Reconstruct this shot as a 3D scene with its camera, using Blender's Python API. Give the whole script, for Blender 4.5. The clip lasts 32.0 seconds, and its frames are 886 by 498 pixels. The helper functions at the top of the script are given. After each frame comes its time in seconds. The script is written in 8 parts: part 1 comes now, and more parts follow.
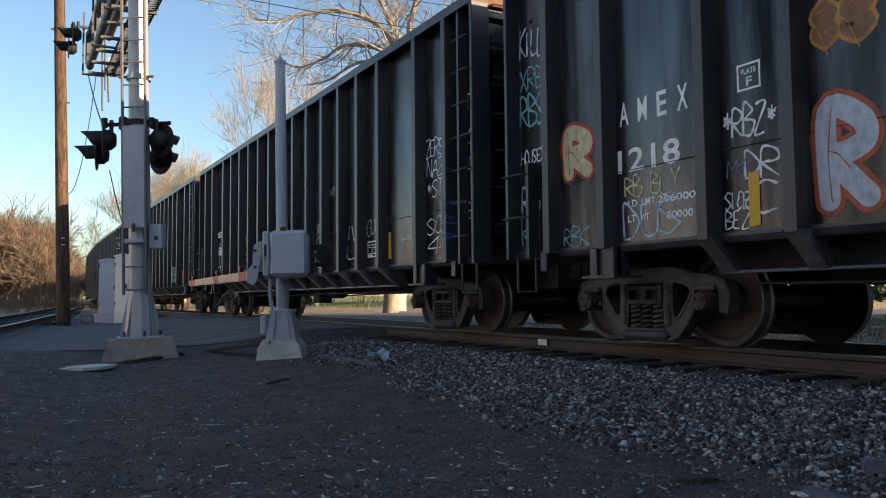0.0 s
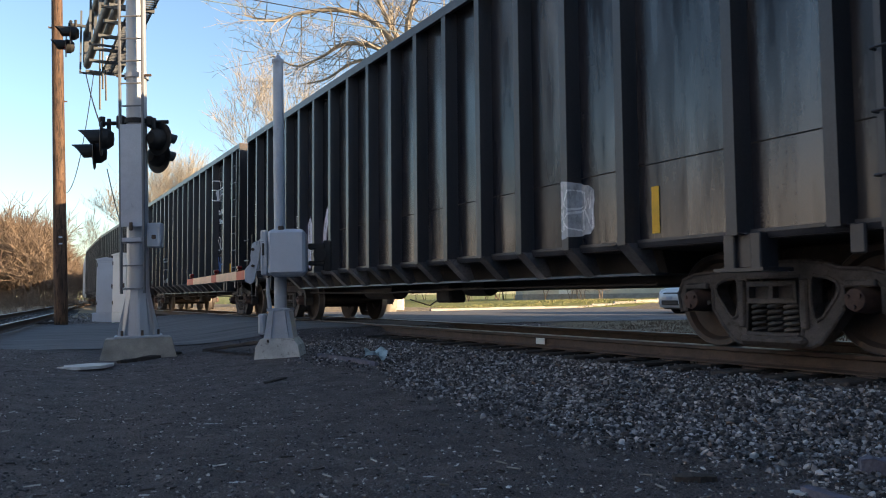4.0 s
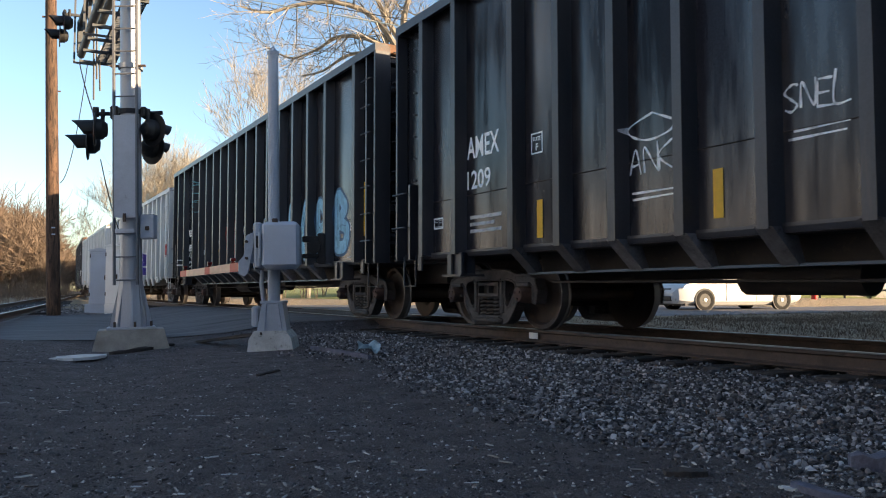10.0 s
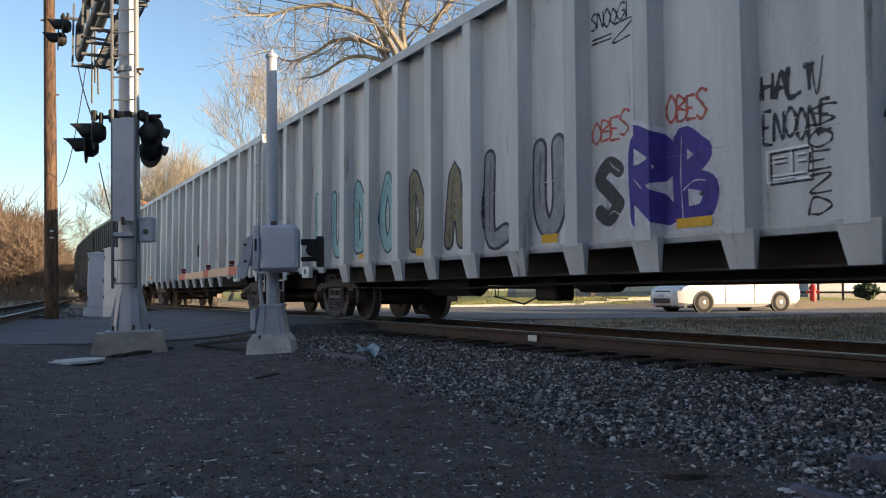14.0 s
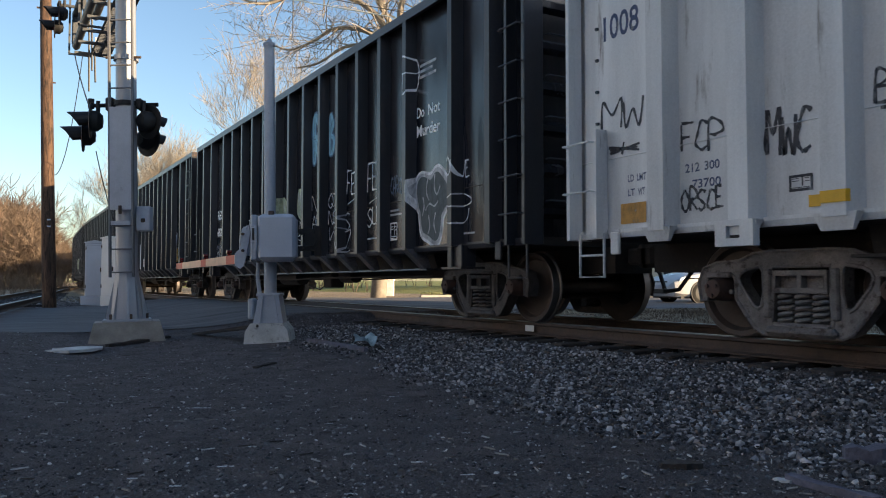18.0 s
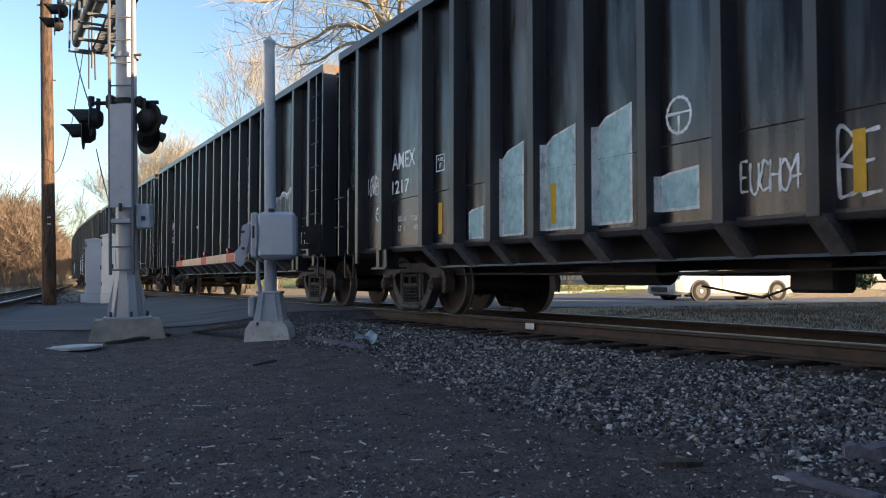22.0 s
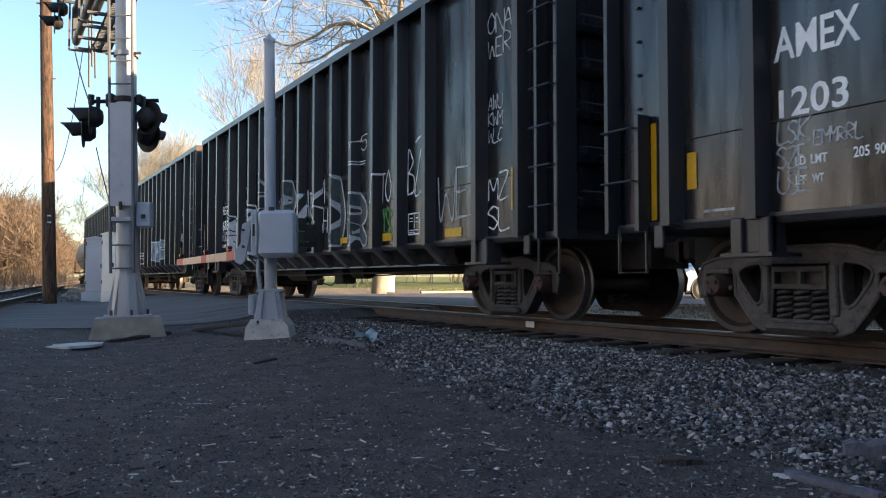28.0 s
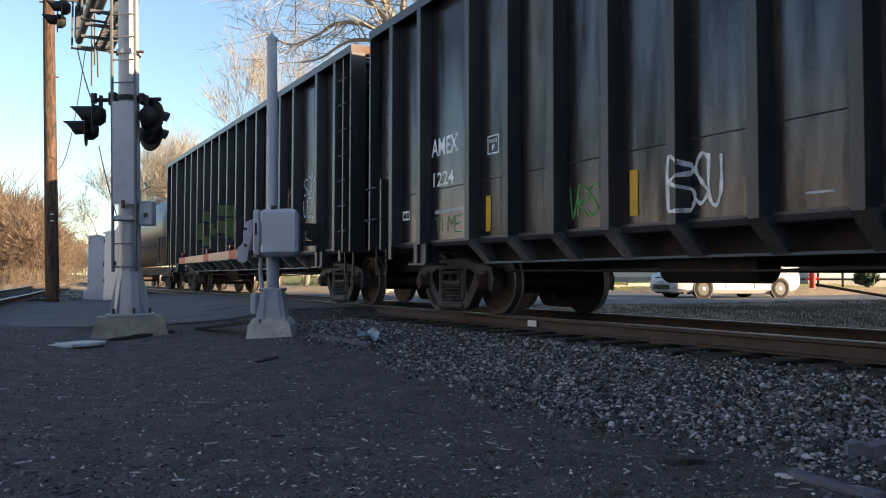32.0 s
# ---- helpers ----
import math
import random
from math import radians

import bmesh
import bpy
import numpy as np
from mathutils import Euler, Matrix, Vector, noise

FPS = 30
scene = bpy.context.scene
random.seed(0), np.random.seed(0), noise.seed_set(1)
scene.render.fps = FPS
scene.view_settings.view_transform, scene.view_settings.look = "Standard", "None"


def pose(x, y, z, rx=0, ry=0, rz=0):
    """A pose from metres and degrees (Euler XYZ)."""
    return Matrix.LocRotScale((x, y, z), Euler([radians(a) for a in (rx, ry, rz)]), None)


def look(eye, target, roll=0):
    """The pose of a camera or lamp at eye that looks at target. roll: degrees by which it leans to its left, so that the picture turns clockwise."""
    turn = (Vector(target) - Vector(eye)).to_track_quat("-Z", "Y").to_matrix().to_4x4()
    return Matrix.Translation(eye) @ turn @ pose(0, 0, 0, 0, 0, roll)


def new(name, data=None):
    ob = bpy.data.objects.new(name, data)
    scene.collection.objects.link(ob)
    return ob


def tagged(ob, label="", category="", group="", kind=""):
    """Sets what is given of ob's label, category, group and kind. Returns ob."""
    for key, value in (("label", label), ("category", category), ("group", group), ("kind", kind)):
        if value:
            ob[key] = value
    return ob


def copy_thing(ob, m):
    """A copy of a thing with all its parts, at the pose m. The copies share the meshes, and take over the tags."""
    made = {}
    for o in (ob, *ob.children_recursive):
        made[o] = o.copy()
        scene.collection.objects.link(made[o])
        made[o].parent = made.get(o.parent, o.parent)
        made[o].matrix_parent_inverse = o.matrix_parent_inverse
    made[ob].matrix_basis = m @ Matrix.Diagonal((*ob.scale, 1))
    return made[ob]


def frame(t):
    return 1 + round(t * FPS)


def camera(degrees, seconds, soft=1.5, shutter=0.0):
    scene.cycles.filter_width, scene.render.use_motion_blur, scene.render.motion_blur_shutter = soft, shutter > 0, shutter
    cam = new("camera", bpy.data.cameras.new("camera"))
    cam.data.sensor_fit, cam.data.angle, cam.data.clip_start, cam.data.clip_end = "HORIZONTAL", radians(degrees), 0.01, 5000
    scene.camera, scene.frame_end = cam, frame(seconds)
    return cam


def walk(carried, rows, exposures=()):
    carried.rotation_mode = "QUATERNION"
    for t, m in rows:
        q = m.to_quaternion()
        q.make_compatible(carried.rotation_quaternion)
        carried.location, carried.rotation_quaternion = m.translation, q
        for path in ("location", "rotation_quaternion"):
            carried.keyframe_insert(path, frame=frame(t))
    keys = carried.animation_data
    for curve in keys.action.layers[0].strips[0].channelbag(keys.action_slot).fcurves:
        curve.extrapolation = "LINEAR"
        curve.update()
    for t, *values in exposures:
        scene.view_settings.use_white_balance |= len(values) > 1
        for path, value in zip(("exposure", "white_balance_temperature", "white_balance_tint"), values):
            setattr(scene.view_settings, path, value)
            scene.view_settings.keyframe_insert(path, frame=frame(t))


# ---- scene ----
from mathutils import geometry

# heading (degrees to the right of the track), tilt and lean of the hand-held camera
CAM_ROWS = [
    (0.0, 28.848, 3.505, -0.508),
    (0.5, 28.910, 3.297, -0.472),
    (1.0, 28.963, 3.369, -0.516),
    (1.5, 28.965, 3.547, -0.535),
    (2.0, 28.973, 3.600, -0.543),
    (2.5, 28.925, 3.628, -0.504),
    (3.0, 28.890, 3.520, -0.469),
    (3.5, 28.901, 3.424, -0.516),
    (5.5, 29.415, 3.550, -0.300),
    (6.0, 29.523, 3.422, -0.202),
    (6.5, 29.460, 3.550, -0.081),
    (7.0, 29.441, 3.539, -0.071),
    (7.5, 29.409, 3.262, -0.129),
    (8.0, 29.448, 3.103, -0.061),
    (8.5, 29.463, 3.182, -0.096),
    (9.0, 29.468, 3.242, -0.068),
    (9.5, 29.458, 3.094, -0.100),
    (10.0, 29.416, 2.985, -0.044),
    (10.5, 29.407, 3.023, -0.017),
    (11.0, 29.573, 3.287, -0.113),
    (11.5, 29.573, 3.258, -0.122),
    (12.0, 29.542, 3.152, -0.052),
    (12.5, 29.518, 3.098, -0.050),
    (13.0, 29.534, 3.204, -0.026),
    (13.5, 29.556, 3.314, -0.054),
    (14.0, 29.513, 3.181, -0.159),
    (14.5, 29.580, 3.032, -0.074),
    (16.5, 29.653, 2.566, -0.051),
    (17.0, 29.665, 2.445, -0.009),
    (17.5, 29.664, 2.381, 0.007),
    (18.0, 29.675, 2.450, 0.018),
    (18.5, 29.677, 2.452, -0.007),
    (19.0, 29.663, 2.331, 0.000),
    (19.5, 29.688, 2.398, -0.005),
    (20.0, 29.663, 2.399, 0.009),
    (20.5, 29.650, 2.261, 0.019),
    (21.0, 29.663, 2.350, 0.002),
    (21.5, 29.672, 2.372, 0.022),
    (22.0, 29.662, 2.300, 0.066),
    (22.5, 29.670, 2.321, 0.043),
    (23.0, 29.698, 2.407, 0.016),
    (23.5, 29.701, 2.435, -0.037),
    (24.0, 29.738, 2.272, -0.010),
    (24.5, 29.707, 2.275, 0.017),
    (25.0, 29.712, 2.301, -0.049),
    (25.5, 29.691, 2.112, -0.020),
    (27.5, 29.655, 2.245, -0.052),
    (28.0, 29.649, 2.159, 0.016),
    (28.5, 29.646, 2.060, -0.038),
    (29.0, 29.608, 2.190, 0.028),
    (29.5, 29.608, 2.160, 0.034),
    (30.0, 29.590, 1.977, 0.024),
    (30.5, 29.498, 1.931, 0.094),
    (31.0, 29.513, 2.052, 0.049),
    (31.5, 29.492, 2.024, 0.109),
    (32.0, 29.497, 2.094, 0.125),
]
EYE = (0.0, 0.0, 0.87)


def cam_pose(heading, tilt, lean):
    a, b = radians(heading), radians(tilt)
    way = Vector((math.sin(a) * math.cos(b), math.cos(a) * math.cos(b), math.sin(b)))
    return look(EYE, Vector(EYE) + way, lean)


cam = camera(2 * math.degrees(math.atan(784 / 1400)), 32.0, soft=1.05, shutter=0.05)
walk(cam, [(t, cam_pose(h, b, r)) for t, h, b, r in CAM_ROWS],
     exposures=[(0.0, 1.84, 6850, 13), (0.6, 1.96, 6900, 13), (1.0, 2.36, 6850, 13), (2.0, 2.10, 6850, 13), (3.0, 2.08, 6850, 13), (6.0, 2.19, 6850, 13), (7.0, 2.12, 6850, 13),
                (8.0, 2.06, 6850, 13), (9.0, 2.20, 6850, 13), (10.0, 2.15, 6850, 13), (11.0, 2.28, 6850, 13), (12.0, 2.02, 6850, 13), (13.0, 2.02, 6850, 13), (14.0, 1.86, 6850, 13),
                (17.0, 1.64, 6850, 13), (18.0, 1.84, 6850, 13), (19.0, 2.22, 6850, 13), (20.0, 2.19, 6850, 13), (22.0, 2.19, 6850, 13), (23.0, 2.34, 6850, 13), (24.0, 2.22, 6850, 13),
                (25.0, 2.12, 6850, 13), (28.0, 2.31, 6850, 13), (29.0, 2.26, 6850, 13), (30.0, 2.14, 6850, 13), (31.0, 2.32, 6850, 13), (32.0, 2.16, 6850, 13)])

# ---- light ----
SUN_TURN, SUN_UP = 140.0, 10.4      # clockwise from the track's far direction; height
world = bpy.data.worlds.new("sky")
scene.world = world
world.use_nodes = True
wn = world.node_tree.nodes
sky = wn.new("ShaderNodeTexSky")
sky.sky_type = "NISHITA"
sky.sun_disc = False
sky.sun_elevation = radians(SUN_UP)
sky.sun_rotation = radians(SUN_TURN)
sky.altitude, sky.air_density, sky.dust_density, sky.ozone_density = 20, 1.0, 0.6, 2.4
wn["Background"].inputs["Strength"].default_value = 0.078
world.node_tree.links.new(sky.outputs[0], wn["Background"].inputs[0])
sun = new("sun", bpy.data.lights.new("sun", "SUN"))
sun.data.energy, sun.data.angle, sun.data.color = 3.7, radians(0.5), (1.0, 0.77, 0.50)
sd = Vector((math.sin(radians(SUN_TURN)) * math.cos(radians(SUN_UP)),
             math.cos(radians(SUN_TURN)) * math.cos(radians(SUN_UP)), math.sin(radians(SUN_UP))))
sun.matrix_world = look(sd * 200, (0, 0, 0))

# ---- materials ----
MATS = {}


def mat(name, base, rough=0.7, metal=0.0, vary=0.25, scale=4.0, grain=60.0, bump=0.15, streak=False,
        rust=None, rust_amount=0.5, object_random=0.0, spec=0.4, stretch=(1, 1, 1), wave=0.0, dust=0.0, sheen_vary=0.0):
    """A surface with large stains, fine grain and relief; streak: stains run down; rust: a second colour in patches."""
    m = bpy.data.materials.new(name)
    m.use_nodes = True
    n, l = m.node_tree.nodes, m.node_tree.links
    bsdf = n["Principled BSDF"]
    tc = n.new("ShaderNodeTexCoord")
    own = n.new("ShaderNodeObjectInfo")
    shift = n.new("ShaderNodeMath")
    shift.operation = "MULTIPLY"
    shift.inputs[1].default_value = 40.0
    l.new(own.outputs["Random"], shift.inputs[0])
    mp = n.new("ShaderNodeMapping")
    mp.inputs["Scale"].default_value = (1, 1, 0.12) if streak else stretch
    l.new(tc.outputs["Object"], mp.inputs["Vector"])
    big = n.new("ShaderNodeTexNoise")
    big.noise_dimensions = "4D"
    l.new(shift.outputs[0], big.inputs["W"])
    big.inputs["Scale"].default_value, big.inputs["Detail"].default_value = scale, 6
    big.inputs["Roughness"].default_value = 0.62
    l.new(mp.outputs[0], big.inputs["Vector"])
    fine = n.new("ShaderNodeTexNoise")
    fine.inputs["Scale"].default_value, fine.inputs["Detail"].default_value = grain, 4
    l.new(tc.outputs["Object"], fine.inputs["Vector"])
    ramp = n.new("ShaderNodeValToRGB")
    lo = [c * (1 - vary) for c in base]
    hi = [min(1, c * (1 + vary)) for c in base]
    ramp.color_ramp.elements[0].position, ramp.color_ramp.elements[1].position = 0.32, 0.68
    ramp.color_ramp.elements[0].color = (*lo, 1)
    ramp.color_ramp.elements[1].color = (*hi, 1)
    l.new(big.outputs["Fac"], ramp.inputs["Fac"])
    col = ramp.outputs["Color"]
    g = n.new("ShaderNodeMixRGB")
    g.blend_type = "OVERLAY"
    g.inputs["Fac"].default_value = min(1.0, vary * 1.6)
    l.new(col, g.inputs[1])
    l.new(fine.outputs["Color"], g.inputs[2])
    hs = n.new("ShaderNodeHueSaturation")
    hs.inputs["Saturation"].default_value = 0.0
    l.new(fine.outputs["Color"], hs.inputs["Color"])
    l.new(hs.outputs["Color"], g.inputs[2])
    col = g.outputs["Color"]
    if rust:
        third = n.new("ShaderNodeTexNoise")
        third.noise_dimensions = "4D"
        l.new(shift.outputs[0], third.inputs["W"])
        third.inputs["Scale"].default_value, third.inputs["Detail"].default_value = scale * 2.3, 8
        third.inputs["Roughness"].default_value = 0.7
        l.new(mp.outputs[0], third.inputs["Vector"])
        rr = n.new("ShaderNodeValToRGB")
        rr.color_ramp.elements[0].position = 0.72 - 0.3 * rust_amount
        rr.color_ramp.elements[1].position = 0.82 - 0.3 * rust_amount
        patch = third.outputs["Fac"]
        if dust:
            # splashed dust and a painted-in brown reflection: more of both towards the sill
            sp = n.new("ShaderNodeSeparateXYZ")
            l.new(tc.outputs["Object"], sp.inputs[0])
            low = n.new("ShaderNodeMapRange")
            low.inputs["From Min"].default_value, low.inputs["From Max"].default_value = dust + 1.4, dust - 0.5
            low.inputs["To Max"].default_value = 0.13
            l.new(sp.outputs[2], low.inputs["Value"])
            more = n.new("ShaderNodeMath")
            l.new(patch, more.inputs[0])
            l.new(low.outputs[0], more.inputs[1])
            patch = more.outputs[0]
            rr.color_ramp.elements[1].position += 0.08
        l.new(patch, rr.inputs["Fac"])
        mx = n.new("ShaderNodeMixRGB")
        l.new(rr.outputs["Color"], mx.inputs["Fac"])
        l.new(col, mx.inputs[1])
        mx.inputs[2].default_value = (*rust, 1)
        col = mx.outputs["Color"]
    if object_random:
        oi = n.new("ShaderNodeObjectInfo")
        mr = n.new("ShaderNodeMapRange")
        mr.inputs["To Min"].default_value, mr.inputs["To Max"].default_value = 1 - object_random, 1 + object_random
        l.new(oi.outputs["Random"], mr.inputs["Value"])
        h2 = n.new("ShaderNodeHueSaturation")
        l.new(mr.outputs[0], h2.inputs["Value"])
        l.new(col, h2.inputs["Color"])
        col = h2.outputs["Color"]
    l.new(col, bsdf.inputs["Base Color"])
    rg = n.new("ShaderNodeMapRange")
    rg.inputs["To Min"].default_value, rg.inputs["To Max"].default_value = max(0, rough - 0.12), min(1, rough + 0.12)
    l.new(big.outputs["Fac"], rg.inputs["Value"])
    l.new(rg.outputs[0], bsdf.inputs["Roughness"])
    bsdf.inputs["Metallic"].default_value = metal
    bsdf.inputs["Specular IOR Level"].default_value = spec
    if sheen_vary:
        # chalky patches are dull, clean ones glossy
        patchy = n.new("ShaderNodeTexNoise")
        patchy.noise_dimensions = "4D"
        patchy.inputs["Scale"].default_value, patchy.inputs["Detail"].default_value, patchy.inputs["Roughness"].default_value = scale * 1.3, 7, 0.65
        l.new(mp.outputs[0], patchy.inputs["Vector"])
        l.new(shift.outputs[0], patchy.inputs["W"])
        sv = n.new("ShaderNodeMapRange")
        sv.inputs["From Min"].default_value, sv.inputs["From Max"].default_value = 0.38, 0.62
        sv.inputs["To Min"].default_value, sv.inputs["To Max"].default_value = spec * (1 - sheen_vary), spec * (1 + sheen_vary)
        l.new(patchy.outputs["Fac"], sv.inputs["Value"])
        l.new(sv.outputs[0], bsdf.inputs["Specular IOR Level"])
    bp = n.new("ShaderNodeBump")
    bp.inputs["Strength"].default_value, bp.inputs["Distance"].default_value = bump, 0.01
    height = fine.outputs["Fac"]
    if wave:
        ma = n.new("ShaderNodeMath")
        ma.operation = "MULTIPLY_ADD"
        ma.inputs[1].default_value = wave
        l.new(big.outputs["Fac"], ma.inputs[0])
        l.new(fine.outputs["Fac"], ma.inputs[2])
        height = ma.outputs[0]
    l.new(height, bp.inputs["Height"])
    l.new(bp.outputs[0], bsdf.inputs["Normal"])
    MATS[name] = m
    return m


def island(name, cols, rough=0.85, bump=0.2, grain=40.0):
    """Loose pieces: each one takes a colour of its own from the ramp."""
    m = bpy.data.materials.new(name)
    m.use_nodes = True
    n, l = m.node_tree.nodes, m.node_tree.links
    bsdf = n["Principled BSDF"]
    ge = n.new("ShaderNodeNewGeometry")
    ramp = n.new("ShaderNodeValToRGB")
    ramp.color_ramp.interpolation = "LINEAR"
    while len(ramp.color_ramp.elements) < len(cols):
        ramp.color_ramp.elements.new(0.5)
    for i, (p, c) in enumerate(cols):
        ramp.color_ramp.elements[i].position = p
        ramp.color_ramp.elements[i].color = (*c, 1)
    l.new(ge.outputs["Random Per Island"], ramp.inputs["Fac"])
    tc = n.new("ShaderNodeTexCoord")
    fine = n.new("ShaderNodeTexNoise")
    fine.inputs["Scale"].default_value, fine.inputs["Detail"].default_value = grain, 4
    l.new(tc.outputs["Object"], fine.inputs["Vector"])
    mx = n.new("ShaderNodeMixRGB")
    mx.blend_type = "MULTIPLY"
    mx.inputs["Fac"].default_value = 0.5
    l.new(ramp.outputs["Color"], mx.inputs[1])
    l.new(fine.outputs["Fac"], mx.inputs[2])
    l.new(mx.outputs["Color"], bsdf.inputs["Base Color"])
    bsdf.inputs["Roughness"].default_value = rough
    bp = n.new("ShaderNodeBump")
    bp.inputs["Strength"].default_value, bp.inputs["Distance"].default_value = bump, 0.01
    l.new(fine.outputs["Fac"], bp.inputs["Height"])
    l.new(bp.outputs[0], bsdf.inputs["Normal"])
    MATS[name] = m
    return m


def plain_paint(name, base, rough=0.6, vary=0.12, scale=9.0):
    """Thin paint with worn, uneven cover."""
    return mat(name, base, rough, 0.0, vary, scale, 90.0, 0.05)


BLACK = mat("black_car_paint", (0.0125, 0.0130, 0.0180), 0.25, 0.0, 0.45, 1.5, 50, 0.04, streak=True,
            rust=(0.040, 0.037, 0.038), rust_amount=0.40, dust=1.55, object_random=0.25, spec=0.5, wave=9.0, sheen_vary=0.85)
BLACK_RIB = mat("black_rib_paint", (0.033, 0.033, 0.038), 0.38, 0.0, 0.35, 2.0, 40, 0.1, streak=True,
                rust=(0.085, 0.072, 0.064), rust_amount=0.38, spec=0.45)
WORN = mat("worn_gusset_paint", (0.12, 0.115, 0.12), 0.6, 0.0, 0.45, 6.0, 40, 0.2, rust=(0.045, 0.043, 0.046), rust_amount=0.5, object_random=0.4)
UNDER = mat("grimy_underframe", (0.034, 0.028, 0.025), 0.8, 0.0, 0.3, 5, 50, 0.2, rust=(0.075, 0.055, 0.042), rust_amount=0.5)
DUSTY = mat("pale_dust_on_cast_steel", (0.15, 0.135, 0.128), 0.75, 0.1, 0.4, 6, 60, 0.35, rust=(0.06, 0.047, 0.040), rust_amount=0.6, object_random=0.4)
TRUCK = mat("dusty_cast_steel", (0.074, 0.063, 0.058), 0.72, 0.1, 0.4, 6, 60, 0.35, rust=(0.045, 0.034, 0.028), rust_amount=0.6, object_random=0.4)
WHEELM = mat("wheel_steel", (0.060, 0.044, 0.036), 0.6, 0.3, 0.3, 5, 60, 0.2, rust=(0.10, 0.062, 0.042), rust_amount=0.5)
TREAD = mat("polished_tread", (0.20, 0.18, 0.17), 0.45, 0.7, 0.1, 10, 80, 0.03)
BEARING = mat("rusty_bearing", (0.085, 0.050, 0.040), 0.8, 0.0, 0.3, 12, 60, 0.2, object_random=0.35)
GREY = mat("grey_car_paint", (0.56, 0.565, 0.56), 0.5, 0.0, 0.22, 2.2, 50, 0.08, streak=True,
           rust=(0.20, 0.175, 0.155), rust_amount=0.42, wave=8.0, object_random=0.10)
GREY2 = mat("pale_car_paint", (0.60, 0.60, 0.59), 0.5, 0.0, 0.22, 2.2, 50, 0.08, streak=True,
            rust=(0.20, 0.175, 0.15), rust_amount=0.42, wave=8.0, object_random=0.10)
YELLOW = plain_paint("yellow_sheeting", (0.75, 0.40, 0.015), 0.45)
WHITE = plain_paint("white_paint", (0.92, 0.92, 0.92), 0.6, 0.08, 14)
# warm brown that paints low sunlight on the leading end chord
SUNLIT_BROWN = mat("sunlit_end_brown", (0.16, 0.085, 0.05), 0.9, 0.0, 0.4, 6, 40, 0.5)
RAILM = mat("rail_steel", (0.082, 0.056, 0.043), 0.8, 0.1, 0.3, 5, 50, 0.3, rust=(0.05, 0.030, 0.022), rust_amount=0.5)
RAILTOP = mat("rail_head", (0.36, 0.35, 0.34), 0.35, 0.9, 0.2, 12, 60, 0.05)
TIE = mat("weathered_tie", (0.040, 0.032, 0.028), 0.9, 0.0, 0.4, 3, 60, 0.6, object_random=0.35, stretch=(1, 8, 1))
ASPHALT = mat("old_asphalt", (0.112, 0.110, 0.114), 0.88, 0.0, 0.4, 0.9, 120, 0.5, stretch=(0.3, 2.2, 1), rust=(0.055, 0.056, 0.060), rust_amount=0.6)
ALU = mat("galvanised_mast", (0.37, 0.385, 0.41), 0.5, 0.5, 0.14, 3.0, 60, 0.05, streak=True, rust=(0.30, 0.30, 0.30), rust_amount=0.4)
ALU2 = mat("silver_paint", (0.38, 0.41, 0.46), 0.55, 0.2, 0.12, 4.0, 60, 0.06, rust=(0.22, 0.22, 0.23), rust_amount=0.35)
CABINET = mat("silver_cabinet", (0.45, 0.49, 0.56), 0.5, 0.2, 0.08, 2.0, 60, 0.04)
CABINET_W = mat("white_cabinet", (0.74, 0.74, 0.72), 0.5, 0.1, 0.08, 2.0, 60, 0.04)
CONCRETE = mat("concrete", (0.30, 0.28, 0.25), 0.9, 0.0, 0.25, 5, 80, 0.5)
PAINTED_CONCRETE = mat("silver_painted_concrete", (0.52, 0.52, 0.50), 0.8, 0.0, 0.2, 6, 50, 0.4, rust=(0.14, 0.13, 0.11), rust_amount=0.55)
SIGNAL_BLACK = mat("signal_black", (0.012, 0.012, 0.013), 0.6, 0.0, 0.2, 8, 60, 0.05)
POLEWOOD = mat("pole_wood", (0.082, 0.047, 0.030), 0.85, 0.0, 0.55, 9, 30, 0.5, streak=True, rust=(0.022, 0.014, 0.010), rust_amount=0.75)
CABLE = mat("dark_cable", (0.02, 0.02, 0.022), 0.6)
BARK = mat("pale_bark", (0.215, 0.19, 0.155), 0.9, 0.0, 0.4, 3, 40, 0.5)
TWIG = mat("brown_twigs", (0.145, 0.108, 0.078), 0.9, 0.0, 0.3, 0.6, 10, 0.2)
BRUSH = mat("russet_brush", (0.135, 0.098, 0.072), 0.9, 0.0, 0.35, 0.25, 6, 0.2)
REDW = plain_paint("gate_red", (0.62, 0.10, 0.05), 0.5)
GATEWHITE = plain_paint("gate_white", (0.80, 0.72, 0.66), 0.5)

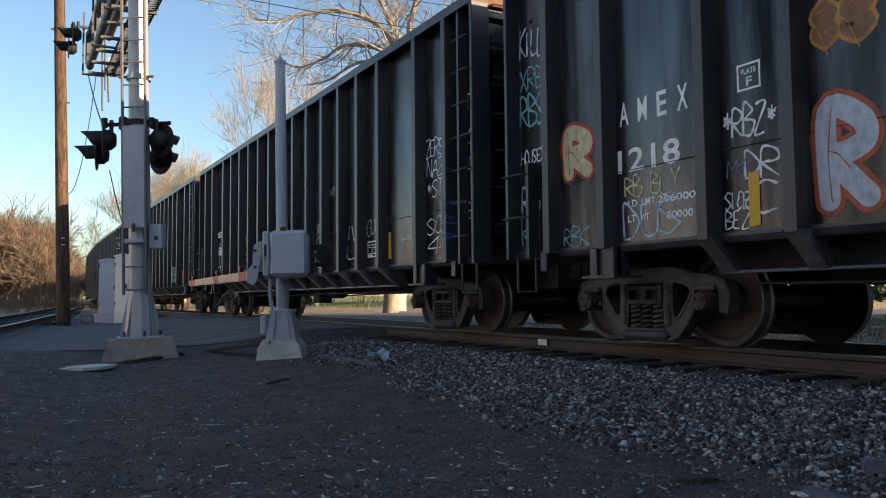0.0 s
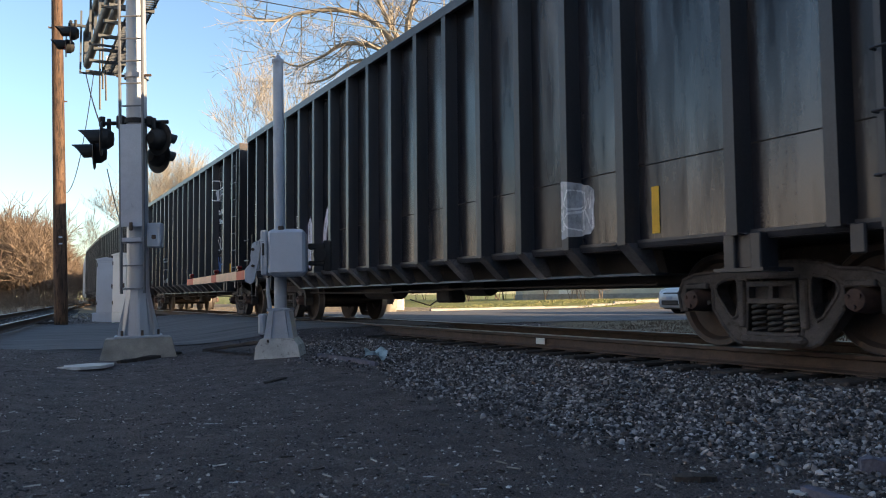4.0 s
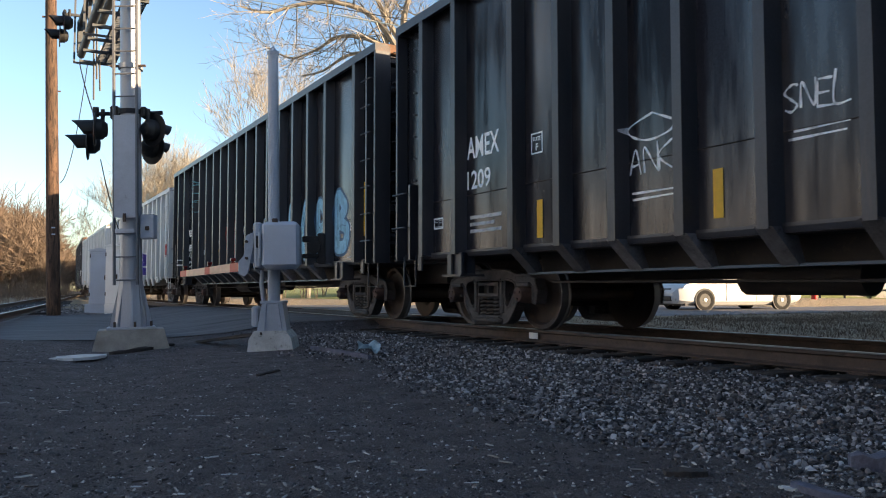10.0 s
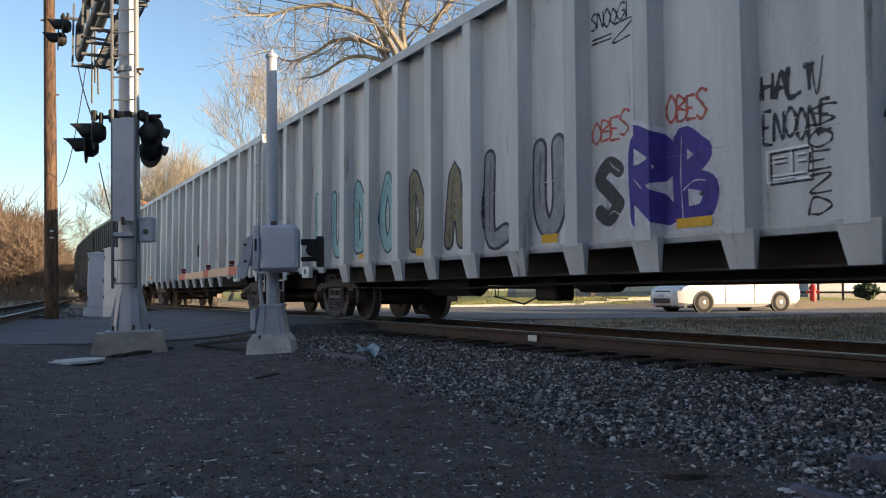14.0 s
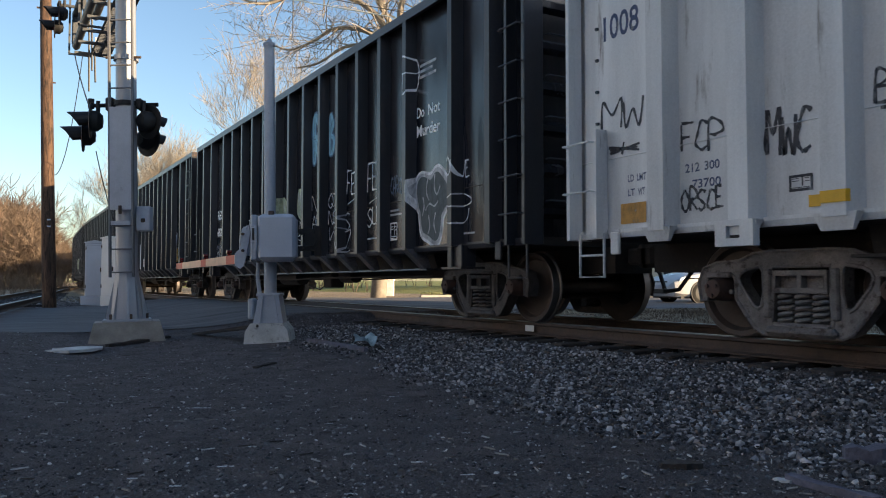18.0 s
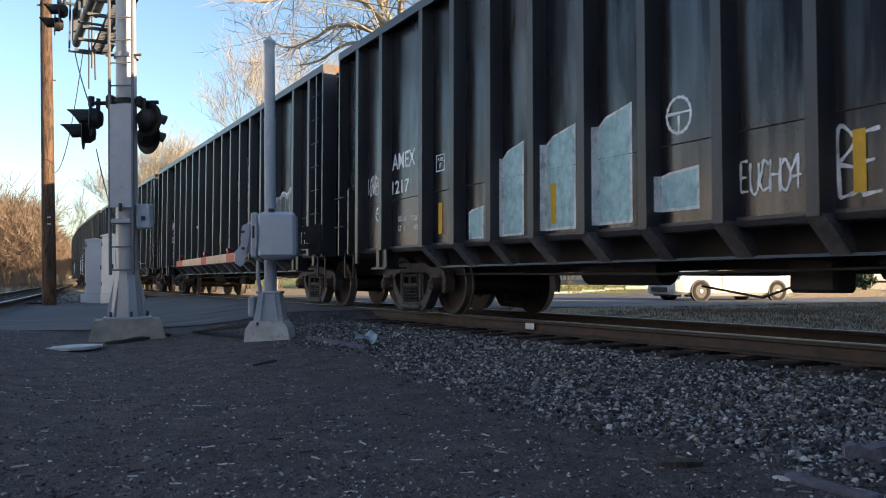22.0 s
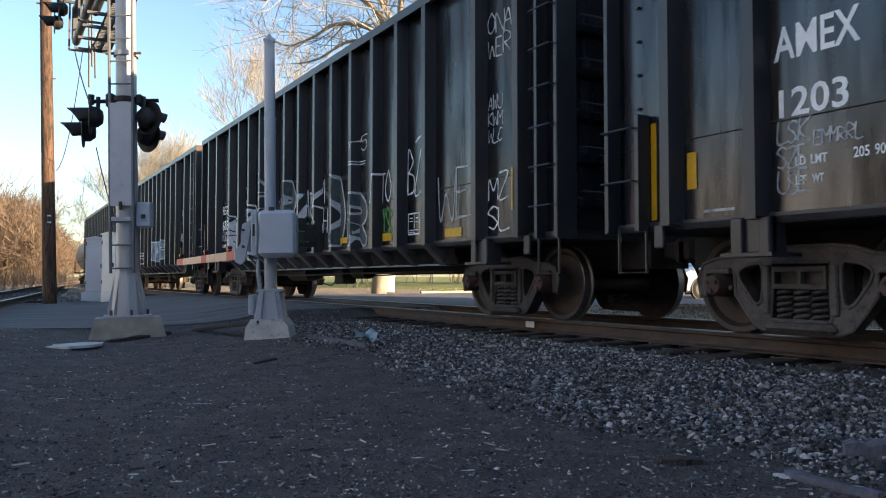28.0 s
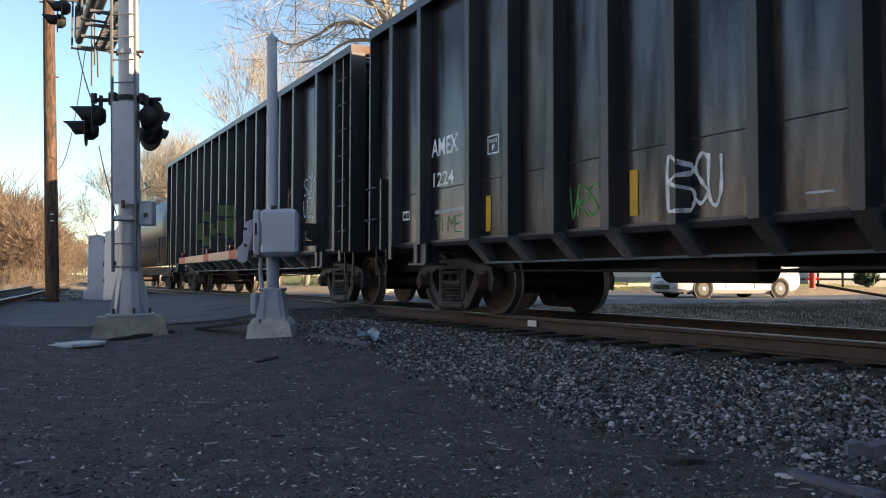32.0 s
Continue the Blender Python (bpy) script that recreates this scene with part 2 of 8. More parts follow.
# ---- building blocks ----
class Shape:
    """Collects the faces of one mesh."""

    def __init__(self):
        self.v, self.f, self.m, self.weld = [], [], [], 0.0

    def add(self, verts, faces, mi=0):
        o = len(self.v)
        self.v += [tuple(p) for p in verts]
        self.f += [tuple(i + o for i in q) for q in faces]
        self.m += [mi] * len(faces)
        return self

    def box(self, x0, x1, y0, y1, z0, z1, bevel=0.0, mi=0):
        if bevel <= 0:
            p = [(x, y, z) for x in (x0, x1) for y in (y0, y1) for z in (z0, z1)]
            return self.add(p, [(0, 1, 3, 2), (4, 6, 7, 5), (0, 4, 5, 1), (2, 3, 7, 6), (0, 2, 6, 4), (1, 5, 7, 3)], mi)
        b = min(bevel, (x1 - x0) * 0.45, (y1 - y0) * 0.45, (z1 - z0) * 0.45)
        pts, key = [], {}
        for sx in (0, 1):
            for sy in (0, 1):
                for sz in (0, 1):
                    c = ((x0, x1)[sx], (y0, y1)[sy], (z0, z1)[sz])
                    i = (1 - 2 * sx, 1 - 2 * sy, 1 - 2 * sz)
                    for ax in range(3):
                        q = [c[k] + (0 if k == ax else i[k] * b) for k in range(3)]
                        key[(sx, sy, sz, ax)] = len(pts)
                        pts.append(q)
        fs = []
        for ax in range(3):
            u, w = [k for k in range(3) if k != ax]
            for s in (0, 1):
                quad = []
                for a, c in ((0, 0), (1, 0), (1, 1), (0, 1)):
                    k = [0, 0, 0]
                    k[ax], k[u], k[w] = s, a, c
                    quad.append(key[(*k, ax)])
                flip = (s == 0) != (ax == 1)
                fs.append(quad[::-1] if flip else quad)
            for a in (0, 1):
                for c in (0, 1):
                    k0, k1 = [0, 0, 0], [0, 0, 0]
                    k0[u], k0[w], k1[u], k1[w] = a, c, a, c
                    k0[ax], k1[ax] = 0, 1
                    fs.append([key[(*k0, u)], key[(*k1, u)], key[(*k1, w)], key[(*k0, w)]])
        for sx in (0, 1):
            for sy in (0, 1):
                for sz in (0, 1):
                    fs.append([key[(sx, sy, sz, a)] for a in range(3)])
        return self.add(pts, fs, mi)

    def tube(self, path, radii, n=8, caps=True, mi=0):
        """A round bar along points, with one radius or one at each point."""
        path = [Vector(p) for p in path]
        if not isinstance(radii, (list, tuple)):
            radii = [radii] * len(path)
        verts, faces = [], []
        side = None
        for i, p in enumerate(path):
            d = (path[min(i + 1, len(path) - 1)] - path[max(i - 1, 0)]).normalized()
            if side is None:
                side = d.cross(Vector((0, 0, 1)) if abs(d.z) < 0.9 else Vector((1, 0, 0))).normalized()
            side = (side - d * side.dot(d)).normalized()
            up = d.cross(side)
            for k in range(n):
                a = 2 * math.pi * k / n
                verts.append(p + (side * math.cos(a) + up * math.sin(a)) * radii[i])
        for i in range(len(path) - 1):
            for k in range(n):
                a, b = i * n + k, i * n + (k + 1) % n
                faces.append((a, b, b + n, a + n))
        if caps:
            faces.append(tuple(range(n))[::-1])
            faces.append(tuple((len(path) - 1) * n + k for k in range(n)))
        return self.add(verts, faces, mi)

    def prism(self, outline, axis, a, b, mi=0):
        """An outline in the two axes left over, drawn out from a to b along axis (0, 1, 2)."""
        u, w = [k for k in range(3) if k != axis]
        verts = []
        for s in (a, b):
            for p in outline:
                q = [0, 0, 0]
                q[axis], q[u], q[w] = s, p[0], p[1]
                verts.append(q)
        n = len(outline)
        faces = [tuple(range(n))[::-1], tuple(range(n, 2 * n))]
        faces += [(k, (k + 1) % n, (k + 1) % n + n, k + n) for k in range(n)]
        return self.add(verts, faces, mi)

    def lathe(self, profile, n=24, axis=0, at=(0, 0, 0), mi=0):
        """A turned body: profile of (along the axis, radius)."""
        u, w = [k for k in range(3) if k != axis]
        verts, faces = [], []
        for a, r in profile:
            for k in range(n):
                q = list(at)
                q[axis] += a
                q[u] += r * math.cos(2 * math.pi * k / n)
                q[w] += r * math.sin(2 * math.pi * k / n)
                verts.append(q)
        for i in range(len(profile) - 1):
            for k in range(n):
                a, b = i * n + k, i * n + (k + 1) % n
                faces.append((a, b, b + n, a + n))
        return self.add(verts, faces, mi)

    def mesh(self, name, mats, smooth=False):
        me = bpy.data.meshes.new(name)
        me.from_pydata(self.v, [], self.f)
        for m in (mats if isinstance(mats, (list, tuple)) else [mats]):
            me.materials.append(m)
        if any(self.m):
            me.polygons.foreach_set("material_index", self.m)
        bm = bmesh.new()
        bm.from_mesh(me)
        if self.weld:
            bmesh.ops.remove_doubles(bm, verts=bm.verts, dist=self.weld)
        bmesh.ops.recalc_face_normals(bm, faces=bm.faces)
        bm.to_mesh(me)
        bm.free()
        if smooth:
            me.polygons.foreach_set("use_smooth", [True] * len(me.polygons))
            me.set_sharp_from_angle(angle=radians(35))
        me.update()
        return me


def thing(name, shape, mats, at=None, smooth=False, **tags):
    ob = new(name, shape.mesh(name, mats, smooth) if shape else None)
    if at is not None:
        ob.matrix_basis = at
    return tagged(ob, **tags)


def part(name, shape, mats, parent, label="", at=None, smooth=False):
    data = shape.mesh(name, mats, smooth) if isinstance(shape, Shape) else shape
    ob = new(name, data)
    ob.parent = parent
    if at is not None:
        ob.matrix_basis = at
    return tagged(ob, label=label)


def smooth01(a, b, x):
    t = min(1.0, max(0.0, (x - a) / (b - a)))
    return t * t * (3 - 2 * t)


# ---- the lie of the land ----
RAIL_Z = 0.37          # top of the rails
TRACK_X = 6.85         # centre of the main track
BEND_Y, BEND_R = 46.0, 500.0


def main_track(a):
    """Place and heading of the main track at the distance a along it."""
    if a <= BEND_Y:
        return TRACK_X, a, 0.0
    w = (a - BEND_Y) / BEND_R
    return TRACK_X + BEND_R * (1 - math.cos(w)), BEND_Y + BEND_R * math.sin(w), w


def main_x(y):
    if y <= BEND_Y:
        return TRACK_X
    return TRACK_X + BEND_R - math.sqrt(max(1.0, BEND_R ** 2 - min(y - BEND_Y, 460) ** 2))


def side_x(y):
    return main_x(y) - 2.0 - 0.00068 * max(0.0, 110 - y) ** 2


ROAD_NEAR, ROAD_FAR = 13.4, 27.0


def on_road(x, y):
    if x > 60 or x < -60:
        return 0.0
    near, far = ROAD_NEAR - 0.02 * (x - 4), ROAD_FAR + 0.1 * (x - 4)
    return smooth01(near - 0.5, near + 0.1, y) * (1 - smooth01(far, far + 0.8, y))


def ground_z(x, y):
    z = 0.03 * noise.noise((x * 0.35, y * 0.35, 1.7)) + 0.012 * noise.noise((x * 1.7, y * 1.7, 4.1))
    z += 0.10 * smooth01(1.0, 4.0, x) * smooth01(5.0, 10.0, y)
    z += 0.12 * smooth01(8, 12, x) + 0.30 * smooth01(22, 30, x)
    d = x - main_x(y)
    if abs(d) < 5:
        bed = 0.157 + 0.02 * noise.noise((x * 2, y * 2, 0))
        low = z
        e = smooth01(-2.75, -1.25, d) if d < 0 else 1 - smooth01(1.3, 2.3, d)
        z = low + (max(bed, low) - low) * e
    e = x - side_x(y)
    if abs(e) < 3.5:
        z += (0.18 - z) * (1 - smooth01(1.4, 3.2, abs(e)))
    r = on_road(x, y)
    if r > 0:
        level = 0.335 - 0.06 * smooth01(9, 14, x) - 0.20 * (1 - smooth01(-6.0, -1.4, x)) - 0.23 * smooth01(-1.6, -0.4, x) * (1 - smooth01(2.6, 5.0, x))
        z += (level - z) * r
    far = max(0.0, y - 120) + max(0.0, abs(x) - 120)
    return z + 0.004 * min(far, 400)


def stops(marks):
    out = []
    for (a, b, step) in marks:
        k = max(1, int(round((b - a) / step)))
        out += [a + (b - a) * i / k for i in range(k)]
    return out + [marks[-1][1]]


gx = stops([(-1500, -300, 240), (-300, -60, 30), (-60, -12, 4), (-12, -2, 0.5), (-2, 9.5, 0.16), (9.5, 24, 0.6), (24, 60, 3), (60, 300, 30), (300, 1500, 240)])
gy = stops([(-1500, -300, 240), (-300, -40, 30), (-40, -4, 3), (-4, 2, 0.4), (2, 15, 0.16), (15, 32, 0.5), (32, 80, 3), (80, 300, 12), (300, 2200, 200)])
gverts = [(x, y, ground_z(x, y)) for y in gy for x in gx]
nx = len(gx)
gfaces = [(j * nx + i, j * nx + i + 1, (j + 1) * nx + i + 1, (j + 1) * nx + i) for j in range(len(gy) - 1) for i in range(nx - 1)]


def ground_material():
    """Dark packed cinders, ballast dust along the rails and dry grass further off, by place."""
    m = bpy.data.materials.new("packed_cinders_and_grass")
    m.use_nodes = True
    n, l = m.node_tree.nodes, m.node_tree.links
    bsdf = n["Principled BSDF"]
    tc = n.new("ShaderNodeTexCoord")
    sep = n.new("ShaderNodeSeparateXYZ")
    l.new(tc.outputs["Object"], sep.inputs[0])

    def tex(scale, detail=5, rough=0.6):
        t = n.new("ShaderNodeTexNoise")
        t.inputs["Scale"].default_value, t.inputs["Detail"].default_value, t.inputs["Roughness"].default_value = scale, detail, rough
        l.new(tc.outputs["Object"], t.inputs["Vector"])
        return t

    def ramp(src, cols):
        r = n.new("ShaderNodeValToRGB")
        while len(r.color_ramp.elements) < len(cols):
            r.color_ramp.elements.new(0.5)
        for i, (p, c) in enumerate(cols):
            r.color_ramp.elements[i].position, r.color_ramp.elements[i].color = p, (*c, 1)
        l.new(src, r.inputs["Fac"])
        return r.outputs["Color"]

    def mixed(fac, a, b):
        x = n.new("ShaderNodeMixRGB")
        l.new(fac, x.inputs["Fac"])
        l.new(a, x.inputs[1])
        l.new(b, x.inputs[2])
        return x.outputs["Color"]

    def span(src, a, b):
        r = n.new("ShaderNodeMapRange")
        r.interpolation_type = "SMOOTHSTEP"
        r.inputs["From Min"].default_value, r.inputs["From Max"].default_value = a, b
        l.new(src, r.inputs["Value"])
        return r.outputs[0]

    big, mid, fine, grit = tex(0.6), tex(3.5, 6), tex(28, 6, 0.7), tex(150, 4, 0.8)
    cinder = ramp(mid.outputs["Fac"], [(0.30, (0.105, 0.088, 0.090)), (0.55, (0.225, 0.190, 0.190)), (0.75, (0.37, 0.315, 0.30))])
    speck = ramp(grit.outputs["Fac"], [(0.44, (0.022, 0.020, 0.021)), (0.55, (0.165, 0.148, 0.148)), (0.66, (0.72, 0.68, 0.65))])
    half = n.new("ShaderNodeValue")
    half.outputs[0].default_value = 0.5
    cinder = mixed(half.outputs[0], cinder, speck)
    grass = ramp(fine.outputs["Fac"], [(0.3, (0.16, 0.122, 0.080)), (0.5, (0.31, 0.245, 0.165)), (0.7, (0.46, 0.375, 0.27))])
    green = ramp(fine.outputs["Fac"], [(0.3, (0.13, 0.15, 0.05)), (0.55, (0.26, 0.27, 0.09)), (0.72, (0.42, 0.36, 0.18))])
    add = n.new("ShaderNodeMath")
    add.operation = "MULTIPLY_ADD"
    add.inputs[1].default_value, add.inputs[2].default_value = 3.0, -1.5
    l.new(big.outputs["Fac"], add.inputs[0])
    wob = n.new("ShaderNodeMath")
    l.new(sep.outputs[0], wob.inputs[0])
    l.new(add.outputs[0], wob.inputs[1])
    col = mixed(span(wob.outputs[0], 9.3, 10.2), cinder, grass)
    far = span(sep.outputs[1], 30, 36)
    col = mixed(far, col, grass)
    isle = n.new("ShaderNodeMath")
    isle.operation = "MULTIPLY"
    l.new(span(wob.outputs[0], 21.0, 22.5), isle.inputs[0])
    l.new(span(sep.outputs[1], 26.5, 28), isle.inputs[1])
    col = mixed(isle.outputs[0], col, green)
    l.new(col, bsdf.inputs["Base Color"])
    bsdf.inputs["Roughness"].default_value = 0.92
    bsdf.inputs["Specular IOR Level"].default_value = 0.25
    bp = n.new("ShaderNodeBump")
    bp.inputs["Strength"].default_value, bp.inputs["Distance"].default_value = 1.0, 0.035
    ad = n.new("ShaderNodeMath")
    l.new(fine.outputs["Fac"], ad.inputs[0])
    l.new(grit.outputs["Fac"], ad.inputs[1])
    l.new(ad.outputs[0], bp.inputs["Height"])
    l.new(bp.outputs[0], bsdf.inputs["Normal"])
    return m


GROUND = ground_material()
gme = bpy.data.meshes.new("ground")
gme.from_pydata(gverts, [], gfaces)
gme.materials.append(GROUND)
gme.polygons.foreach_set("use_smooth", [True] * len(gme.polygons))
ground = tagged(new("ground", gme), "dark packed cinder lot, ballast bed and dry verges", "ground", kind="structure")

# the road over the crossing: a sheet of worn asphalt
rx = stops([(-60, -12, 6), (-12, 0, 0.8), (0, 6, 0.4), (6, 14, 0.8), (14, 60, 4)])
rv, rf = [], []
for x in rx:
    near, far = ROAD_NEAR - 0.02 * (x - 4), ROAD_FAR + 0.1 * (x - 4)
    for k in range(13):
        y = near + (far - near) * k / 12
        if k == 0:
            y += 0.10 * noise.noise((x * 1.3, 0, 0))
        rv.append((x, y, ground_z(x, y) + 0.012))
rf = [(i * 13 + k, (i + 1) * 13 + k, (i + 1) * 13 + k + 1, i * 13 + k + 1) for i in range(len(rx) - 1) for k in range(12)]
road = thing("road", Shape().add(rv, rf), ASPHALT, label="worn grey asphalt road over the level crossing", category="road", kind="structure")

# ---- rails and ties ----
RAIL_OUT = [(-0.07, 0), (0.07, 0), (0.07, 0.012), (0.018, 0.03), (0.009, 0.05), (0.009, 0.115), (0.036, 0.128), (0.036, 0.158), (0.028, 0.168),
            (-0.028, 0.168), (-0.036, 0.158), (-0.036, 0.128), (-0.009, 0.115), (-0.009, 0.05), (-0.018, 0.03), (-0.07, 0.012)]


def rail(name, off, curve, marks, base):
    verts, faces, mi = [], [], []
    pts = stops(marks)
    for y in pts:
        x = curve(y) + off
        for a, b in RAIL_OUT:
            verts.append((x + a, y, base + b))
    n = len(RAIL_OUT)
    sh = Shape()
    body, top = [], []
    for i in range(len(pts) - 1):
        for k in range(n):
            q = (i * n + k, i * n + (k + 1) % n, (i + 1) * n + (k + 1) % n, (i + 1) * n + k)
            (top if k in (7, 8, 9) else body).append(q)
    sh.add(verts, body, 0)
    sh.f += top
    sh.m += [1] * len(top)
    return thing(name, sh, [RAILM, RAILTOP], label="brown rusted steel rail with a worn bright head", category="rail", group="rails", kind="structure")


rail("rail_near", -0.7525, main_x, [(-60, 46, 2), (46, 160, 4)], RAIL_Z - 0.168)
rail("rail_far", 0.7525, main_x, [(-60, 46, 2), (46, 160, 4)], RAIL_Z - 0.168)
rail("rail_side_near", -0.7525, side_x, [(-30, 160, 2.5)], 0.20)
rail("rail_side_far", 0.7525, side_x, [(-30, 160, 2.5)], 0.20)

tie_shape = Shape().box(-1.3, 1.3, -0.11, 0.11, -0.16, 0.0, 0.012)
tie_me = tie_shape.mesh("tie", TIE)
plate_me = Shape().box(-0.09, 0.09, -0.16, 0.16, 0.0, 0.012, 0.003).mesh("tie_plate", RAILM)
rnd = random.Random(5)
for lane, base in ((main_x, RAIL_Z - 0.180), (side_x, 0.188)):
    a = -3.0 if lane is main_x else 14.0
    while a < (46 if lane is main_x else 58):
        if not (ROAD_NEAR + 0.2 < a < ROAD_FAR):
            ob = new("railway_tie", tie_me)
            ob.matrix_basis = pose(lane(a) + rnd.uniform(-0.05, 0.05), a, base + rnd.uniform(-0.004, 0.004), 0, 0, rnd.uniform(-1.2, 1.2))
            tagged(ob, "dark weathered wooden tie bedded in ballast", "railway tie", "ties under the rails")
            if lane is main_x and a < 16:
                for off in (-0.7525, 0.7525):
                    p = new("tie_plate", plate_me)
                    p.parent = ob
                    p.matrix_basis = pose(off, 0, 0.0, 0, 0, 90)
        a += 0.53

# ---- the train ----
BODY, GAP = 16.7, 0.75
SIDE, SKIN = 1.60, 1.43          # outer face of the ribs; face of the side sheets
TOP, SILL, LOW = 4.51, 1.00, 0.69
HALF = BODY / 2
RIB_U = [0.80, 1.72, 3.06] + [3.06 + 0.8817 * k for k in range(1, 12)] + [BODY - 3.06, BODY - 1.72, BODY - 0.80]
TRUCK_U = 1.77
WHEEL_R, AXLES = 0.445, 0.825


def wheelset_shape():
    sh = Shape()
    for s in (-1, 1):
        x = 0.7525 * s
        sh.lathe([(s * (p + 0.0), r) for p, r in [(0.09, 0.10), (0.075, 0.14), (0.02, 0.22), (0.015, WHEEL_R - 0.09), (0.06, WHEEL_R - 0.055), (0.066, WHEEL_R - 0.012)]], 32, 0, (x, 0, 0), 0)
        sh.lathe([(s * p, r) for p, r in [(0.066, WHEEL_R - 0.012), (0.060, WHEEL_R - 0.002), (-0.035, WHEEL_R), (-0.045, WHEEL_R + 0.024), (-0.066, WHEEL_R + 0.024)]], 32, 0, (x, 0, 0), 1)
        sh.lathe([(s * p, r) for p, r in [(-0.066, WHEEL_R + 0.024), (-0.070, WHEEL_R - 0.06), (-0.02, 0.24), (-0.08, 0.10)]], 32, 0, (x, 0, 0), 0)
    sh.lathe([(-0.98, 0.0), (-0.98, 0.075), (-0.68, 0.085), (0.68, 0.085), (0.98, 0.075), (0.98, 0.0)], 14, 0)
    return sh


def cast_plate(sh, outer, holes, t0, t1, rim):
    """A cast plate in y and z with windows through it and a rounded rim along every edge of its face."""
    loops = [outer] + holes
    flat_pts = [p for q in loops for p in q]
    tris = geometry.tessellate_polygon([[Vector((a, b, 0)) for a, b in q] for q in loops])
    n = len(flat_pts)
    verts = [(t0, a, b) for a, b in flat_pts] + [(t1, a, b) for a, b in flat_pts]
    faces = [tuple(t) for t in tris] + [tuple(i + n for i in t)[::-1] for t in tris]
    o = 0
    for q in loops:
        m = len(q)
        faces += [(o + k, o + (k + 1) % m, o + (k + 1) % m + n, o + k + n) for k in range(m)]
        o += m
    sh.add(verts, faces)
    for q in loops:
        sh.tube([(t0 + 0.004, a, b) for a, b in q + q[:1]], rim, 6, caps=False)
    return sh


def side_frame_shape():
    """Cast side frame of a three-piece truck, seen from its side (y along, z up); x is its thickness."""
    half = [(0.0, 0.06), (0.36, 0.06), (0.45, 0.10), (0.56, 0.23), (0.655, 0.36), (0.66, 0.54), (0.70, 0.575), (0.94, 0.575), (0.985, 0.54), (0.985, 0.34),
            (1.05, 0.33), (1.085, 0.50), (1.02, 0.635), (0.86, 0.685), (0.62, 0.695), (0.46, 0.755), (0.30, 0.77), (0.0, 0.77)]
    outer = half + [(-a, b) for a, b in half[-2:0:-1]]
    win = [(0.365, 0.60), (0.40, 0.645), (0.53, 0.625), (0.60, 0.59), (0.625, 0.54), (0.60, 0.47), (0.47, 0.30), (0.425, 0.275), (0.385, 0.30), (0.36, 0.42)]
    nest = [(-0.275, 0.15), (0.275, 0.15), (0.285, 0.20), (0.27, 0.40), (0.265, 0.64), (-0.265, 0.64), (-0.27, 0.40), (-0.285, 0.20)]
    sh = cast_plate(Shape(), outer, [win, [(-a, b) for a, b in win][::-1], nest], -0.07, 0.09, 0.019)
    sh.box(-0.13, 0.09, -0.33, 0.33, 0.055, 0.135, 0.03)
    for s in (-1, 1):
        # bosses beside the spring nest and over the bearings
        sh.box(-0.105, -0.05, s * 0.315 - 0.035, s * 0.315 + 0.035, 0.20, 0.62, 0.015)
        sh.box(-0.12, 0.09, s * 0.82 - 0.13, s * 0.82 + 0.13, 0.545, 0.60, 0.012)
        sh.tube([(-0.11, s * 0.68, 0.42), (-0.05, s * 0.68, 0.42)], 0.022, 8)
    return sh


def bolster_end_shape():
    """End of the bolster in the side frame's window, with its two cored pockets."""
    pocket = [(0.02, 0.455), (0.225, 0.455), (0.225, 0.565), (0.02, 0.565)]
    sh = cast_plate(Shape(), [(-0.25, 0.42), (0.25, 0.42), (0.25, 0.60), (-0.25, 0.60)], [pocket, [(-a, b) for a, b in pocket][::-1]], -0.10, 0.06, 0.008)
    sh.box(-0.02, 0.06, -0.23, 0.23, 0.44, 0.58)
    sh.box(-0.11, 0.06, -0.26, 0.26, 0.13, 0.150, 0.008)
    return sh


def spring_shape():
    sh = Shape()
    pts = [(0.066 * math.cos(a), 0.066 * math.sin(a), 0.165 + 0.25 * a / (2 * math.pi * 5)) for a in [2 * math.pi * k / 9 for k in range(46)]]
    return sh.tube(pts, 0.019, 6)


def bearing_shape():
    sh = Shape()
    sh.lathe([(-0.16, 0.0), (-0.16, 0.05), (-0.15, 0.085), (-0.10, 0.10), (-0.02, 0.11), (0.10, 0.11)], 16, 0)
    for k in range(3):
        a = 2 * math.pi * k / 3 + 0.5
        sh.tube([(-0.175, 0.055 * math.cos(a), 0.055 * math.sin(a)), (-0.15, 0.055 * math.cos(a), 0.055 * math.sin(a))], 0.018, 6)
    return sh


ME = {"wheelset": wheelset_shape().mesh("wheelset", [WHEELM, TREAD], True),
      "side_frame": side_frame_shape().mesh("side_frame", TRUCK),
      "bolster_end": bolster_end_shape().mesh("bolster_end", TRUCK),
      "spring": spring_shape().mesh("spring", TRUCK, True),
      "bearing": bearing_shape().mesh("bearing", BEARING, True)}
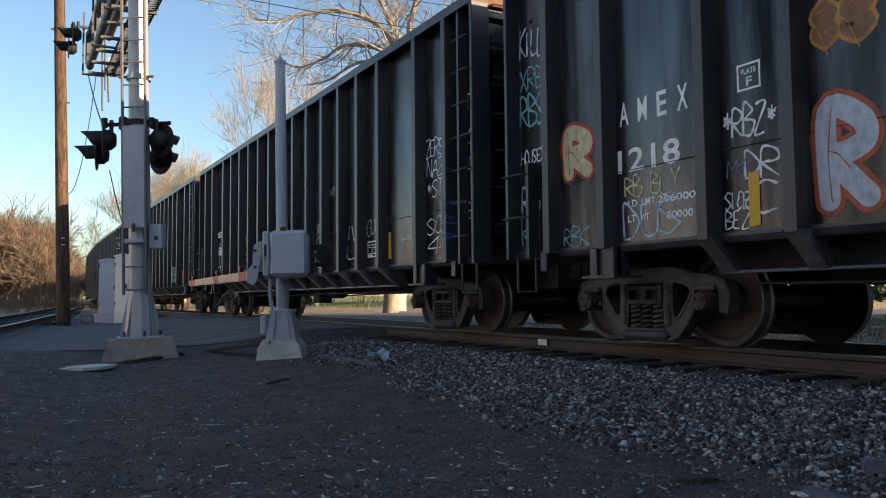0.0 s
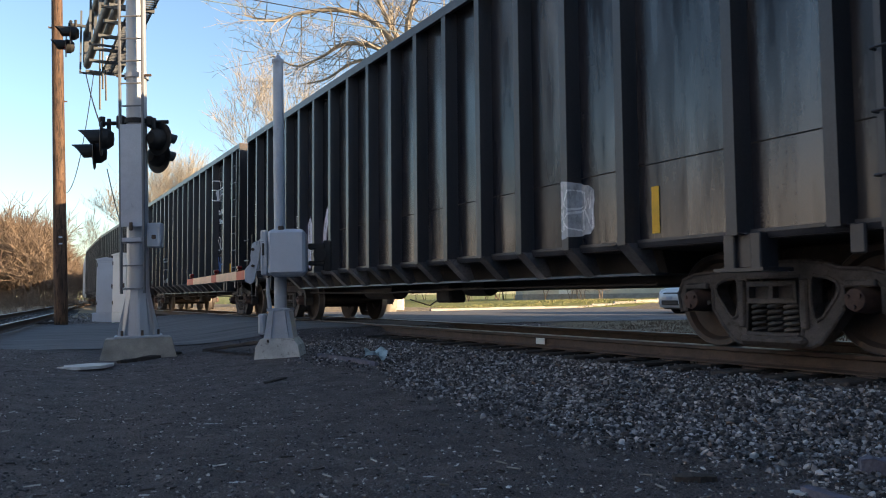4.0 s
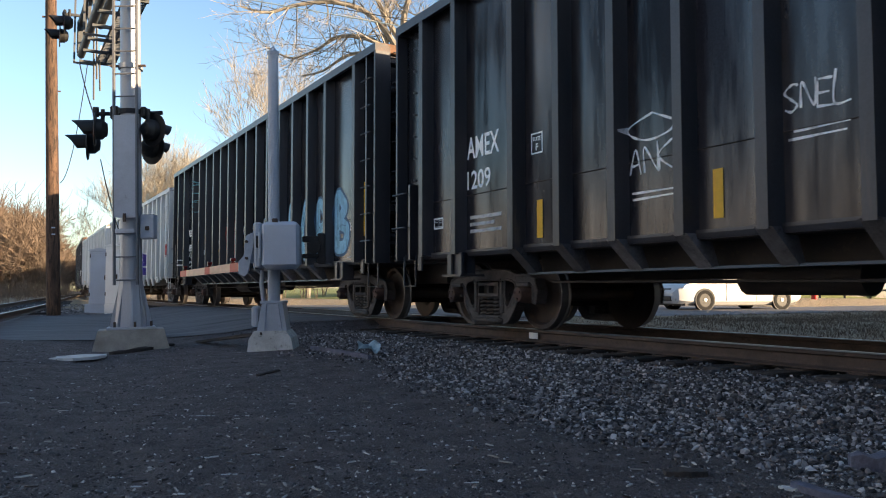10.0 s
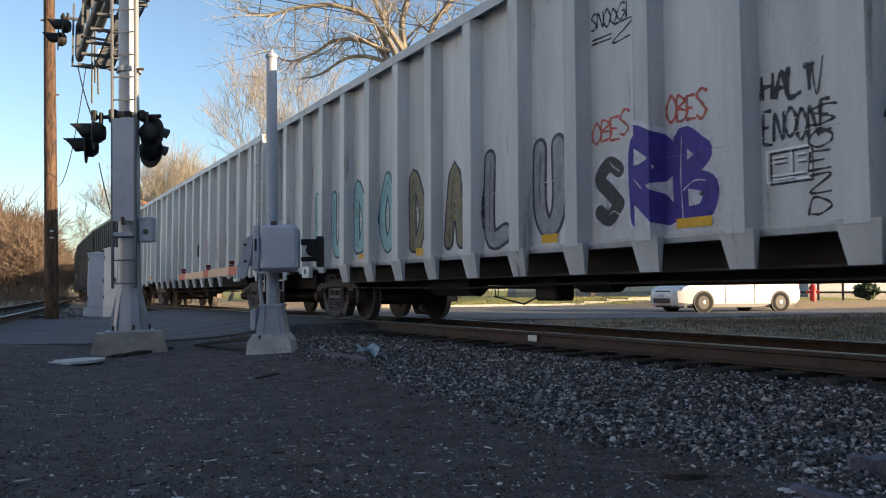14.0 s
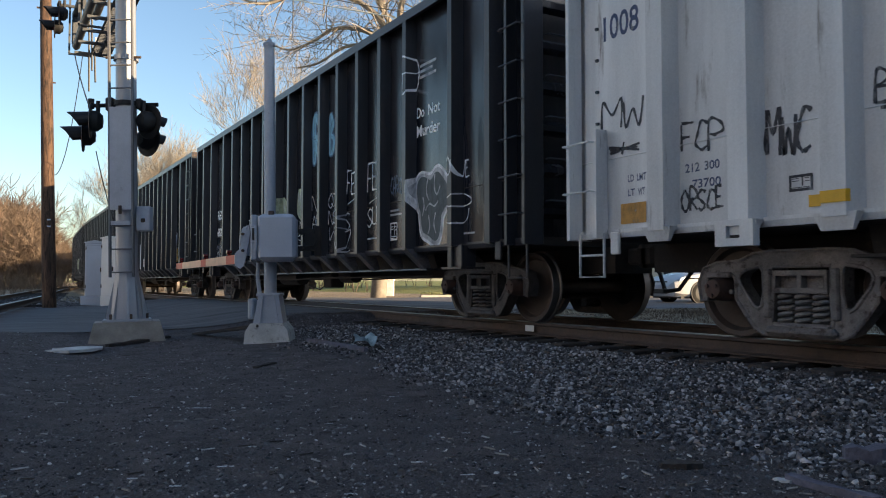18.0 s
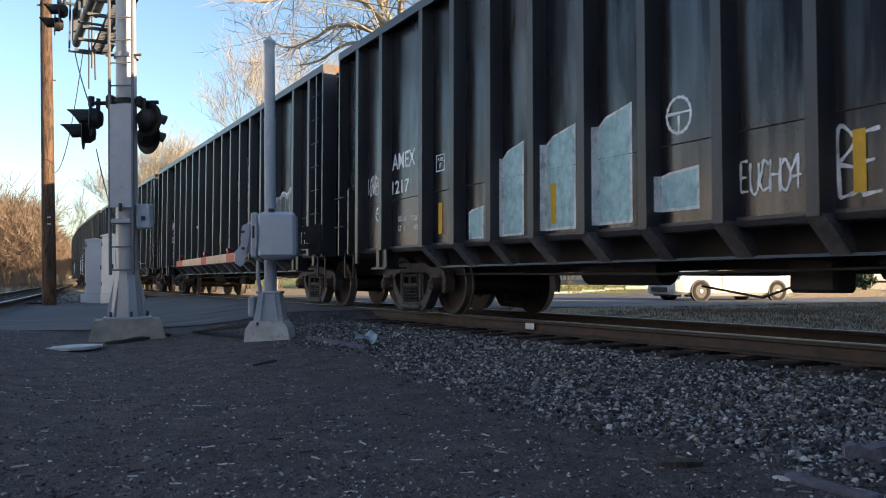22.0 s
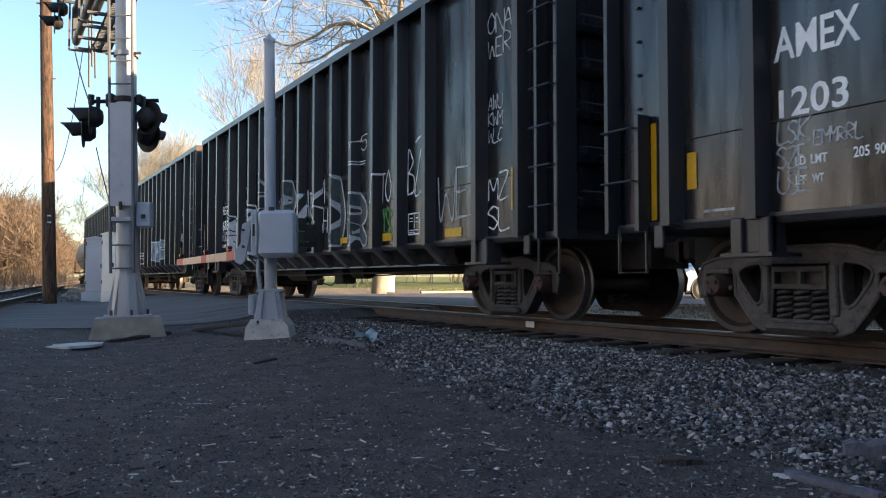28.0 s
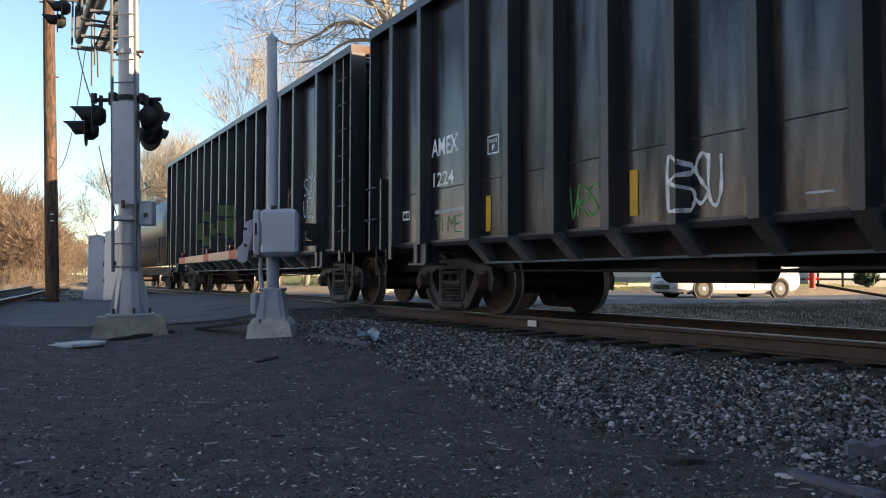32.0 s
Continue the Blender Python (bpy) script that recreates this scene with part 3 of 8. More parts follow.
# the pale cars ride on newer trucks, grey with road dust
ME.update({"dusty_side_frame": side_frame_shape().mesh("dusty_side_frame", DUSTY), "dusty_bolster_end": bolster_end_shape().mesh("dusty_bolster_end", DUSTY),
           "dusty_spring": spring_shape().mesh("dusty_spring", DUSTY, True)})
bol = Shape().box(-0.95, 0.95, -0.20, 0.20, 0.40, 0.62, 0.03)
bol.box(-0.30, 0.30, -0.30, 0.30, 0.62, 0.72, 0.03)
for s in (-1, 1):
    bol.box(-0.85, 0.85, s * 0.34 - 0.04, s * 0.34 + 0.04, 0.28, 0.42, 0.01)
    for w in (-1, 1):
        bol.box(0.7525 * w - 0.06, 0.7525 * w + 0.06, s * 0.34 - 0.03, s * 0.34 + 0.07, 0.28, 0.55, 0.02)
ME["bolster"] = bol.mesh("truck_bolster", UNDER)


def add_truck(car, u, half=HALF, coat=""):
    y = half - u
    truck = part("truck", ME["bolster"], None, car, "grimy three-piece freight truck", pose(0, y, 0))
    for s in (-1, 1):
        at = pose(0.985 * s, 0, 0) if s < 0 else pose(0.985 * s, 0, 0, 0, 0, 180)
        part("side_frame", ME[coat + "side_frame"], None, truck, at=at)
        for k in (-1, 1):
            part("bearing", ME["bearing"], None, truck, "rust-brown roller bearing cap",
                 pose(1.02 * s, AXLES * k, WHEEL_R, 0, 0, 0 if s < 0 else 180))
        for k in (-1, 0, 1):
            part("spring", ME[coat + "spring"], None, truck, at=pose(0.985 * s + 0.02 * s, 0.165 * k, 0))
        part("bolster_end", ME[coat + "bolster_end"], None, truck, at=at)
    for k in (-1, 1):
        part("wheelset", ME["wheelset"], None, truck, at=pose(0, AXLES * k, WHEEL_R))


SIDES = {}          # half length, places and widths of the ribs, by car


def rib_shape(top, skin, side, sill, low, w=0.062, base=0.10, flap=False):
    """Pressed side stake with its gusset under the sill, for the side that faces -x."""
    sh = Shape()
    d = side - skin
    for z0, z1 in ((sill, top - 0.10),):
        sec = [(-skin + 0.01, -base), (-side, -w), (-side, w), (-skin + 0.01, base)]
        sh.prism(sec, 2, z0 - 0.02, z1)
    if flap:
        # broad trapezoid foot that hangs below the sill
        o, q = -side + 0.005, 0.07 * (sill - low) / 0.3
        a, b = 0.175, 0.125
        sh.add([(o, -a, sill + 0.01), (o, a, sill + 0.01), (o + q, b, low), (o + q, -b, low), (o + 0.09, -a, sill + 0.01), (o + 0.09, a, sill + 0.01), (o + q + 0.03, b, low), (o + q + 0.03, -b, low)],
               [(0, 1, 2, 3), (4, 7, 6, 5), (0, 4, 5, 1), (3, 2, 6, 7), (0, 3, 7, 4), (1, 5, 6, 2)])
        return sh
    o, i, w = -side + 0.005, -side + 0.34, 0.085
    sh.add([(o, -w, sill), (o, w, sill), (i, w, low), (i, -w, low), (-skin + 0.15, -w * 0.8, sill), (-skin + 0.15, w * 0.8, sill), (i + 0.10, w * 0.8, low), (i + 0.10, -w * 0.8, low)],
           [(0, 1, 2, 3), (4, 7, 6, 5), (0, 4, 5, 1), (3, 2, 6, 7), (0, 3, 7, 4), (1, 5, 6, 2)], 1)
    return sh


def rung(shape, a, b, r=0.011):
    a, b = Vector(a), Vector(b)
    out = Vector((-0.07, 0, 0))
    shape.tube([a, a + out, b + out, b], r, 6)
    return shape


def gondola(name, body_mat, rib_mat, label, top=TOP, rib_u=RIB_U, broad=False, length=BODY):
    car = tagged(new(name), label, "gondola car", "cars of the freight train")
    sk, sd, half = SKIN, SIDE, length / 2
    w0, w1 = (0.10, 0.145) if broad else (0.055, 0.085)
    SIDES[car.name] = (half, list(rib_u), w0, w1)
    # side sheets, one between each pair of ribs, both sides
    edges = [0.03] + list(rib_u) + [length - 0.03]
    for s in (-1, 1):
        for a, b in zip(edges[:-1], edges[1:]):
            w = b - a
            sh = Shape().box(-0.012, 0.012, -w / 2, w / 2, SILL - 0.02, top - 0.04)
            panel = part("side_panel", sh, body_mat, car, at=pose(s * (sk - 0.012), half - (a + b) / 2, 0))
            if s < 0:
                sh = Shape().add([(-0.0125, -w / 2, 1.745), (-0.0125, w / 2, 1.745), (-0.0125, w / 2, 1.759), (-0.0125, -w / 2, 1.759), (-0.019, -w / 2, 1.752), (-0.019, w / 2, 1.752)],
                                 [(0, 1, 5, 4), (4, 5, 2, 3), (0, 4, 3), (1, 2, 5)])
                part("weld_seam", sh, UNDER if not broad else body_mat, panel)
        shared = ME.setdefault((name, "rib"), rib_shape(top, sk, sd, SILL, LOW, w0, w1, broad).mesh("rib", [rib_mat, rib_mat if broad else WORN]))
        short = ME.setdefault((name, "short_rib"), rib_shape(top, sk, sd, SILL, SILL - (0.12 if broad else 0.06), w0, w1, broad).mesh("short_rib", [rib_mat, rib_mat if broad else WORN]))
        for u in rib_u:
            me = shared if (3.5 if broad else 2.9) < u < length - (3.5 if broad else 2.9) else short
            part("rib", me, None, car, at=pose(0, half - u, 0, 0, 0, 0 if s < 0 else 180))
        sh = Shape()
        sh.prism([(-sd - 0.01, top), (-sk + 0.05, top), (-sk + 0.05, top - 0.03), (-sd + 0.02, top - 0.10), (-sd - 0.01, top - 0.13)], 1, -half, half)
        part("top_chord", sh, rib_mat, car, at=pose(0, 0, 0, 0, 0, 0 if s < 0 else 180))
        sh = Shape()
        sh.prism([(-sk - 0.035, SILL + 0.03), (-sk + 0.03, SILL + 0.03), (-sk + 0.03, SILL - 0.05), (-sk - 0.02, SILL - 0.05), (-sk - 0.035, SILL)], 1, -half, half)
        part("side_sill", sh, rib_mat, car, at=pose(0, 0, 0, 0, 0, 0 if s < 0 else 180))
        sh = Shape().prism([(-sd + 0.335, LOW + 0.025), (-sd + 0.52, LOW + 0.025), (-sd + 0.52, LOW), (-sd + 0.33, LOW)], 1, -half + 2.95, half - 2.95)
        part("lower_flange", sh, UNDER if broad else rib_mat, car, at=pose(0, 0, 0, 0, 0, 0 if s < 0 else 180))
    # floor, inner slope under the sill and centre sill
    sh = Shape().box(-1.42, 1.42, -half + 0.1, half - 0.1, SILL - 0.06, SILL + 0.04)
    sh.prism([(-1.12, SILL - 0.06), (1.12, SILL - 0.06), (1.05, LOW + 0.02), (-1.05, LOW + 0.02)], 1, -half + 3.0, half - 3.0)
    part("floor", sh, UNDER, car)
    part("centre_sill", Shape().box(-0.30, 0.30, -half - 0.05, half + 0.05, 0.62, SILL - 0.065), UNDER, car)
    # ends: sheet with horizontal stiffeners
    for k in (-1, 1):
        y = half * k
        sh = Shape().box(-1.42, 1.42, min(y - 0.10 * k, y - 0.12 * k), max(y - 0.10 * k, y - 0.12 * k), SILL, top - 0.02)
        wall = part("end_wall", sh, body_mat, car)
        for j in range(7):
            z = SILL + 0.25 + j * (top - SILL - 0.35) / 6.5
            sh = Shape().prism([(y - 0.10 * k, z), (y - 0.02 * k, z + 0.05), (y - 0.02 * k, z + 0.12), (y - 0.10 * k, z + 0.17)], 0, -1.35, 1.35)
            part("end_rib", sh, body_mat, wall)
            part("grab_iron", Shape().tube([(-1.30, y, z + 0.20), (-1.30, y + 0.06 * k, z + 0.20), (-0.92, y + 0.06 * k, z + 0.20), (-0.92, y, z + 0.20)], 0.011, 5), rib_mat, wall)
        sh = Shape().box(-sd, sd, min(y, y - 0.14 * k), max(y, y - 0.14 * k), top - 0.14, top + 0.01, 0.015)
        part("end_chord", sh, SUNLIT_BROWN if k < 0 else rib_mat, car, "end chord, with sunlight painted on the leading one")
        for s in (-1, 1):
            sh = Shape().box(min(s * sk, s * (sk - 0.10)), max(s * sk, s * (sk - 0.10)), min(y, y - 0.12 * k), max(y, y - 0.12 * k), SILL - 0.06, top - 0.02, 0.01)
            sh.box(min(s * sd, s * (sk - 0.02)), max(s * sd, s * (sk - 0.02)), min(y, y - 0.03 * k), max(y, y - 0.03 * k), SILL - 0.06, top - 0.02)
            part("corner_post", sh, rib_mat, car)
            # stirrup step
            y0, y1 = y - 0.10 * k, y - 0.47 * k
            sh = Shape().tube([(s * 1.5, y0, SILL), (s * 1.5, y0, 0.56), (s * 1.5, y1, 0.56), (s * 1.5, y1, SILL)], 0.016, 6)
            if broad:
                sh.tube([(s * 1.5, y0, 0.78), (s * 1.5, y1, 0.78)], 0.014, 6)
            part("step", sh, rib_mat, car)
            part("jack_plate", Shape().box(min(s * 1.54, s * 1.50), max(s * 1.54, s * 1.50), min(y - 0.60 * k, y - 0.72 * k), max(y - 0.60 * k, y - 0.72 * k), SILL - 0.22, SILL, 0.01), rib_mat, car)
        # coupler
        sh = Shape().box(-0.10, 0.10, min(y, y + 0.30 * k), max(y, y + 0.30 * k), 0.72, 0.92, 0.03)
        sh.box(-0.16, 0.16, min(y + 0.22 * k, y + 0.46 * k), max(y + 0.22 * k, y + 0.46 * k), 0.68, 0.96, 0.05)
        part("coupler", sh, UNDER, car)
        hose = Shape().tube([(0.35, y, 0.78), (0.36, y + 0.12 * k, 0.62), (0.30, y + 0.26 * k, 0.42), (0.20, y + 0.36 * k, 0.40)], 0.025, 6)
        part("air_hose", hose, CABLE, car)
    # full ladder at the leading corner of each side, low grab irons at the other
    for s in (-1, 1):
        r = pose(0, 0, 0, 0, 0, 0 if s < 0 else 180)
        lad = Shape()
        lad.box(-sd - 0.005, -sk, -half + 0.01, -half + 0.06, SILL - 0.05, top - 0.12)
        lad.box(-sd + 0.02, -sk, -half + 0.40, -half + 0.45, SILL - 0.05, top - 0.12)
        ladder = part("ladder", lad, rib_mat, car, at=r)
        for j in range(8):
            z = SILL + 0.30 + 0.44 * j
            if z < top - 0.15:
                part("rung", rung(Shape(), (-sd + 0.0, -half + 0.05, z), (-sd + 0.0, -half + 0.43, z)), rib_mat, ladder)
        rivet = ME.setdefault("rivet", Shape().box(-0.03, 0.0, -0.016, 0.016, -0.013, 0.013).mesh("rivet", BLACK_RIB))
        for j in range(11 if s < 0 else 0):
            z = SILL + 0.15 + 0.33 * j
            if z < top - 0.15:
                for y in (-half + 0.22, half - 0.32):
                    part("rivet", rivet, None, car, at=pose(-sk, y, z))
        post = Shape().box(-sd + 0.0, -sk, half - 0.05, half - 0.01, SILL - 0.05, top - 0.12)
        post.box(-sd + 0.0, -sk - 0.02, half - 0.47, half - 0.42, SILL - 0.05, SILL + 1.05)
        grab = part("grab_post", post, rib_mat, car, at=r)
        for z in (SILL + 0.42, SILL + 0.92):
            part("rung", rung(Shape(), (-sd, half - 0.44, z), (-sd, half - 0.03, z)), rib_mat, grab)
        for y0 in (-half + 1.98, half - 2.36) if broad else ():
            # jacking pad with a cored hole over the bolster
            x0, x1, z0, z1 = -sd - 0.02, -sd + 0.06, SILL - 0.20, SILL + 0.015
            pad = Shape().box(x0, x1, y0, y0 + 0.13, z0, z1).box(x0, x1, y0 + 0.27, y0 + 0.38, z0, z1)
            pad.box(x0, x1, y0 + 0.13, y0 + 0.27, z1 - 0.05, z1).box(x0, x1, y0 + 0.13, y0 + 0.27, z0, z1 - 0.15)
            pad = part("jack_pad", pad, rib_mat, car, at=r)
            # dark plate let in behind stands for the shade inside the hole
            part("hole", Shape().box(x1 - 0.03, x1 - 0.01, y0 + 0.13, y0 + 0.27, z1 - 0.15, z1 - 0.05), UNDER, pad)
        for y0 in () if broad else (-half + 1.48, half - 1.86):
            br = Shape().box(-sd + 0.05, -sk - 0.02, y0, y0 + 0.10, 0.70, SILL, 0.01)
            br.box(-sd + 0.05, -sk - 0.02, y0 + 0.26, y0 + 0.38, 0.70, SILL, 0.01)
            br.box(-sd + 0.09, -sk + 0.10, y0, y0 + 0.38, 0.71, SILL, 0.01)
            br.box(-sd + 0.0, -sk + 0.2, y0 - 0.06, y0 + 0.44, 0.68, 0.71)
            part("bolster_bracket", br, rib_mat, car, at=r)
    # brake gear under the middle
    gear = Shape().tube([(-0.75, 1.4, 0.62), (-0.75, 2.6, 0.62)], 0.17, 14)
    part("air_reservoir", gear, UNDER, car, smooth=True)
    gear = Shape().tube([(-0.7, -1.5, 0.64), (-0.7, -0.9, 0.64)], 0.14, 12)
    part("brake_cylinder", gear, UNDER, car)
    part("brake_valve", Shape().box(-0.85, -0.55, -0.55, -0.10, 0.40, 0.70, 0.03), UNDER, car)
    for x in (-0.5, -1.05, 0.6):
        part("brake_rod", Shape().tube([(x, -5.2, 0.60), (x, -1.0, 0.60), (x, 1.2, 0.57), (x, 5.2, 0.60)], 0.016, 5), UNDER, car)
    part("brake_chain", Shape().tube([(-0.8, -0.4, 0.55), (-0.8, 0.2, 0.35), (-0.8, 0.9, 0.45)], 0.012, 5), UNDER, car)
    inset = 2.37 if broad else TRUCK_U
    coat = "dusty_" if broad else ""
    add_truck(car, inset, half, coat)
    add_truck(car, length - inset, half, coat)
    return car


# distance run by the train: seconds, metres
RUN = [(0.0, 0.0), (0.5, 1.77), (1.0, 3.57), (1.5, 5.44), (1.7, 6.55), (2.0, 8.85), (2.5, 12.42), (3.0, 16.06), (5.5, 34.21), (8.0, 52.39),
       (10.0, 66.98), (12.0, 81.64), (13.0, 88.88), (14.5, 99.78), (16.5, 114.25), (18.0, 125.0), (20.0, 139.18), (22.0, 153.54),
       (23.0, 160.44), (25.0, 174.48), (28.0, 195.39), (30.0, 209.90), (31.0, 217.00), (32.0, 224.55)]


def run(t):
    """Smooth distance between the given times."""
    k = max(i for i in range(len(RUN) - 1) if RUN[i][0] <= t + 1e-9)
    def slope(i):
        a, b = RUN[max(0, i - 1)], RUN[min(len(RUN) - 1, i + 1)]
        return (b[1] - a[1]) / (b[0] - a[0])
    (t0, s0), (t1, s1) = RUN[k], RUN[k + 1]
    h = t1 - t0
    x = (t - t0) / h
    m0, m1 = slope(k) * h, slope(k + 1) * h
    return (2 * x ** 3 - 3 * x ** 2 + 1) * s0 + (x ** 3 - 2 * x ** 2 + x) * m0 + (3 * x ** 2 - 2 * x ** 3) * s1 + (x ** 3 - x ** 2) * m1


# trailing end of each car along the track when the clip starts
TAIL = [7.95, 25.40, 42.85, 60.30, 77.75, 95.20, 112.98, 131.58, 149.03, 166.48, 183.93, 201.38, 218.83, 236.28, 253.73]
CARS = []
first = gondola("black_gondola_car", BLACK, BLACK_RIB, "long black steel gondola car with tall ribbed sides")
for k in range(len(TAIL)):
    if k == 6:
        car = gondola("grey_gondola_car", GREY, GREY, "long grey steel gondola car with broad ribs", 4.14,
                      [0.80, 1.82, 2.90] + [2.90 + 1.055 * q for q in range(1, 11)] + [14.40, 15.35, 16.36], True, 17.0)
    elif k == 7:
        car = gondola("pale_gondola_car", GREY2, GREY2, "long pale grey steel gondola car with broad ribs", 4.14,
                      [1.28, 2.20, 3.04] + [3.04 + 1.07 * q for q in range(1, 11)] + [14.75, 15.75, 16.75, 17.2], True, 17.8)
    elif k == 5:
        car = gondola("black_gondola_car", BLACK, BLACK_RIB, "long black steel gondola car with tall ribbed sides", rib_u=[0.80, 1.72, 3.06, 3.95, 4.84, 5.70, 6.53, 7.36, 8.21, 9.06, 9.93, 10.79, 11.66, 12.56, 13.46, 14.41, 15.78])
    elif k == 0:
        car = first
    else:
        car = copy_thing(first, Matrix())
        SIDES[car.name] = SIDES[first.name]
    CARS.append(car)


def tank_car():
    car = tagged(new("tank_car"), "grimy black tank car with a domed end and railings", "tank car", "cars of the freight train")
    sh = Shape().lathe([(-7.9, 0.0), (-7.85, 0.5), (-7.7, 0.95), (-7.4, 1.3), (-7.0, 1.42), (7.0, 1.42), (7.4, 1.3), (7.7, 0.95), (7.85, 0.5), (7.9, 0.0)], 32, 1, (0, 0, 2.45))
    part("tank", sh, TANKM, car, smooth=True)
    part("centre_sill", Shape().box(-0.3, 0.3, -HALF, HALF, 0.62, 0.95), UNDER, car)
    for k in (-1, 1):
        part("end_platform", Shape().box(-1.5, 1.5, min(k * HALF, k * (HALF - 1.6)), max(k * HALF, k * (HALF - 1.6)), 0.95, 1.05, 0.01), UNDER, car)
        for s in (-1, 1):
            part("handrail", Shape().tube([(s * 1.45, k * (HALF - 0.1), 1.05), (s * 1.45, k * (HALF - 0.1), 2.0), (s * 1.45, k * (HALF - 1.5), 2.0), (s * 1.45, k * (HALF - 1.5), 1.05)], 0.02, 6), UNDER, car)
    part("side_rail", Shape().tube([(-1.55, -7, 1.75), (-1.55, 7, 1.75)], 0.02, 6), UNDER, car)
    part("dome", Shape().lathe([(3.8, 0.5), (4.05, 0.5), (4.1, 0.42), (4.12, 0.0)], 18, 2), TANKM, car, smooth=True)
    for s in (-1, 1):
        part("top_railing", Shape().tube([(s * 0.9, -1.2, 3.6), (s * 0.9, -1.2, 4.55), (s * 0.9, 1.2, 4.55), (s * 0.9, 1.2, 3.6)], 0.02, 6), UNDER, car)
        part("top_railing", Shape().tube([(-0.9, s * 1.2, 4.55), (0.9, s * 1.2, 4.55)], 0.02, 6), UNDER, car)
    add_truck(car, TRUCK_U)
    add_truck(car, BODY - TRUCK_U)
    return car


TANKM = mat("black_tank_paint", (0.05, 0.05, 0.055), 0.35, 0.0, 0.3, 1.5, 50, 0.05, streak=True, spec=0.5)
CARS.append(tank_car())
TAIL.append(TAIL[-1] + 17.45)


def motions():
    rows_t = [0.1 * i for i in range(16, 22)] + [0.5 * i for i in range(65)]
    rows_t = sorted(set(round(t, 2) for t in rows_t))
    for car, tail in zip(CARS, TAIL):
        rows = []
        for t in rows_t:
            x, y, w = main_track(tail - SIDES.get(car.name, (HALF,))[0] - run(t))
            rows.append((t, pose(x, y, RAIL_Z, 0, 0, -math.degrees(w))))
        walk(car, rows)
    spin_t = [round(0.08 * i, 3) for i in range(400)] + [32.0]
    for car in CARS:
        for truck in car.children:
            for ob in truck.children:
                if ob.name.startswith("wheelset"):
                    y = ob.location.y
                    # the train runs towards -y: the wheels turn about +x
                    walk(ob, [(t, pose(0, y, WHEEL_R) @ Matrix.Rotation(run(t) / WHEEL_R, 4, "X")) for t in spin_t])

# ---- crossing signals ----
def flasher(parent, at, name="flasher"):
    """A lamp that shines towards its own -x: round backboard, housing, visor."""
    sh = Shape().lathe([(-0.012, 0.0), (-0.012, 0.24), (0.0, 0.255), (0.012, 0.24), (0.012, 0.16)], 28, 0)
    board = part(name, sh, SIGNAL_BLACK, parent, "black round flasher backboard", at, True)
    sh = Shape().lathe([(0.012, 0.155), (0.10, 0.15), (0.17, 0.09), (0.18, 0.0)], 18, 0)
    sh.tube([(0.10, 0, 0.10), (0.10, 0, 0.30)], 0.03, 8)
    part("housing", sh, SIGNAL_BLACK, board, smooth=True)
    visor, faces = [], []
    for i, (a, ln) in enumerate([(math.radians(d), 0.32 - 0.17 * abs(d - 90) / 110) for d in range(-20, 201, 20)]):
        for r in (0.125, 0.135):
            visor.append((-0.012, r * math.cos(a), r * math.sin(a)))
            visor.append((-0.012 - ln, r * 0.97 * math.cos(a), r * 0.97 * math.sin(a) - 0.02))
    k = len(visor) // 4
    for i in range(k - 1):
        a, b = 4 * i, 4 * i + 4
        faces += [(a, a + 1, b + 1, b), (a + 2, b + 2, b + 3, a + 3), (a + 1, a + 3, b + 3, b + 1)]
    part("visor", Shape().add(visor, faces), SIGNAL_BLACK, board)
    lens = Shape().lathe([(-0.014, 0.15), (-0.03, 0.10), (-0.035, 0.0)], 18, 0)
    part("lens", lens, LENS_RED, board, "dark red unlit lens", smooth=True)
    return board


LENS_RED = mat("red_lens", (0.16, 0.012, 0.010), 0.15, 0.0, 0.1, 10, 60, 0.02)
MX, MY = 1.70, 12.38
mast = tagged(new("signal_mast"), "tall silver crossing signal mast with ladder, flashers and cantilever arm", "signal mast")
LEAN = Vector((0.495, 0.869, 0))
mast.matrix_basis = Matrix.Translation((MX + 0.04, MY - 0.02, 0)) @ Matrix.Rotation(radians(-1.3), 4, LEAN) @ Matrix.Rotation(radians(-28), 4, "Z")
MR = 0.155
sh = Shape().prism([(-0.52, 0.0), (0.52, 0.0), (0.44, 0.31), (-0.44, 0.31)], 1, -0.38, 0.38)
part("footing", sh, CONCRETE, mast, "weathered concrete footing", at=pose(0, 0, 0, 0, 0, 20))
part("base_plate", Shape().box(-0.33, 0.33, -0.31, 0.31, 0.31, 0.345, 0.008), ALU, mast, at=pose(0, 0, 0, 0, 0, 20))
part("flared_base", Shape().lathe([(0.345, 0.235), (0.42, 0.23), (0.92, 0.18), (1.02, MR + 0.012)], 10, 2), ALU, mast, "flared galvanised base")
part("pole", Shape().lathe([(0.34, MR + 0.01), (1.2, MR), (9.0, MR - 0.03), (9.0, 0.0)], 20, 2), ALU, mast, smooth=True)
for a in range(0, 360, 45):
    g = Shape().prism([(MR - 0.02, 0.345), (0.285, 0.345), (0.285, 0.40), (MR, 1.0)], 1, -0.012, 0.012)
    part("gusset", g, ALU, mast, at=pose(0, 0, 0, 0, 0, a + 22))
for k in range(6):
    a = 2 * math.pi * k / 6
    part("anchor_bolt", Shape().tube([(0.29 * math.cos(a), 0.29 * math.sin(a), 0.345), (0.29 * math.cos(a), 0.29 * math.sin(a), 0.42)], 0.018, 6), RAILM, mast)
lad = -MR - 0.055
LADDER = mat("dull_ladder_steel", (0.15, 0.155, 0.165), 0.6, 0.3, 0.15, 4, 60, 0.06)
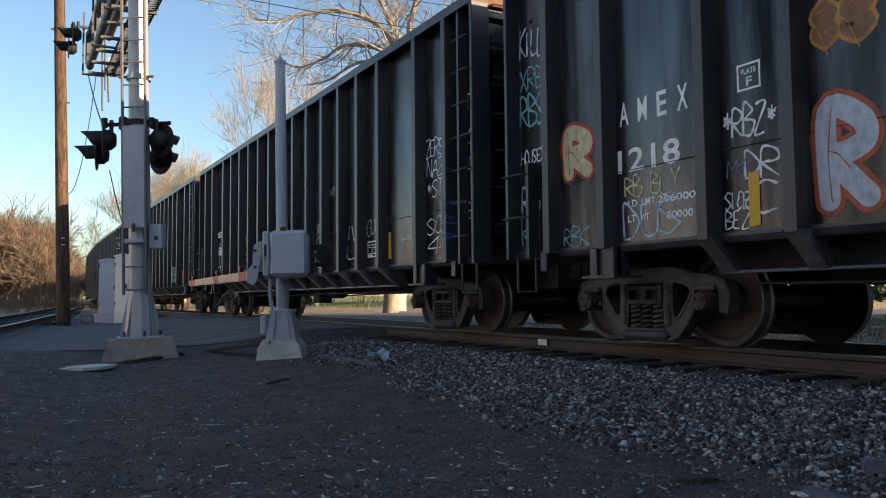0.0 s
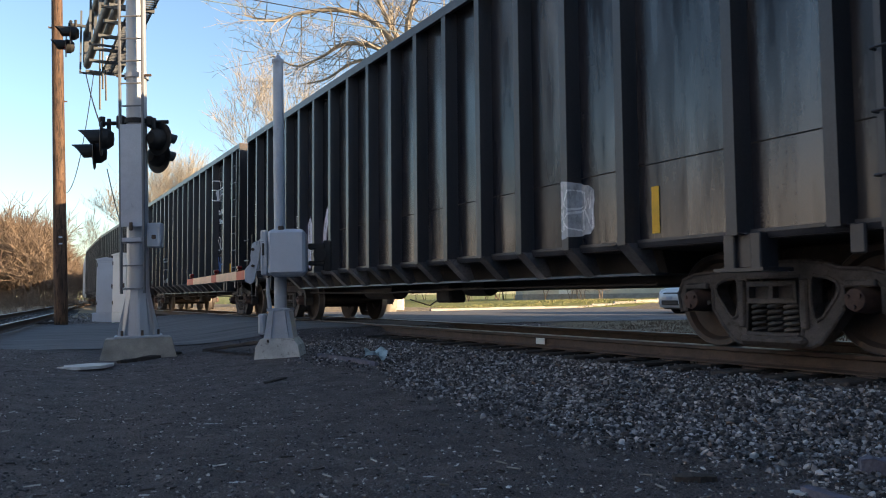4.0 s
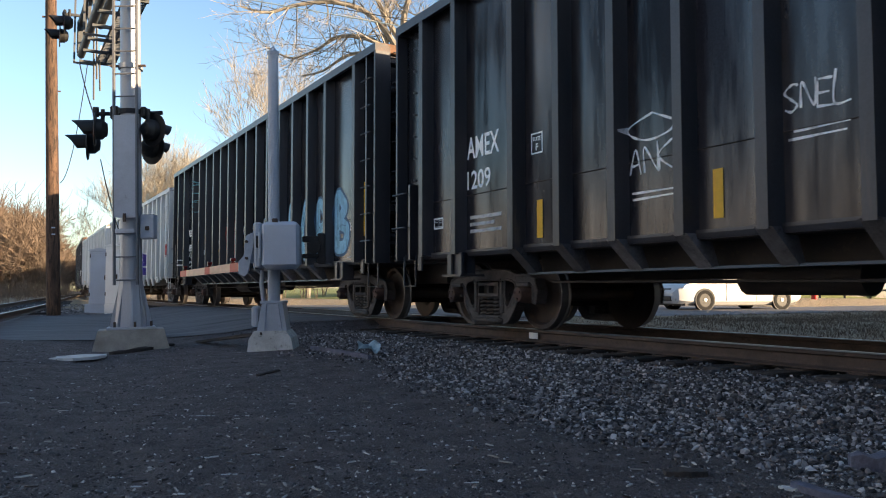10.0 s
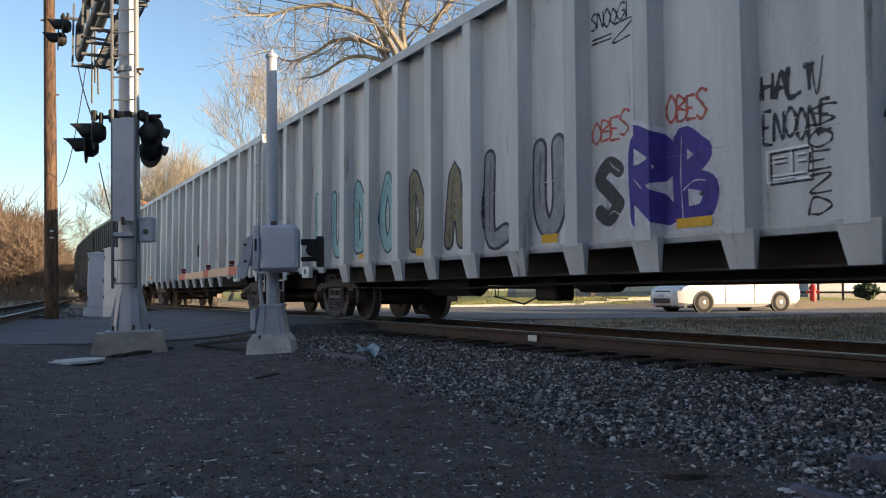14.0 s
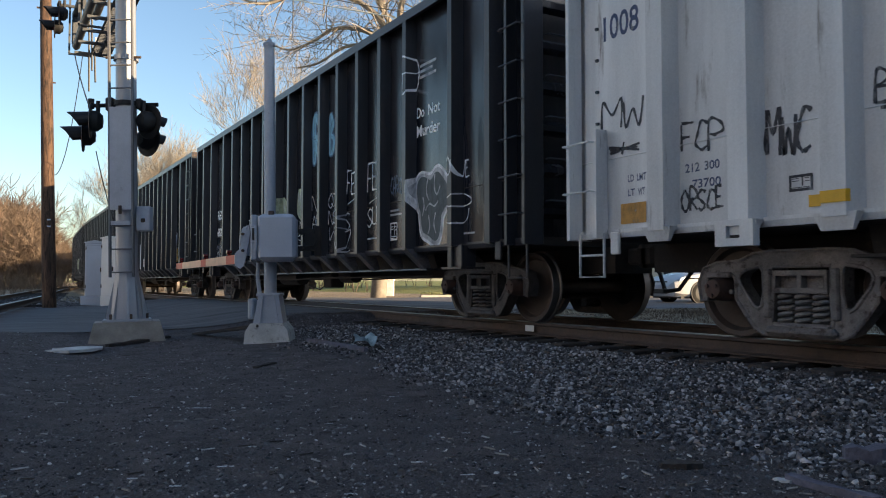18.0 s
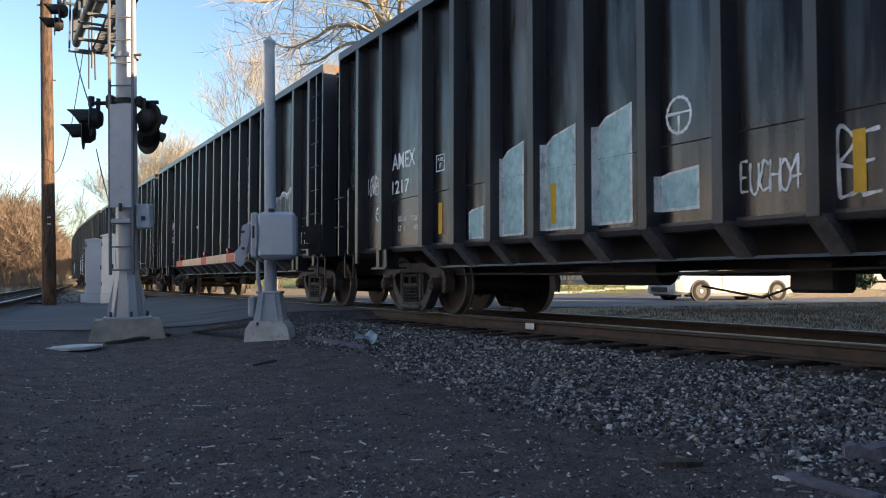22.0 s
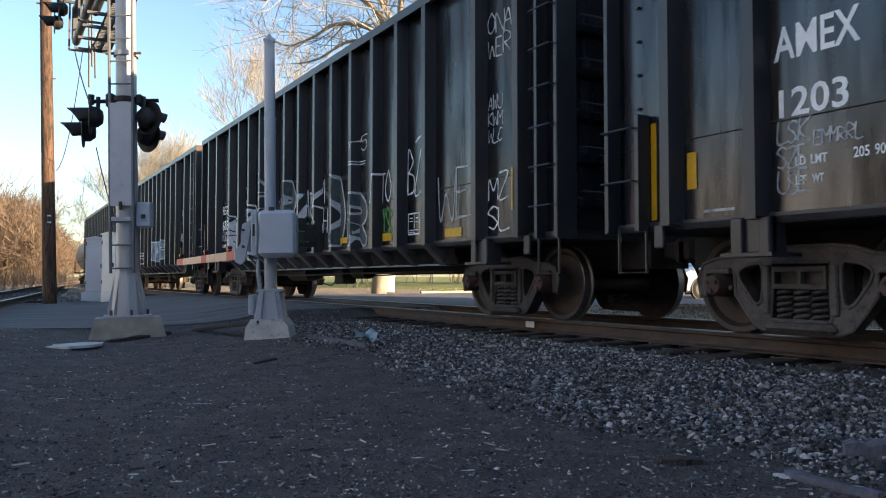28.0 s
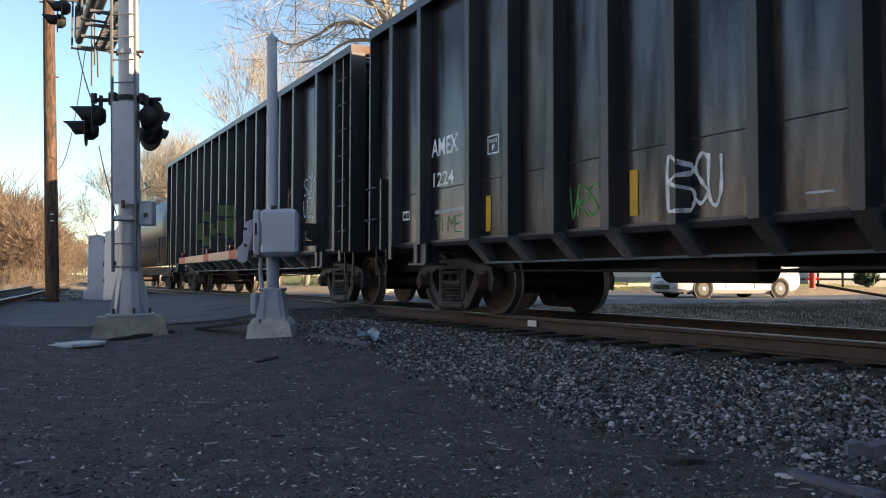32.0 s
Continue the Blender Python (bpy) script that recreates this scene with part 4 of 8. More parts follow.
for s in (-1, 1):
    part("ladder_rail", Shape().box(s * 0.165 - 0.012, s * 0.165 + 0.012, lad - 0.03, lad + 0.03, 0.95, 9.0), LADDER, mast)
for k in range(24):
    z = 1.02 + 0.335 * k
    part("rung", Shape().tube([(-0.165, lad, z), (0.165, lad, z)], 0.012, 6), LADDER, mast)
guard = part("ladder_guard", Shape().box(-0.153, 0.153, lad - 0.035, lad - 0.028, 1.92, 3.42, 0.003), ALU2, mast, "flat sheet over the ladder")
part("hasp", Shape().box(-0.02, 0.02, lad - 0.07, lad - 0.035, 1.86, 1.98, 0.005), RAILM, guard)
part("hasp", Shape().box(-0.14, 0.14, lad - 0.045, lad - 0.035, 1.70, 1.76, 0.005), ALU2, guard)
part("junction_box", Shape().box(0.17, 0.37, -0.12, 0.06, 1.62, 1.98, 0.015), ALU2, mast, "small silver junction box")
part("lock", Shape().box(0.25, 0.31, -0.15, -0.12, 1.74, 1.80, 0.01), RAILM, mast)
for z in (3.47, 4.15):
    part("clamp_band", Shape().lathe([(z, MR + 0.004), (z, MR + 0.02), (z + 0.07, MR + 0.02), (z + 0.07, MR + 0.004)], 20, 2), SIGNAL_BLACK if z < 4 else ALU, mast)
for s in (-1, 1):
    part("clamp_bolt", Shape().tube([(s * (MR - 0.03), -0.1, 4.18), (s * (MR + 0.10), -0.1, 4.18)], 0.02, 6), RAILM, mast)
arm = Shape().tube([(-0.52, 0.02, 3.50), (0.46, 0.02, 3.50)], 0.030, 10)
arm.box(-0.28, -0.16, -0.08, 0.10, 3.40, 3.60, 0.02)
arm.box(0.16, 0.25, -0.08, 0.10, 3.42, 3.58, 0.02)
arm.tube([(-0.52, 0.02, 3.46), (-0.52, 0.02, 3.60)], 0.045, 10)
part("crossarm", arm, SIGNAL_BLACK, mast, smooth=True)
on_mast = mast.matrix_basis.inverted()
flasher(mast, on_mast @ pose(1.21, 12.60, 3.25, 0, 0, -10))
flasher(mast, on_mast @ pose(1.15, 12.96, 3.09, 0, 0, -10))
flasher(mast, pose(0.33, 0.02, 3.24, 0, 0, 240))
flasher(mast, pose(0.20, 0.36, 3.04, 0, 0, 240))
# cantilever over the road, along the track
can = tagged(new("cantilever_arm"), "dark grey tubular cantilever with walkway over the road", "signal bridge")
can.matrix_basis = pose(0, 0, 0)
CY0, CY1, CZ = 12.4, 19.3, 6.10
STEEL = mat("dull_grey_steel", (0.085, 0.09, 0.095), 0.55, 0.4, 0.15, 4, 60, 0.08)
for x, z in ((1.53, CZ + 0.07), (1.53, CZ + 0.80), (1.92, CZ + 0.80)):
    part("chord", Shape().tube([(x, CY0 - 0.2, z), (x, CY1, z)], 0.085, 12), STEEL, can, smooth=True)
for k in range(8):
    y = CY0 + 0.5 + k * 0.92
    fr = Shape().box(1.50, 1.56, y - 0.03, y + 0.03, CZ, CZ + 0.75)
    fr.box(1.50, 2.26, y - 0.03, y + 0.03, CZ - 0.09, CZ - 0.03)
    part("cross_frame", fr, STEEL, can)
for k in range(60):
    y = CY0 + 0.3 + k * 0.114
    part("grating_slat", Shape().box(1.86, 2.24, y - 0.008, y + 0.008, CZ - 0.03, CZ + 0.0), STEEL, can)
for x in (1.86, 2.05, 2.24):
    part("walkway_bearer", Shape().box(x - 0.012, x + 0.012, CY0 + 0.3, CY1, CZ - 0.035, CZ + 0.005), STEEL, can)
for y in (CY1, CY1 - 2.3, CY1 - 4.6):
    fr = Shape().box(2.25, 2.29, y - 0.02, y + 0.02, CZ, CZ + 1.05)
    fr.box(1.37, 1.41, y - 0.02, y + 0.02, CZ - 0.12, CZ + 1.3)
    fr.box(1.37, 1.86, y - 0.02, y + 0.02, CZ - 0.14, CZ - 0.10)
    part("end_frame", fr, STEEL, can)
part("end_box", Shape().box(1.44, 1.58, CY1 - 0.05, CY1 + 0.10, CZ + 0.12, CZ + 0.85, 0.02), STEEL, can)
part("end_sign", Shape().box(1.92, 2.20, CY1 + 0.0, CY1 + 0.02, CZ + 0.06, CZ + 0.34, 0.005), GATEWHITE, can, "small pale plate at the arm's end")
part("handrail", Shape().tube([(2.27, CY0, CZ + 1.05), (2.27, CY1, CZ + 1.05)], 0.02, 8), STEEL, can)
part("handrail", Shape().tube([(2.27, CY0, CZ + 0.55), (2.27, CY1, CZ + 0.55)], 0.02, 8), STEEL, can)
for x, y, z0, z1 in ((1.79, CY1 - 0.1, 5.16, 7.3), (1.92, CY1 - 0.1, 5.38, 6.1), (1.83, CY1 - 0.25, 5.6, 7.4)):
    part("conduit", Shape().tube([(x - 0.02, y, z1), (x + 0.01, y, z0)], 0.024, 6), STEEL, can)
for dx, dy in ((0.06, 0.0), (0.0, 0.42)):
    flasher(can, pose(1.10 + dx, CY1 - 0.25 + dy, 6.78 - 0.45 * dy, 0, 0, -4))
part("outrigger", Shape().tube([(1.12, CY1 - 0.1, 7.02), (1.5, CY1 - 0.1, 7.02)], 0.035, 8), STEEL, can)
part("outrigger", Shape().tube([(1.16, CY1 - 0.3, 7.02), (1.16, CY1 + 0.25, 7.02)], 0.035, 8), SIGNAL_BLACK, can)

# gate mechanism on its own pipe
GX, GY = 3.29, 10.55
gate = tagged(new("crossing_gate"), "silver crossing gate mechanism on a pipe with a lowered striped arm", "crossing gate")
gate.matrix_basis = Matrix.Translation((GX + 0.02, GY - 0.01, 0)) @ Matrix.Rotation(radians(-0.8), 4, LEAN) @ Matrix.Rotation(radians(-28), 4, "Z")
sh = Shape().prism([(-0.31, 0.02), (0.31, 0.02), (0.27, 0.24), (0.20, 0.33), (-0.22, 0.33), (-0.29, 0.22)], 1, -0.27, 0.27)
part("footing", sh, PAINTED_CONCRETE, gate, "chipped silver-painted concrete footing")
sh = Shape().prism([(-0.20, 0.33), (0.20, 0.33), (0.14, 0.70), (-0.13, 0.70)], 1, -0.17, 0.17)
part("base_casting", sh, ALU2, gate)
for s in (-1, 1):
    part("base_rib", Shape().prism([(s * 0.10, 0.33), (s * 0.14, 0.33), (s * 0.09, 0.70), (s * 0.06, 0.70)], 1, -0.20, -0.165), ALU2, gate)
part("base_collar", Shape().box(-0.16, 0.16, -0.18, 0.18, 0.69, 0.73, 0.01), ALU2, gate)
part("base_door", Shape().box(-0.285, -0.20, -0.12, 0.12, 0.38, 0.66, 0.02), ALU2, gate)
part("pipe", Shape().lathe([(0.70, 0.085), (1.16, 0.085), (1.16, 0.078), (3.05, 0.078), (3.05, 0.083), (3.09, 0.083), (3.09, 0.074), (4.14, 0.070)], 20, 2), ALU2, gate, smooth=True)
part("pipe_cap", Shape().lathe([(4.13, 0.085), (4.17, 0.085), (4.21, 0.03), (4.24, 0.022), (4.25, 0.0)], 18, 2), ALU2, gate, smooth=True)
part("mechanism_box", Shape().box(-0.10, 0.40, -0.42, -0.08, 1.15, 1.78, 0.07), CABINET, gate, "pale silver gate machine housing")
part("box_lid", Shape().box(-0.085, 0.41, -0.445, -0.36, 1.17, 1.765, 0.06), CABINET, gate)
part("side_plate", Shape().box(-0.185, -0.095, -0.40, -0.10, 1.17, 1.77, 0.02), ALU2, gate)
part("lid_hinge", Shape().tube([(-0.105, -0.43, 1.30), (-0.105, -0.43, 1.62)], 0.02, 8), ALU2, gate)
hatch = Shape().box(-0.175, -0.10, -0.425, -0.39, 1.40, 1.62, 0.01)
part("shaft_cover", hatch, ALU2, gate)
# black plate laid on the cover, for the shade inside its slot
part("shaft_slot", Shape().box(-0.155, -0.115, -0.432, -0.42, 1.43, 1.59, 0.004), SIGNAL_BLACK, gate, "black plate painted in for the shade of the slot")
part("lid_latch", Shape().box(0.05, 0.12, -0.40, -0.34, 1.76, 1.82, 0.01), RAILM, gate)
part("pole_clamp", Shape().box(-0.13, 0.13, -0.13, 0.13, 1.30, 1.70, 0.02), ALU2, gate)
# counterweight and arm brackets
for k in range(3):
    x = -0.25 - 0.035 * k
    part("counterweight", Shape().prism([(x, 1.63 - 0.02 * k), (x + 0.03, 1.66 - 0.02 * k), (x + 0.06, 1.66 - 0.02 * k), (x + 0.06, 1.24), (x - 0.01, 1.24), (x - 0.02, 1.44)], 1, -0.25 - 0.02 * k, -0.12), ALU2, gate, "pale counterweight plate")
sh = Shape().prism([(-0.26, 1.58), (-0.20, 1.58), (-0.22, 1.42), (-0.29, 1.10), (-0.34, 1.06), (-0.41, 1.10), (-0.41, 1.26), (-0.35, 1.32)], 1, -0.31, -0.265)
part("arm_bracket", sh, ALU2, gate)
for z in (1.30, 1.52):
    part("bracket_bolt", Shape().tube([(-0.30, -0.34, z), (-0.30, -0.30, z)], 0.02, 8), RAILM, gate)
sh = Shape().box(0.40, 0.62, -0.10, 0.05, 1.52, 1.60, 0.01)
sh.box(0.40, 0.62, -0.10, 0.05, 1.30, 1.36, 0.01)
sh.lathe([(-0.04, 0.0), (-0.04, 0.09), (0.04, 0.09), (0.04, 0.0)], 14, 1, (0.56, -0.08, 1.45))
sh.box(0.60, 0.70, -0.06, 0.06, 1.22, 1.64, 0.015)
part("drive_bracket", sh, UNDER, gate, "dark greasy drive bracket")
part("cable_conduit", Shape().tube([(-0.13, -0.15, 1.14), (-0.14, -0.15, 0.95), (-0.12, -0.12, 0.72)], 0.028, 8), ALU2, gate)
arm_at = pose(GX, GY, 0, 0, 0, -28).inverted()
ax, a0, a1 = 2.99, 10.75, 15.25
segs = [(0.0, 0.10, 0), (0.10, 0.20, 1), (0.20, 0.48, 0), (0.48, 0.56, 1), (0.56, 0.88, 0), (0.88, 1.0, 1)]
PEACH = mat("faded_arm_sheeting", (0.78, 0.46, 0.30), 0.5, 0.0, 0.15, 6, 60, 0.05)
for f0, f1, c in segs:
    y0, y1 = a0 + (a1 - a0) * f0, a0 + (a1 - a0) * f1
    h0, h1 = 0.065 - 0.012 * f0, 0.065 - 0.012 * f1
    sh = Shape().add([(ax + dx, y, 1.21 + s * h) for y, h in ((y0, h0), (y1, h1)) for dx in (-0.02, 0.02) for s in (-1, 1)],
                     [(0, 1, 5, 4), (2, 6, 7, 3), (1, 3, 7, 5), (0, 4, 6, 2), (0, 2, 3, 1), (4, 5, 7, 6)])
    part("gate_arm", sh, REDW if c else PEACH, gate, "faded peach and red striped arm", at=arm_at)
for y in (11.55, 13.0, 14.9):
    lamp = Shape().box(ax - 0.03, ax + 0.03, y - 0.02, y + 0.02, 1.27, 1.30, 0.005)
    lamp.lathe([(-0.035, 0.0), (-0.035, 0.026), (0.035, 0.026), (0.035, 0.0)], 12, 0, (ax, y, 1.33))
    part("arm_lamp", lamp, LENS_RED, gate, "small dark red arm lamp", at=arm_at, smooth=True)

# ---- pole, wires and cabinets ----
pole = tagged(new("utility_pole"), "tall brown wooden utility pole", "utility pole")
pole.matrix_basis = Matrix.Translation((1.53, 26.74, 0)) @ Matrix.Rotation(radians(-1.9), 4, Vector((0.495, 0.869, 0)))
part("shaft", Shape().lathe([(0.0, 0.20), (4.0, 0.185), (13.0, 0.145), (13.0, 0.0)], 18, 2), POLEWOOD, pole, smooth=True)
for z in (2.55, 2.75):
    part("number_tag", Shape().box(-0.05, 0.05, -0.205, -0.19, z, z + 0.04), CABINET, pole)
part("bolt", Shape().tube([(0.15, -0.05, 7.0), (0.25, -0.05, 7.0)], 0.025, 6), RAILM, pole)
part("bolt", Shape().tube([(-0.25, 0, 9.3), (0.25, 0, 9.3)], 0.03, 6), RAILM, pole)


def spot(px, py, dep, yaw=29.663, pit=2.35):
    """A place at that depth ahead of the eye, by its bearing across and up."""
    a, b = radians(yaw), radians(pit)
    fw = Vector((math.sin(a) * math.cos(b), math.cos(a) * math.cos(b), math.sin(b)))
    rt = Vector((math.cos(a), -math.sin(a), 0))
    up = rt.cross(fw)
    return Vector(EYE) + dep * (fw + rt * px + up * py)


def wire(name, pts, r, material, label):
    c = Shape().tube(pts, r, 5)
    return thing(name, c, material, label=label, category="cable")


def sag(a, b, drop, n=14):
    a, b = Vector(a), Vector(b)
    return [a.lerp(b, i / n) - Vector((0, 0, drop * 4 * (i / n) * (1 - i / n))) for i in range(n + 1)]


WIRE_BLUE = mat("weathered_cable", (0.16, 0.21, 0.24), 0.5)
wire("overhead_wire", sag(spot(-0.62, 0.40, 26), spot(0.10, 0.268, 30), 0.12), 0.022, WIRE_BLUE, "blue-grey overhead cable across the track")
wire("overhead_wire", sag(spot(-0.42, 0.374, 26), spot(0.12, 0.272, 30), 0.1), 0.018, CABLE, "dark overhead cable across the track")
wire("overhead_wire", sag(spot(-0.30, 0.38, 30), spot(0.20, 0.30, 33), 0.1), 0.014, CABLE, "thin dark overhead wire across the track")
wire("drop_wire", sag(spot(-0.492, 0.095, 25), spot(-0.455, 0.25, 22), 0.9), 0.012, CABLE, "thin slack wire from the pole")
wire("drop_wire", sag((1.50, 19.28, 5.98), (1.32, 12.95, 3.30), 0.12), 0.012, CABLE, "thin slack wire below the cantilever")
wire("drop_wire", sag((1.33, 12.96, 2.86), (1.62, 12.45, 1.55), 0.10, 8), 0.008, CABLE, "thin wire from the flasher to the mast")


def cabinet(name, at, w, d, h, material, label, plinth):
    ob = tagged(new(name), label, "cabinet")
    ob.matrix_basis = at
    part("body", Shape().box(-w / 2, w / 2, -d / 2, d / 2, 0.30, h, 0.015), material, ob)
    part("door", Shape().box(-w / 2 + 0.03, w / 2 - 0.03, -d / 2 - 0.02, -d / 2 + 0.001, 0.36, h - 0.08, 0.008), material, ob)
    part("roof", Shape().prism([(-w / 2 - 0.03, h), (w / 2 + 0.03, h), (w / 2 + 0.03, h + 0.03), (0, h + 0.10), (-w / 2 - 0.03, h + 0.03)], 1, -d / 2 - 0.04, d / 2 + 0.03), material, ob)
    part("plinth", Shape().box(-w / 2 - plinth, w / 2, -d / 2 - 0.03, d / 2 + 0.03, 0.0, 0.34, 0.02), material, ob)
    part("handle", Shape().box(w / 2 - 0.13, w / 2 - 0.09, -d / 2 - 0.06, -d / 2 - 0.02, 1.15, 1.30, 0.008), RAILM, ob)
    for z in (0.6, 1.9):
        part("hinge", Shape().tube([(-w / 2 + 0.03, -d / 2 - 0.03, z), (-w / 2 + 0.03, -d / 2 - 0.03, z + 0.12)], 0.015, 6), RAILM, ob)
    return ob


cabinet("signal_cabinet", pose(3.10, 29.32, 0.08, 0, 0, -18), 0.62, 0.6, 2.13, CABINET, "tall pale blue-silver signal cabinet beside the track", 0.12)
cabinet("signal_cabinet", pose(3.52, 28.24, 0.10, 0, 0, -40), 0.55, 0.62, 2.22, CABINET_W, "tall white signal cabinet beside the track", 0.0)
GREENP = mat("dark_green_paint", (0.03, 0.045, 0.03), 0.7)
postob = tagged(new("cable_post"), "dark green post with cables behind the cabinets", "post")
postob.matrix_basis = pose(3.95, 30.6, 0.1)
part("shaft", Shape().box(-0.09, 0.09, -0.09, 0.09, 0.0, 3.95, 0.02), GREENP, postob)
part("cap", Shape().box(-0.12, 0.12, -0.12, 0.12, 3.95, 4.05, 0.03), GREENP, postob)

# ---- trees and brush ----
def grow(rng, trunk, crown, start, way, length, radius, depth, most, spread, droop=0.0, fine=4, thin=0.006, more=0):
    """One limb of a bare tree and what grows from it."""
    pts, rad = [start], [radius]
    p, d = Vector(start), Vector(way).normalized()
    n = 4 if depth == 0 else 3
    for i in range(n):
        d = (d + Vector((rng.gauss(0, 1), rng.gauss(0, 1), rng.gauss(0, 0.6) - droop)) * 0.16).normalized()
        p = p + d * (length / n)
        pts.append(p.copy())
        rad.append(radius * (1 - 0.55 * (i + 1) / n))
    (trunk if depth == 0 else crown).tube(pts, rad, 8 if depth == 0 else (5 if depth == 1 else fine if depth < 3 else 3), caps=False)
    if depth >= most:
        return
    kids = (rng.randint(3, 5) if depth < 2 else rng.randint(3, 4)) + (more if depth < 4 else 0)
    for k in range(kids):
        f = rng.uniform(0.35, 1.0) if k else 1.0
        i = min(len(pts) - 2, int(f * (len(pts) - 1)))
        q = pts[i].lerp(pts[i + 1], f * (len(pts) - 1) - i)
        side = Vector((rng.gauss(0, 1), rng.gauss(0, 1), rng.gauss(0.25, 0.5))).normalized()
        w = (d * (1 - spread) + side * spread).normalized() if k else (d + side * 0.25).normalized()
        grow(rng, trunk, crown, q, w, length * rng.uniform(0.5, 0.8), max(thin, radius * (1 - 0.5 * f) * rng.uniform(0.45, 0.7)), depth + 1, most, spread, droop, fine, thin, more)


def bare_tree(at, height, radius, seed, depth, spread, lean=(0, 0, 1), label="", bark=None, thin=0.015, rise=-0.7):
    rng = random.Random(seed)
    trunk, crown = Shape(), Shape()
    grow(rng, trunk, crown, Vector((0, 0, 0)), Vector(lean), height * 0.42, radius, 0, depth, spread, rise, 4, thin, 1)
    ob = tagged(new("bare_tree"), label, "tree")
    ob.matrix_basis = pose(*at)
    part("trunk", trunk, bark or BARK, ob, smooth=True)
    part("crown", crown, bark or BARK, ob, "leafless pale brown branches")
    return ob


def g_at(x, y, dep):
    p = spot(x, y, dep)
    return p.x, p.y, ground_z(p.x, p.y) - 0.1


# big spreading tree behind the train: long arching limbs from a high fork, then twigs along them
def big_tree():
    rng = random.Random(11)
    base = Vector(g_at(-0.052, 0, 34))
    ob = tagged(new("large_bare_tree"), "large leafless tree with pale sunlit spreading limbs", "tree")
    ob.matrix_basis = Matrix.Translation(base)
    trunk, crown = Shape(), Shape()
    R = Vector((0.869, -0.495, 0))
    F = Vector((0.495, 0.869, 0))
    trunk.tube([R * -1.0, R * -0.8 + Vector((0, 0, 3)), R * -0.4 + Vector((0, 0, 6.5)), (0, 0, 9.2)], [0.34, 0.33, 0.32, 0.31], 12)
    limbs = [(0.15, 0.3, [(0, 0), (-0.6, 1.6), (-1.2, 2.55), (-2.3, 2.95), (-3.2, 2.9), (-3.9, 2.5), (-5.1, 2.1), (-6.2, 2.6)]),
             (0.17, -0.4, [(0, 0.4), (-0.4, 2.2), (-1.5, 3.6), (-3.0, 4.1), (-4.6, 3.9), (-5.8, 3.5), (-6.9, 3.7)]),
             (0.24, 0.2, [(0, 0), (0.1, 1.8), (-0.1, 3.6), (0.3, 5.4), (0.1, 7.2)]),
             (0.20, -0.2, [(0, 0.2), (0.8, 1.8), (1.3, 3.4), (2.2, 4.6), (3.0, 6.4)]),
             (0.13, 0.6, [(0, 1.0), (1.4, 2.4), (2.9, 3.2), (4.4, 4.2), (6.0, 4.6)]),
             (0.12, 0.8, [(-0.2, 1.4), (-1.4, 2.1), (-2.6, 2.2), (-3.8, 1.6), (-4.8, 1.5)]),
             (0.14, -0.8, [(0, 2.2), (-0.9, 3.6), (-1.6, 5.0), (-2.8, 5.6), (-4.4, 5.4)]),
             (0.10, 0.1, [(-0.5, 1.5), (-0.9, 2.9), (-0.8, 4.1), (-1.4, 5.2)])]
    for rad, f, way in limbs:
        pts = [R * a + F * (f * k * 0.5) + Vector((0, 0, 9.0 + b)) for k, (a, b) in enumerate(way)]
        # bend softly between the marks
        line = []
        for k in range(len(pts) - 1):
            a, b, c, d = pts[max(0, k - 1)], pts[k], pts[k + 1], pts[min(len(pts) - 1, k + 2)]
            for q in range(4):
                s = q / 4
                line.append(0.5 * (2 * b + (c - a) * s + (2 * a - 5 * b + 4 * c - d) * s * s + (3 * b - a - 3 * c + d) * s ** 3))
        line.append(pts[-1])
        n = len(line)
        rr = [rad * (1 - 0.8 * k / n) * rng.uniform(0.92, 1.08) for k in range(n)]
        crown.tube(line, rr, 7, caps=False)
        for k in range(3, n):
            for q in range(1 if k < n - 8 else 2):
                d = (line[k] - line[k - 1]).normalized()
                side = Vector((rng.gauss(0, 0.8), rng.gauss(0, 0.8), rng.gauss(0.15, 0.8))).normalized()
                grow(rng, crown, crown, line[k], d * 0.5 + side * 0.75, rng.uniform(0.7, 2.1), max(0.018, rr[k] * rng.uniform(0.3, 0.5)), 3, 5, 0.55, 0.0, 4, 0.0095)
    part("trunk", trunk, BARK, ob, smooth=True)
    part("crown", crown, BARK, ob, "leafless pale sunlit limbs and twigs")


big_tree()
bare_tree(g_at(-0.212, 0, 62), 19.5, 0.24, 21, 5, 0.42, label="leafless tree with fine upright twigs behind the train")
bare_tree(g_at(-0.175, 0, 66), 20, 0.24, 22, 5, 0.42, label="leafless tree with fine upright twigs behind the train")
bare_tree(g_at(-0.272, 0, 75), 15, 0.20, 23, 5, 0.45, label="small leafless tree behind the train")
for k, (px, dep, h) in enumerate([(-0.33, 110, 23), (-0.345, 118, 24), (-0.36, 112, 23), (-0.315, 120, 24), (-0.375, 125, 24), (-0.30, 114, 21)]):
    bare_tree(g_at(px, 0, dep), h, 0.2, 30 + k, 5, 0.45, thin=0.020, label="far leafless tree in the tree line")
bare_tree(g_at(-0.425, 0, 70), 12, 0.14, 40, 4, 0.6, label="thin leafless tree beyond the cabinets")


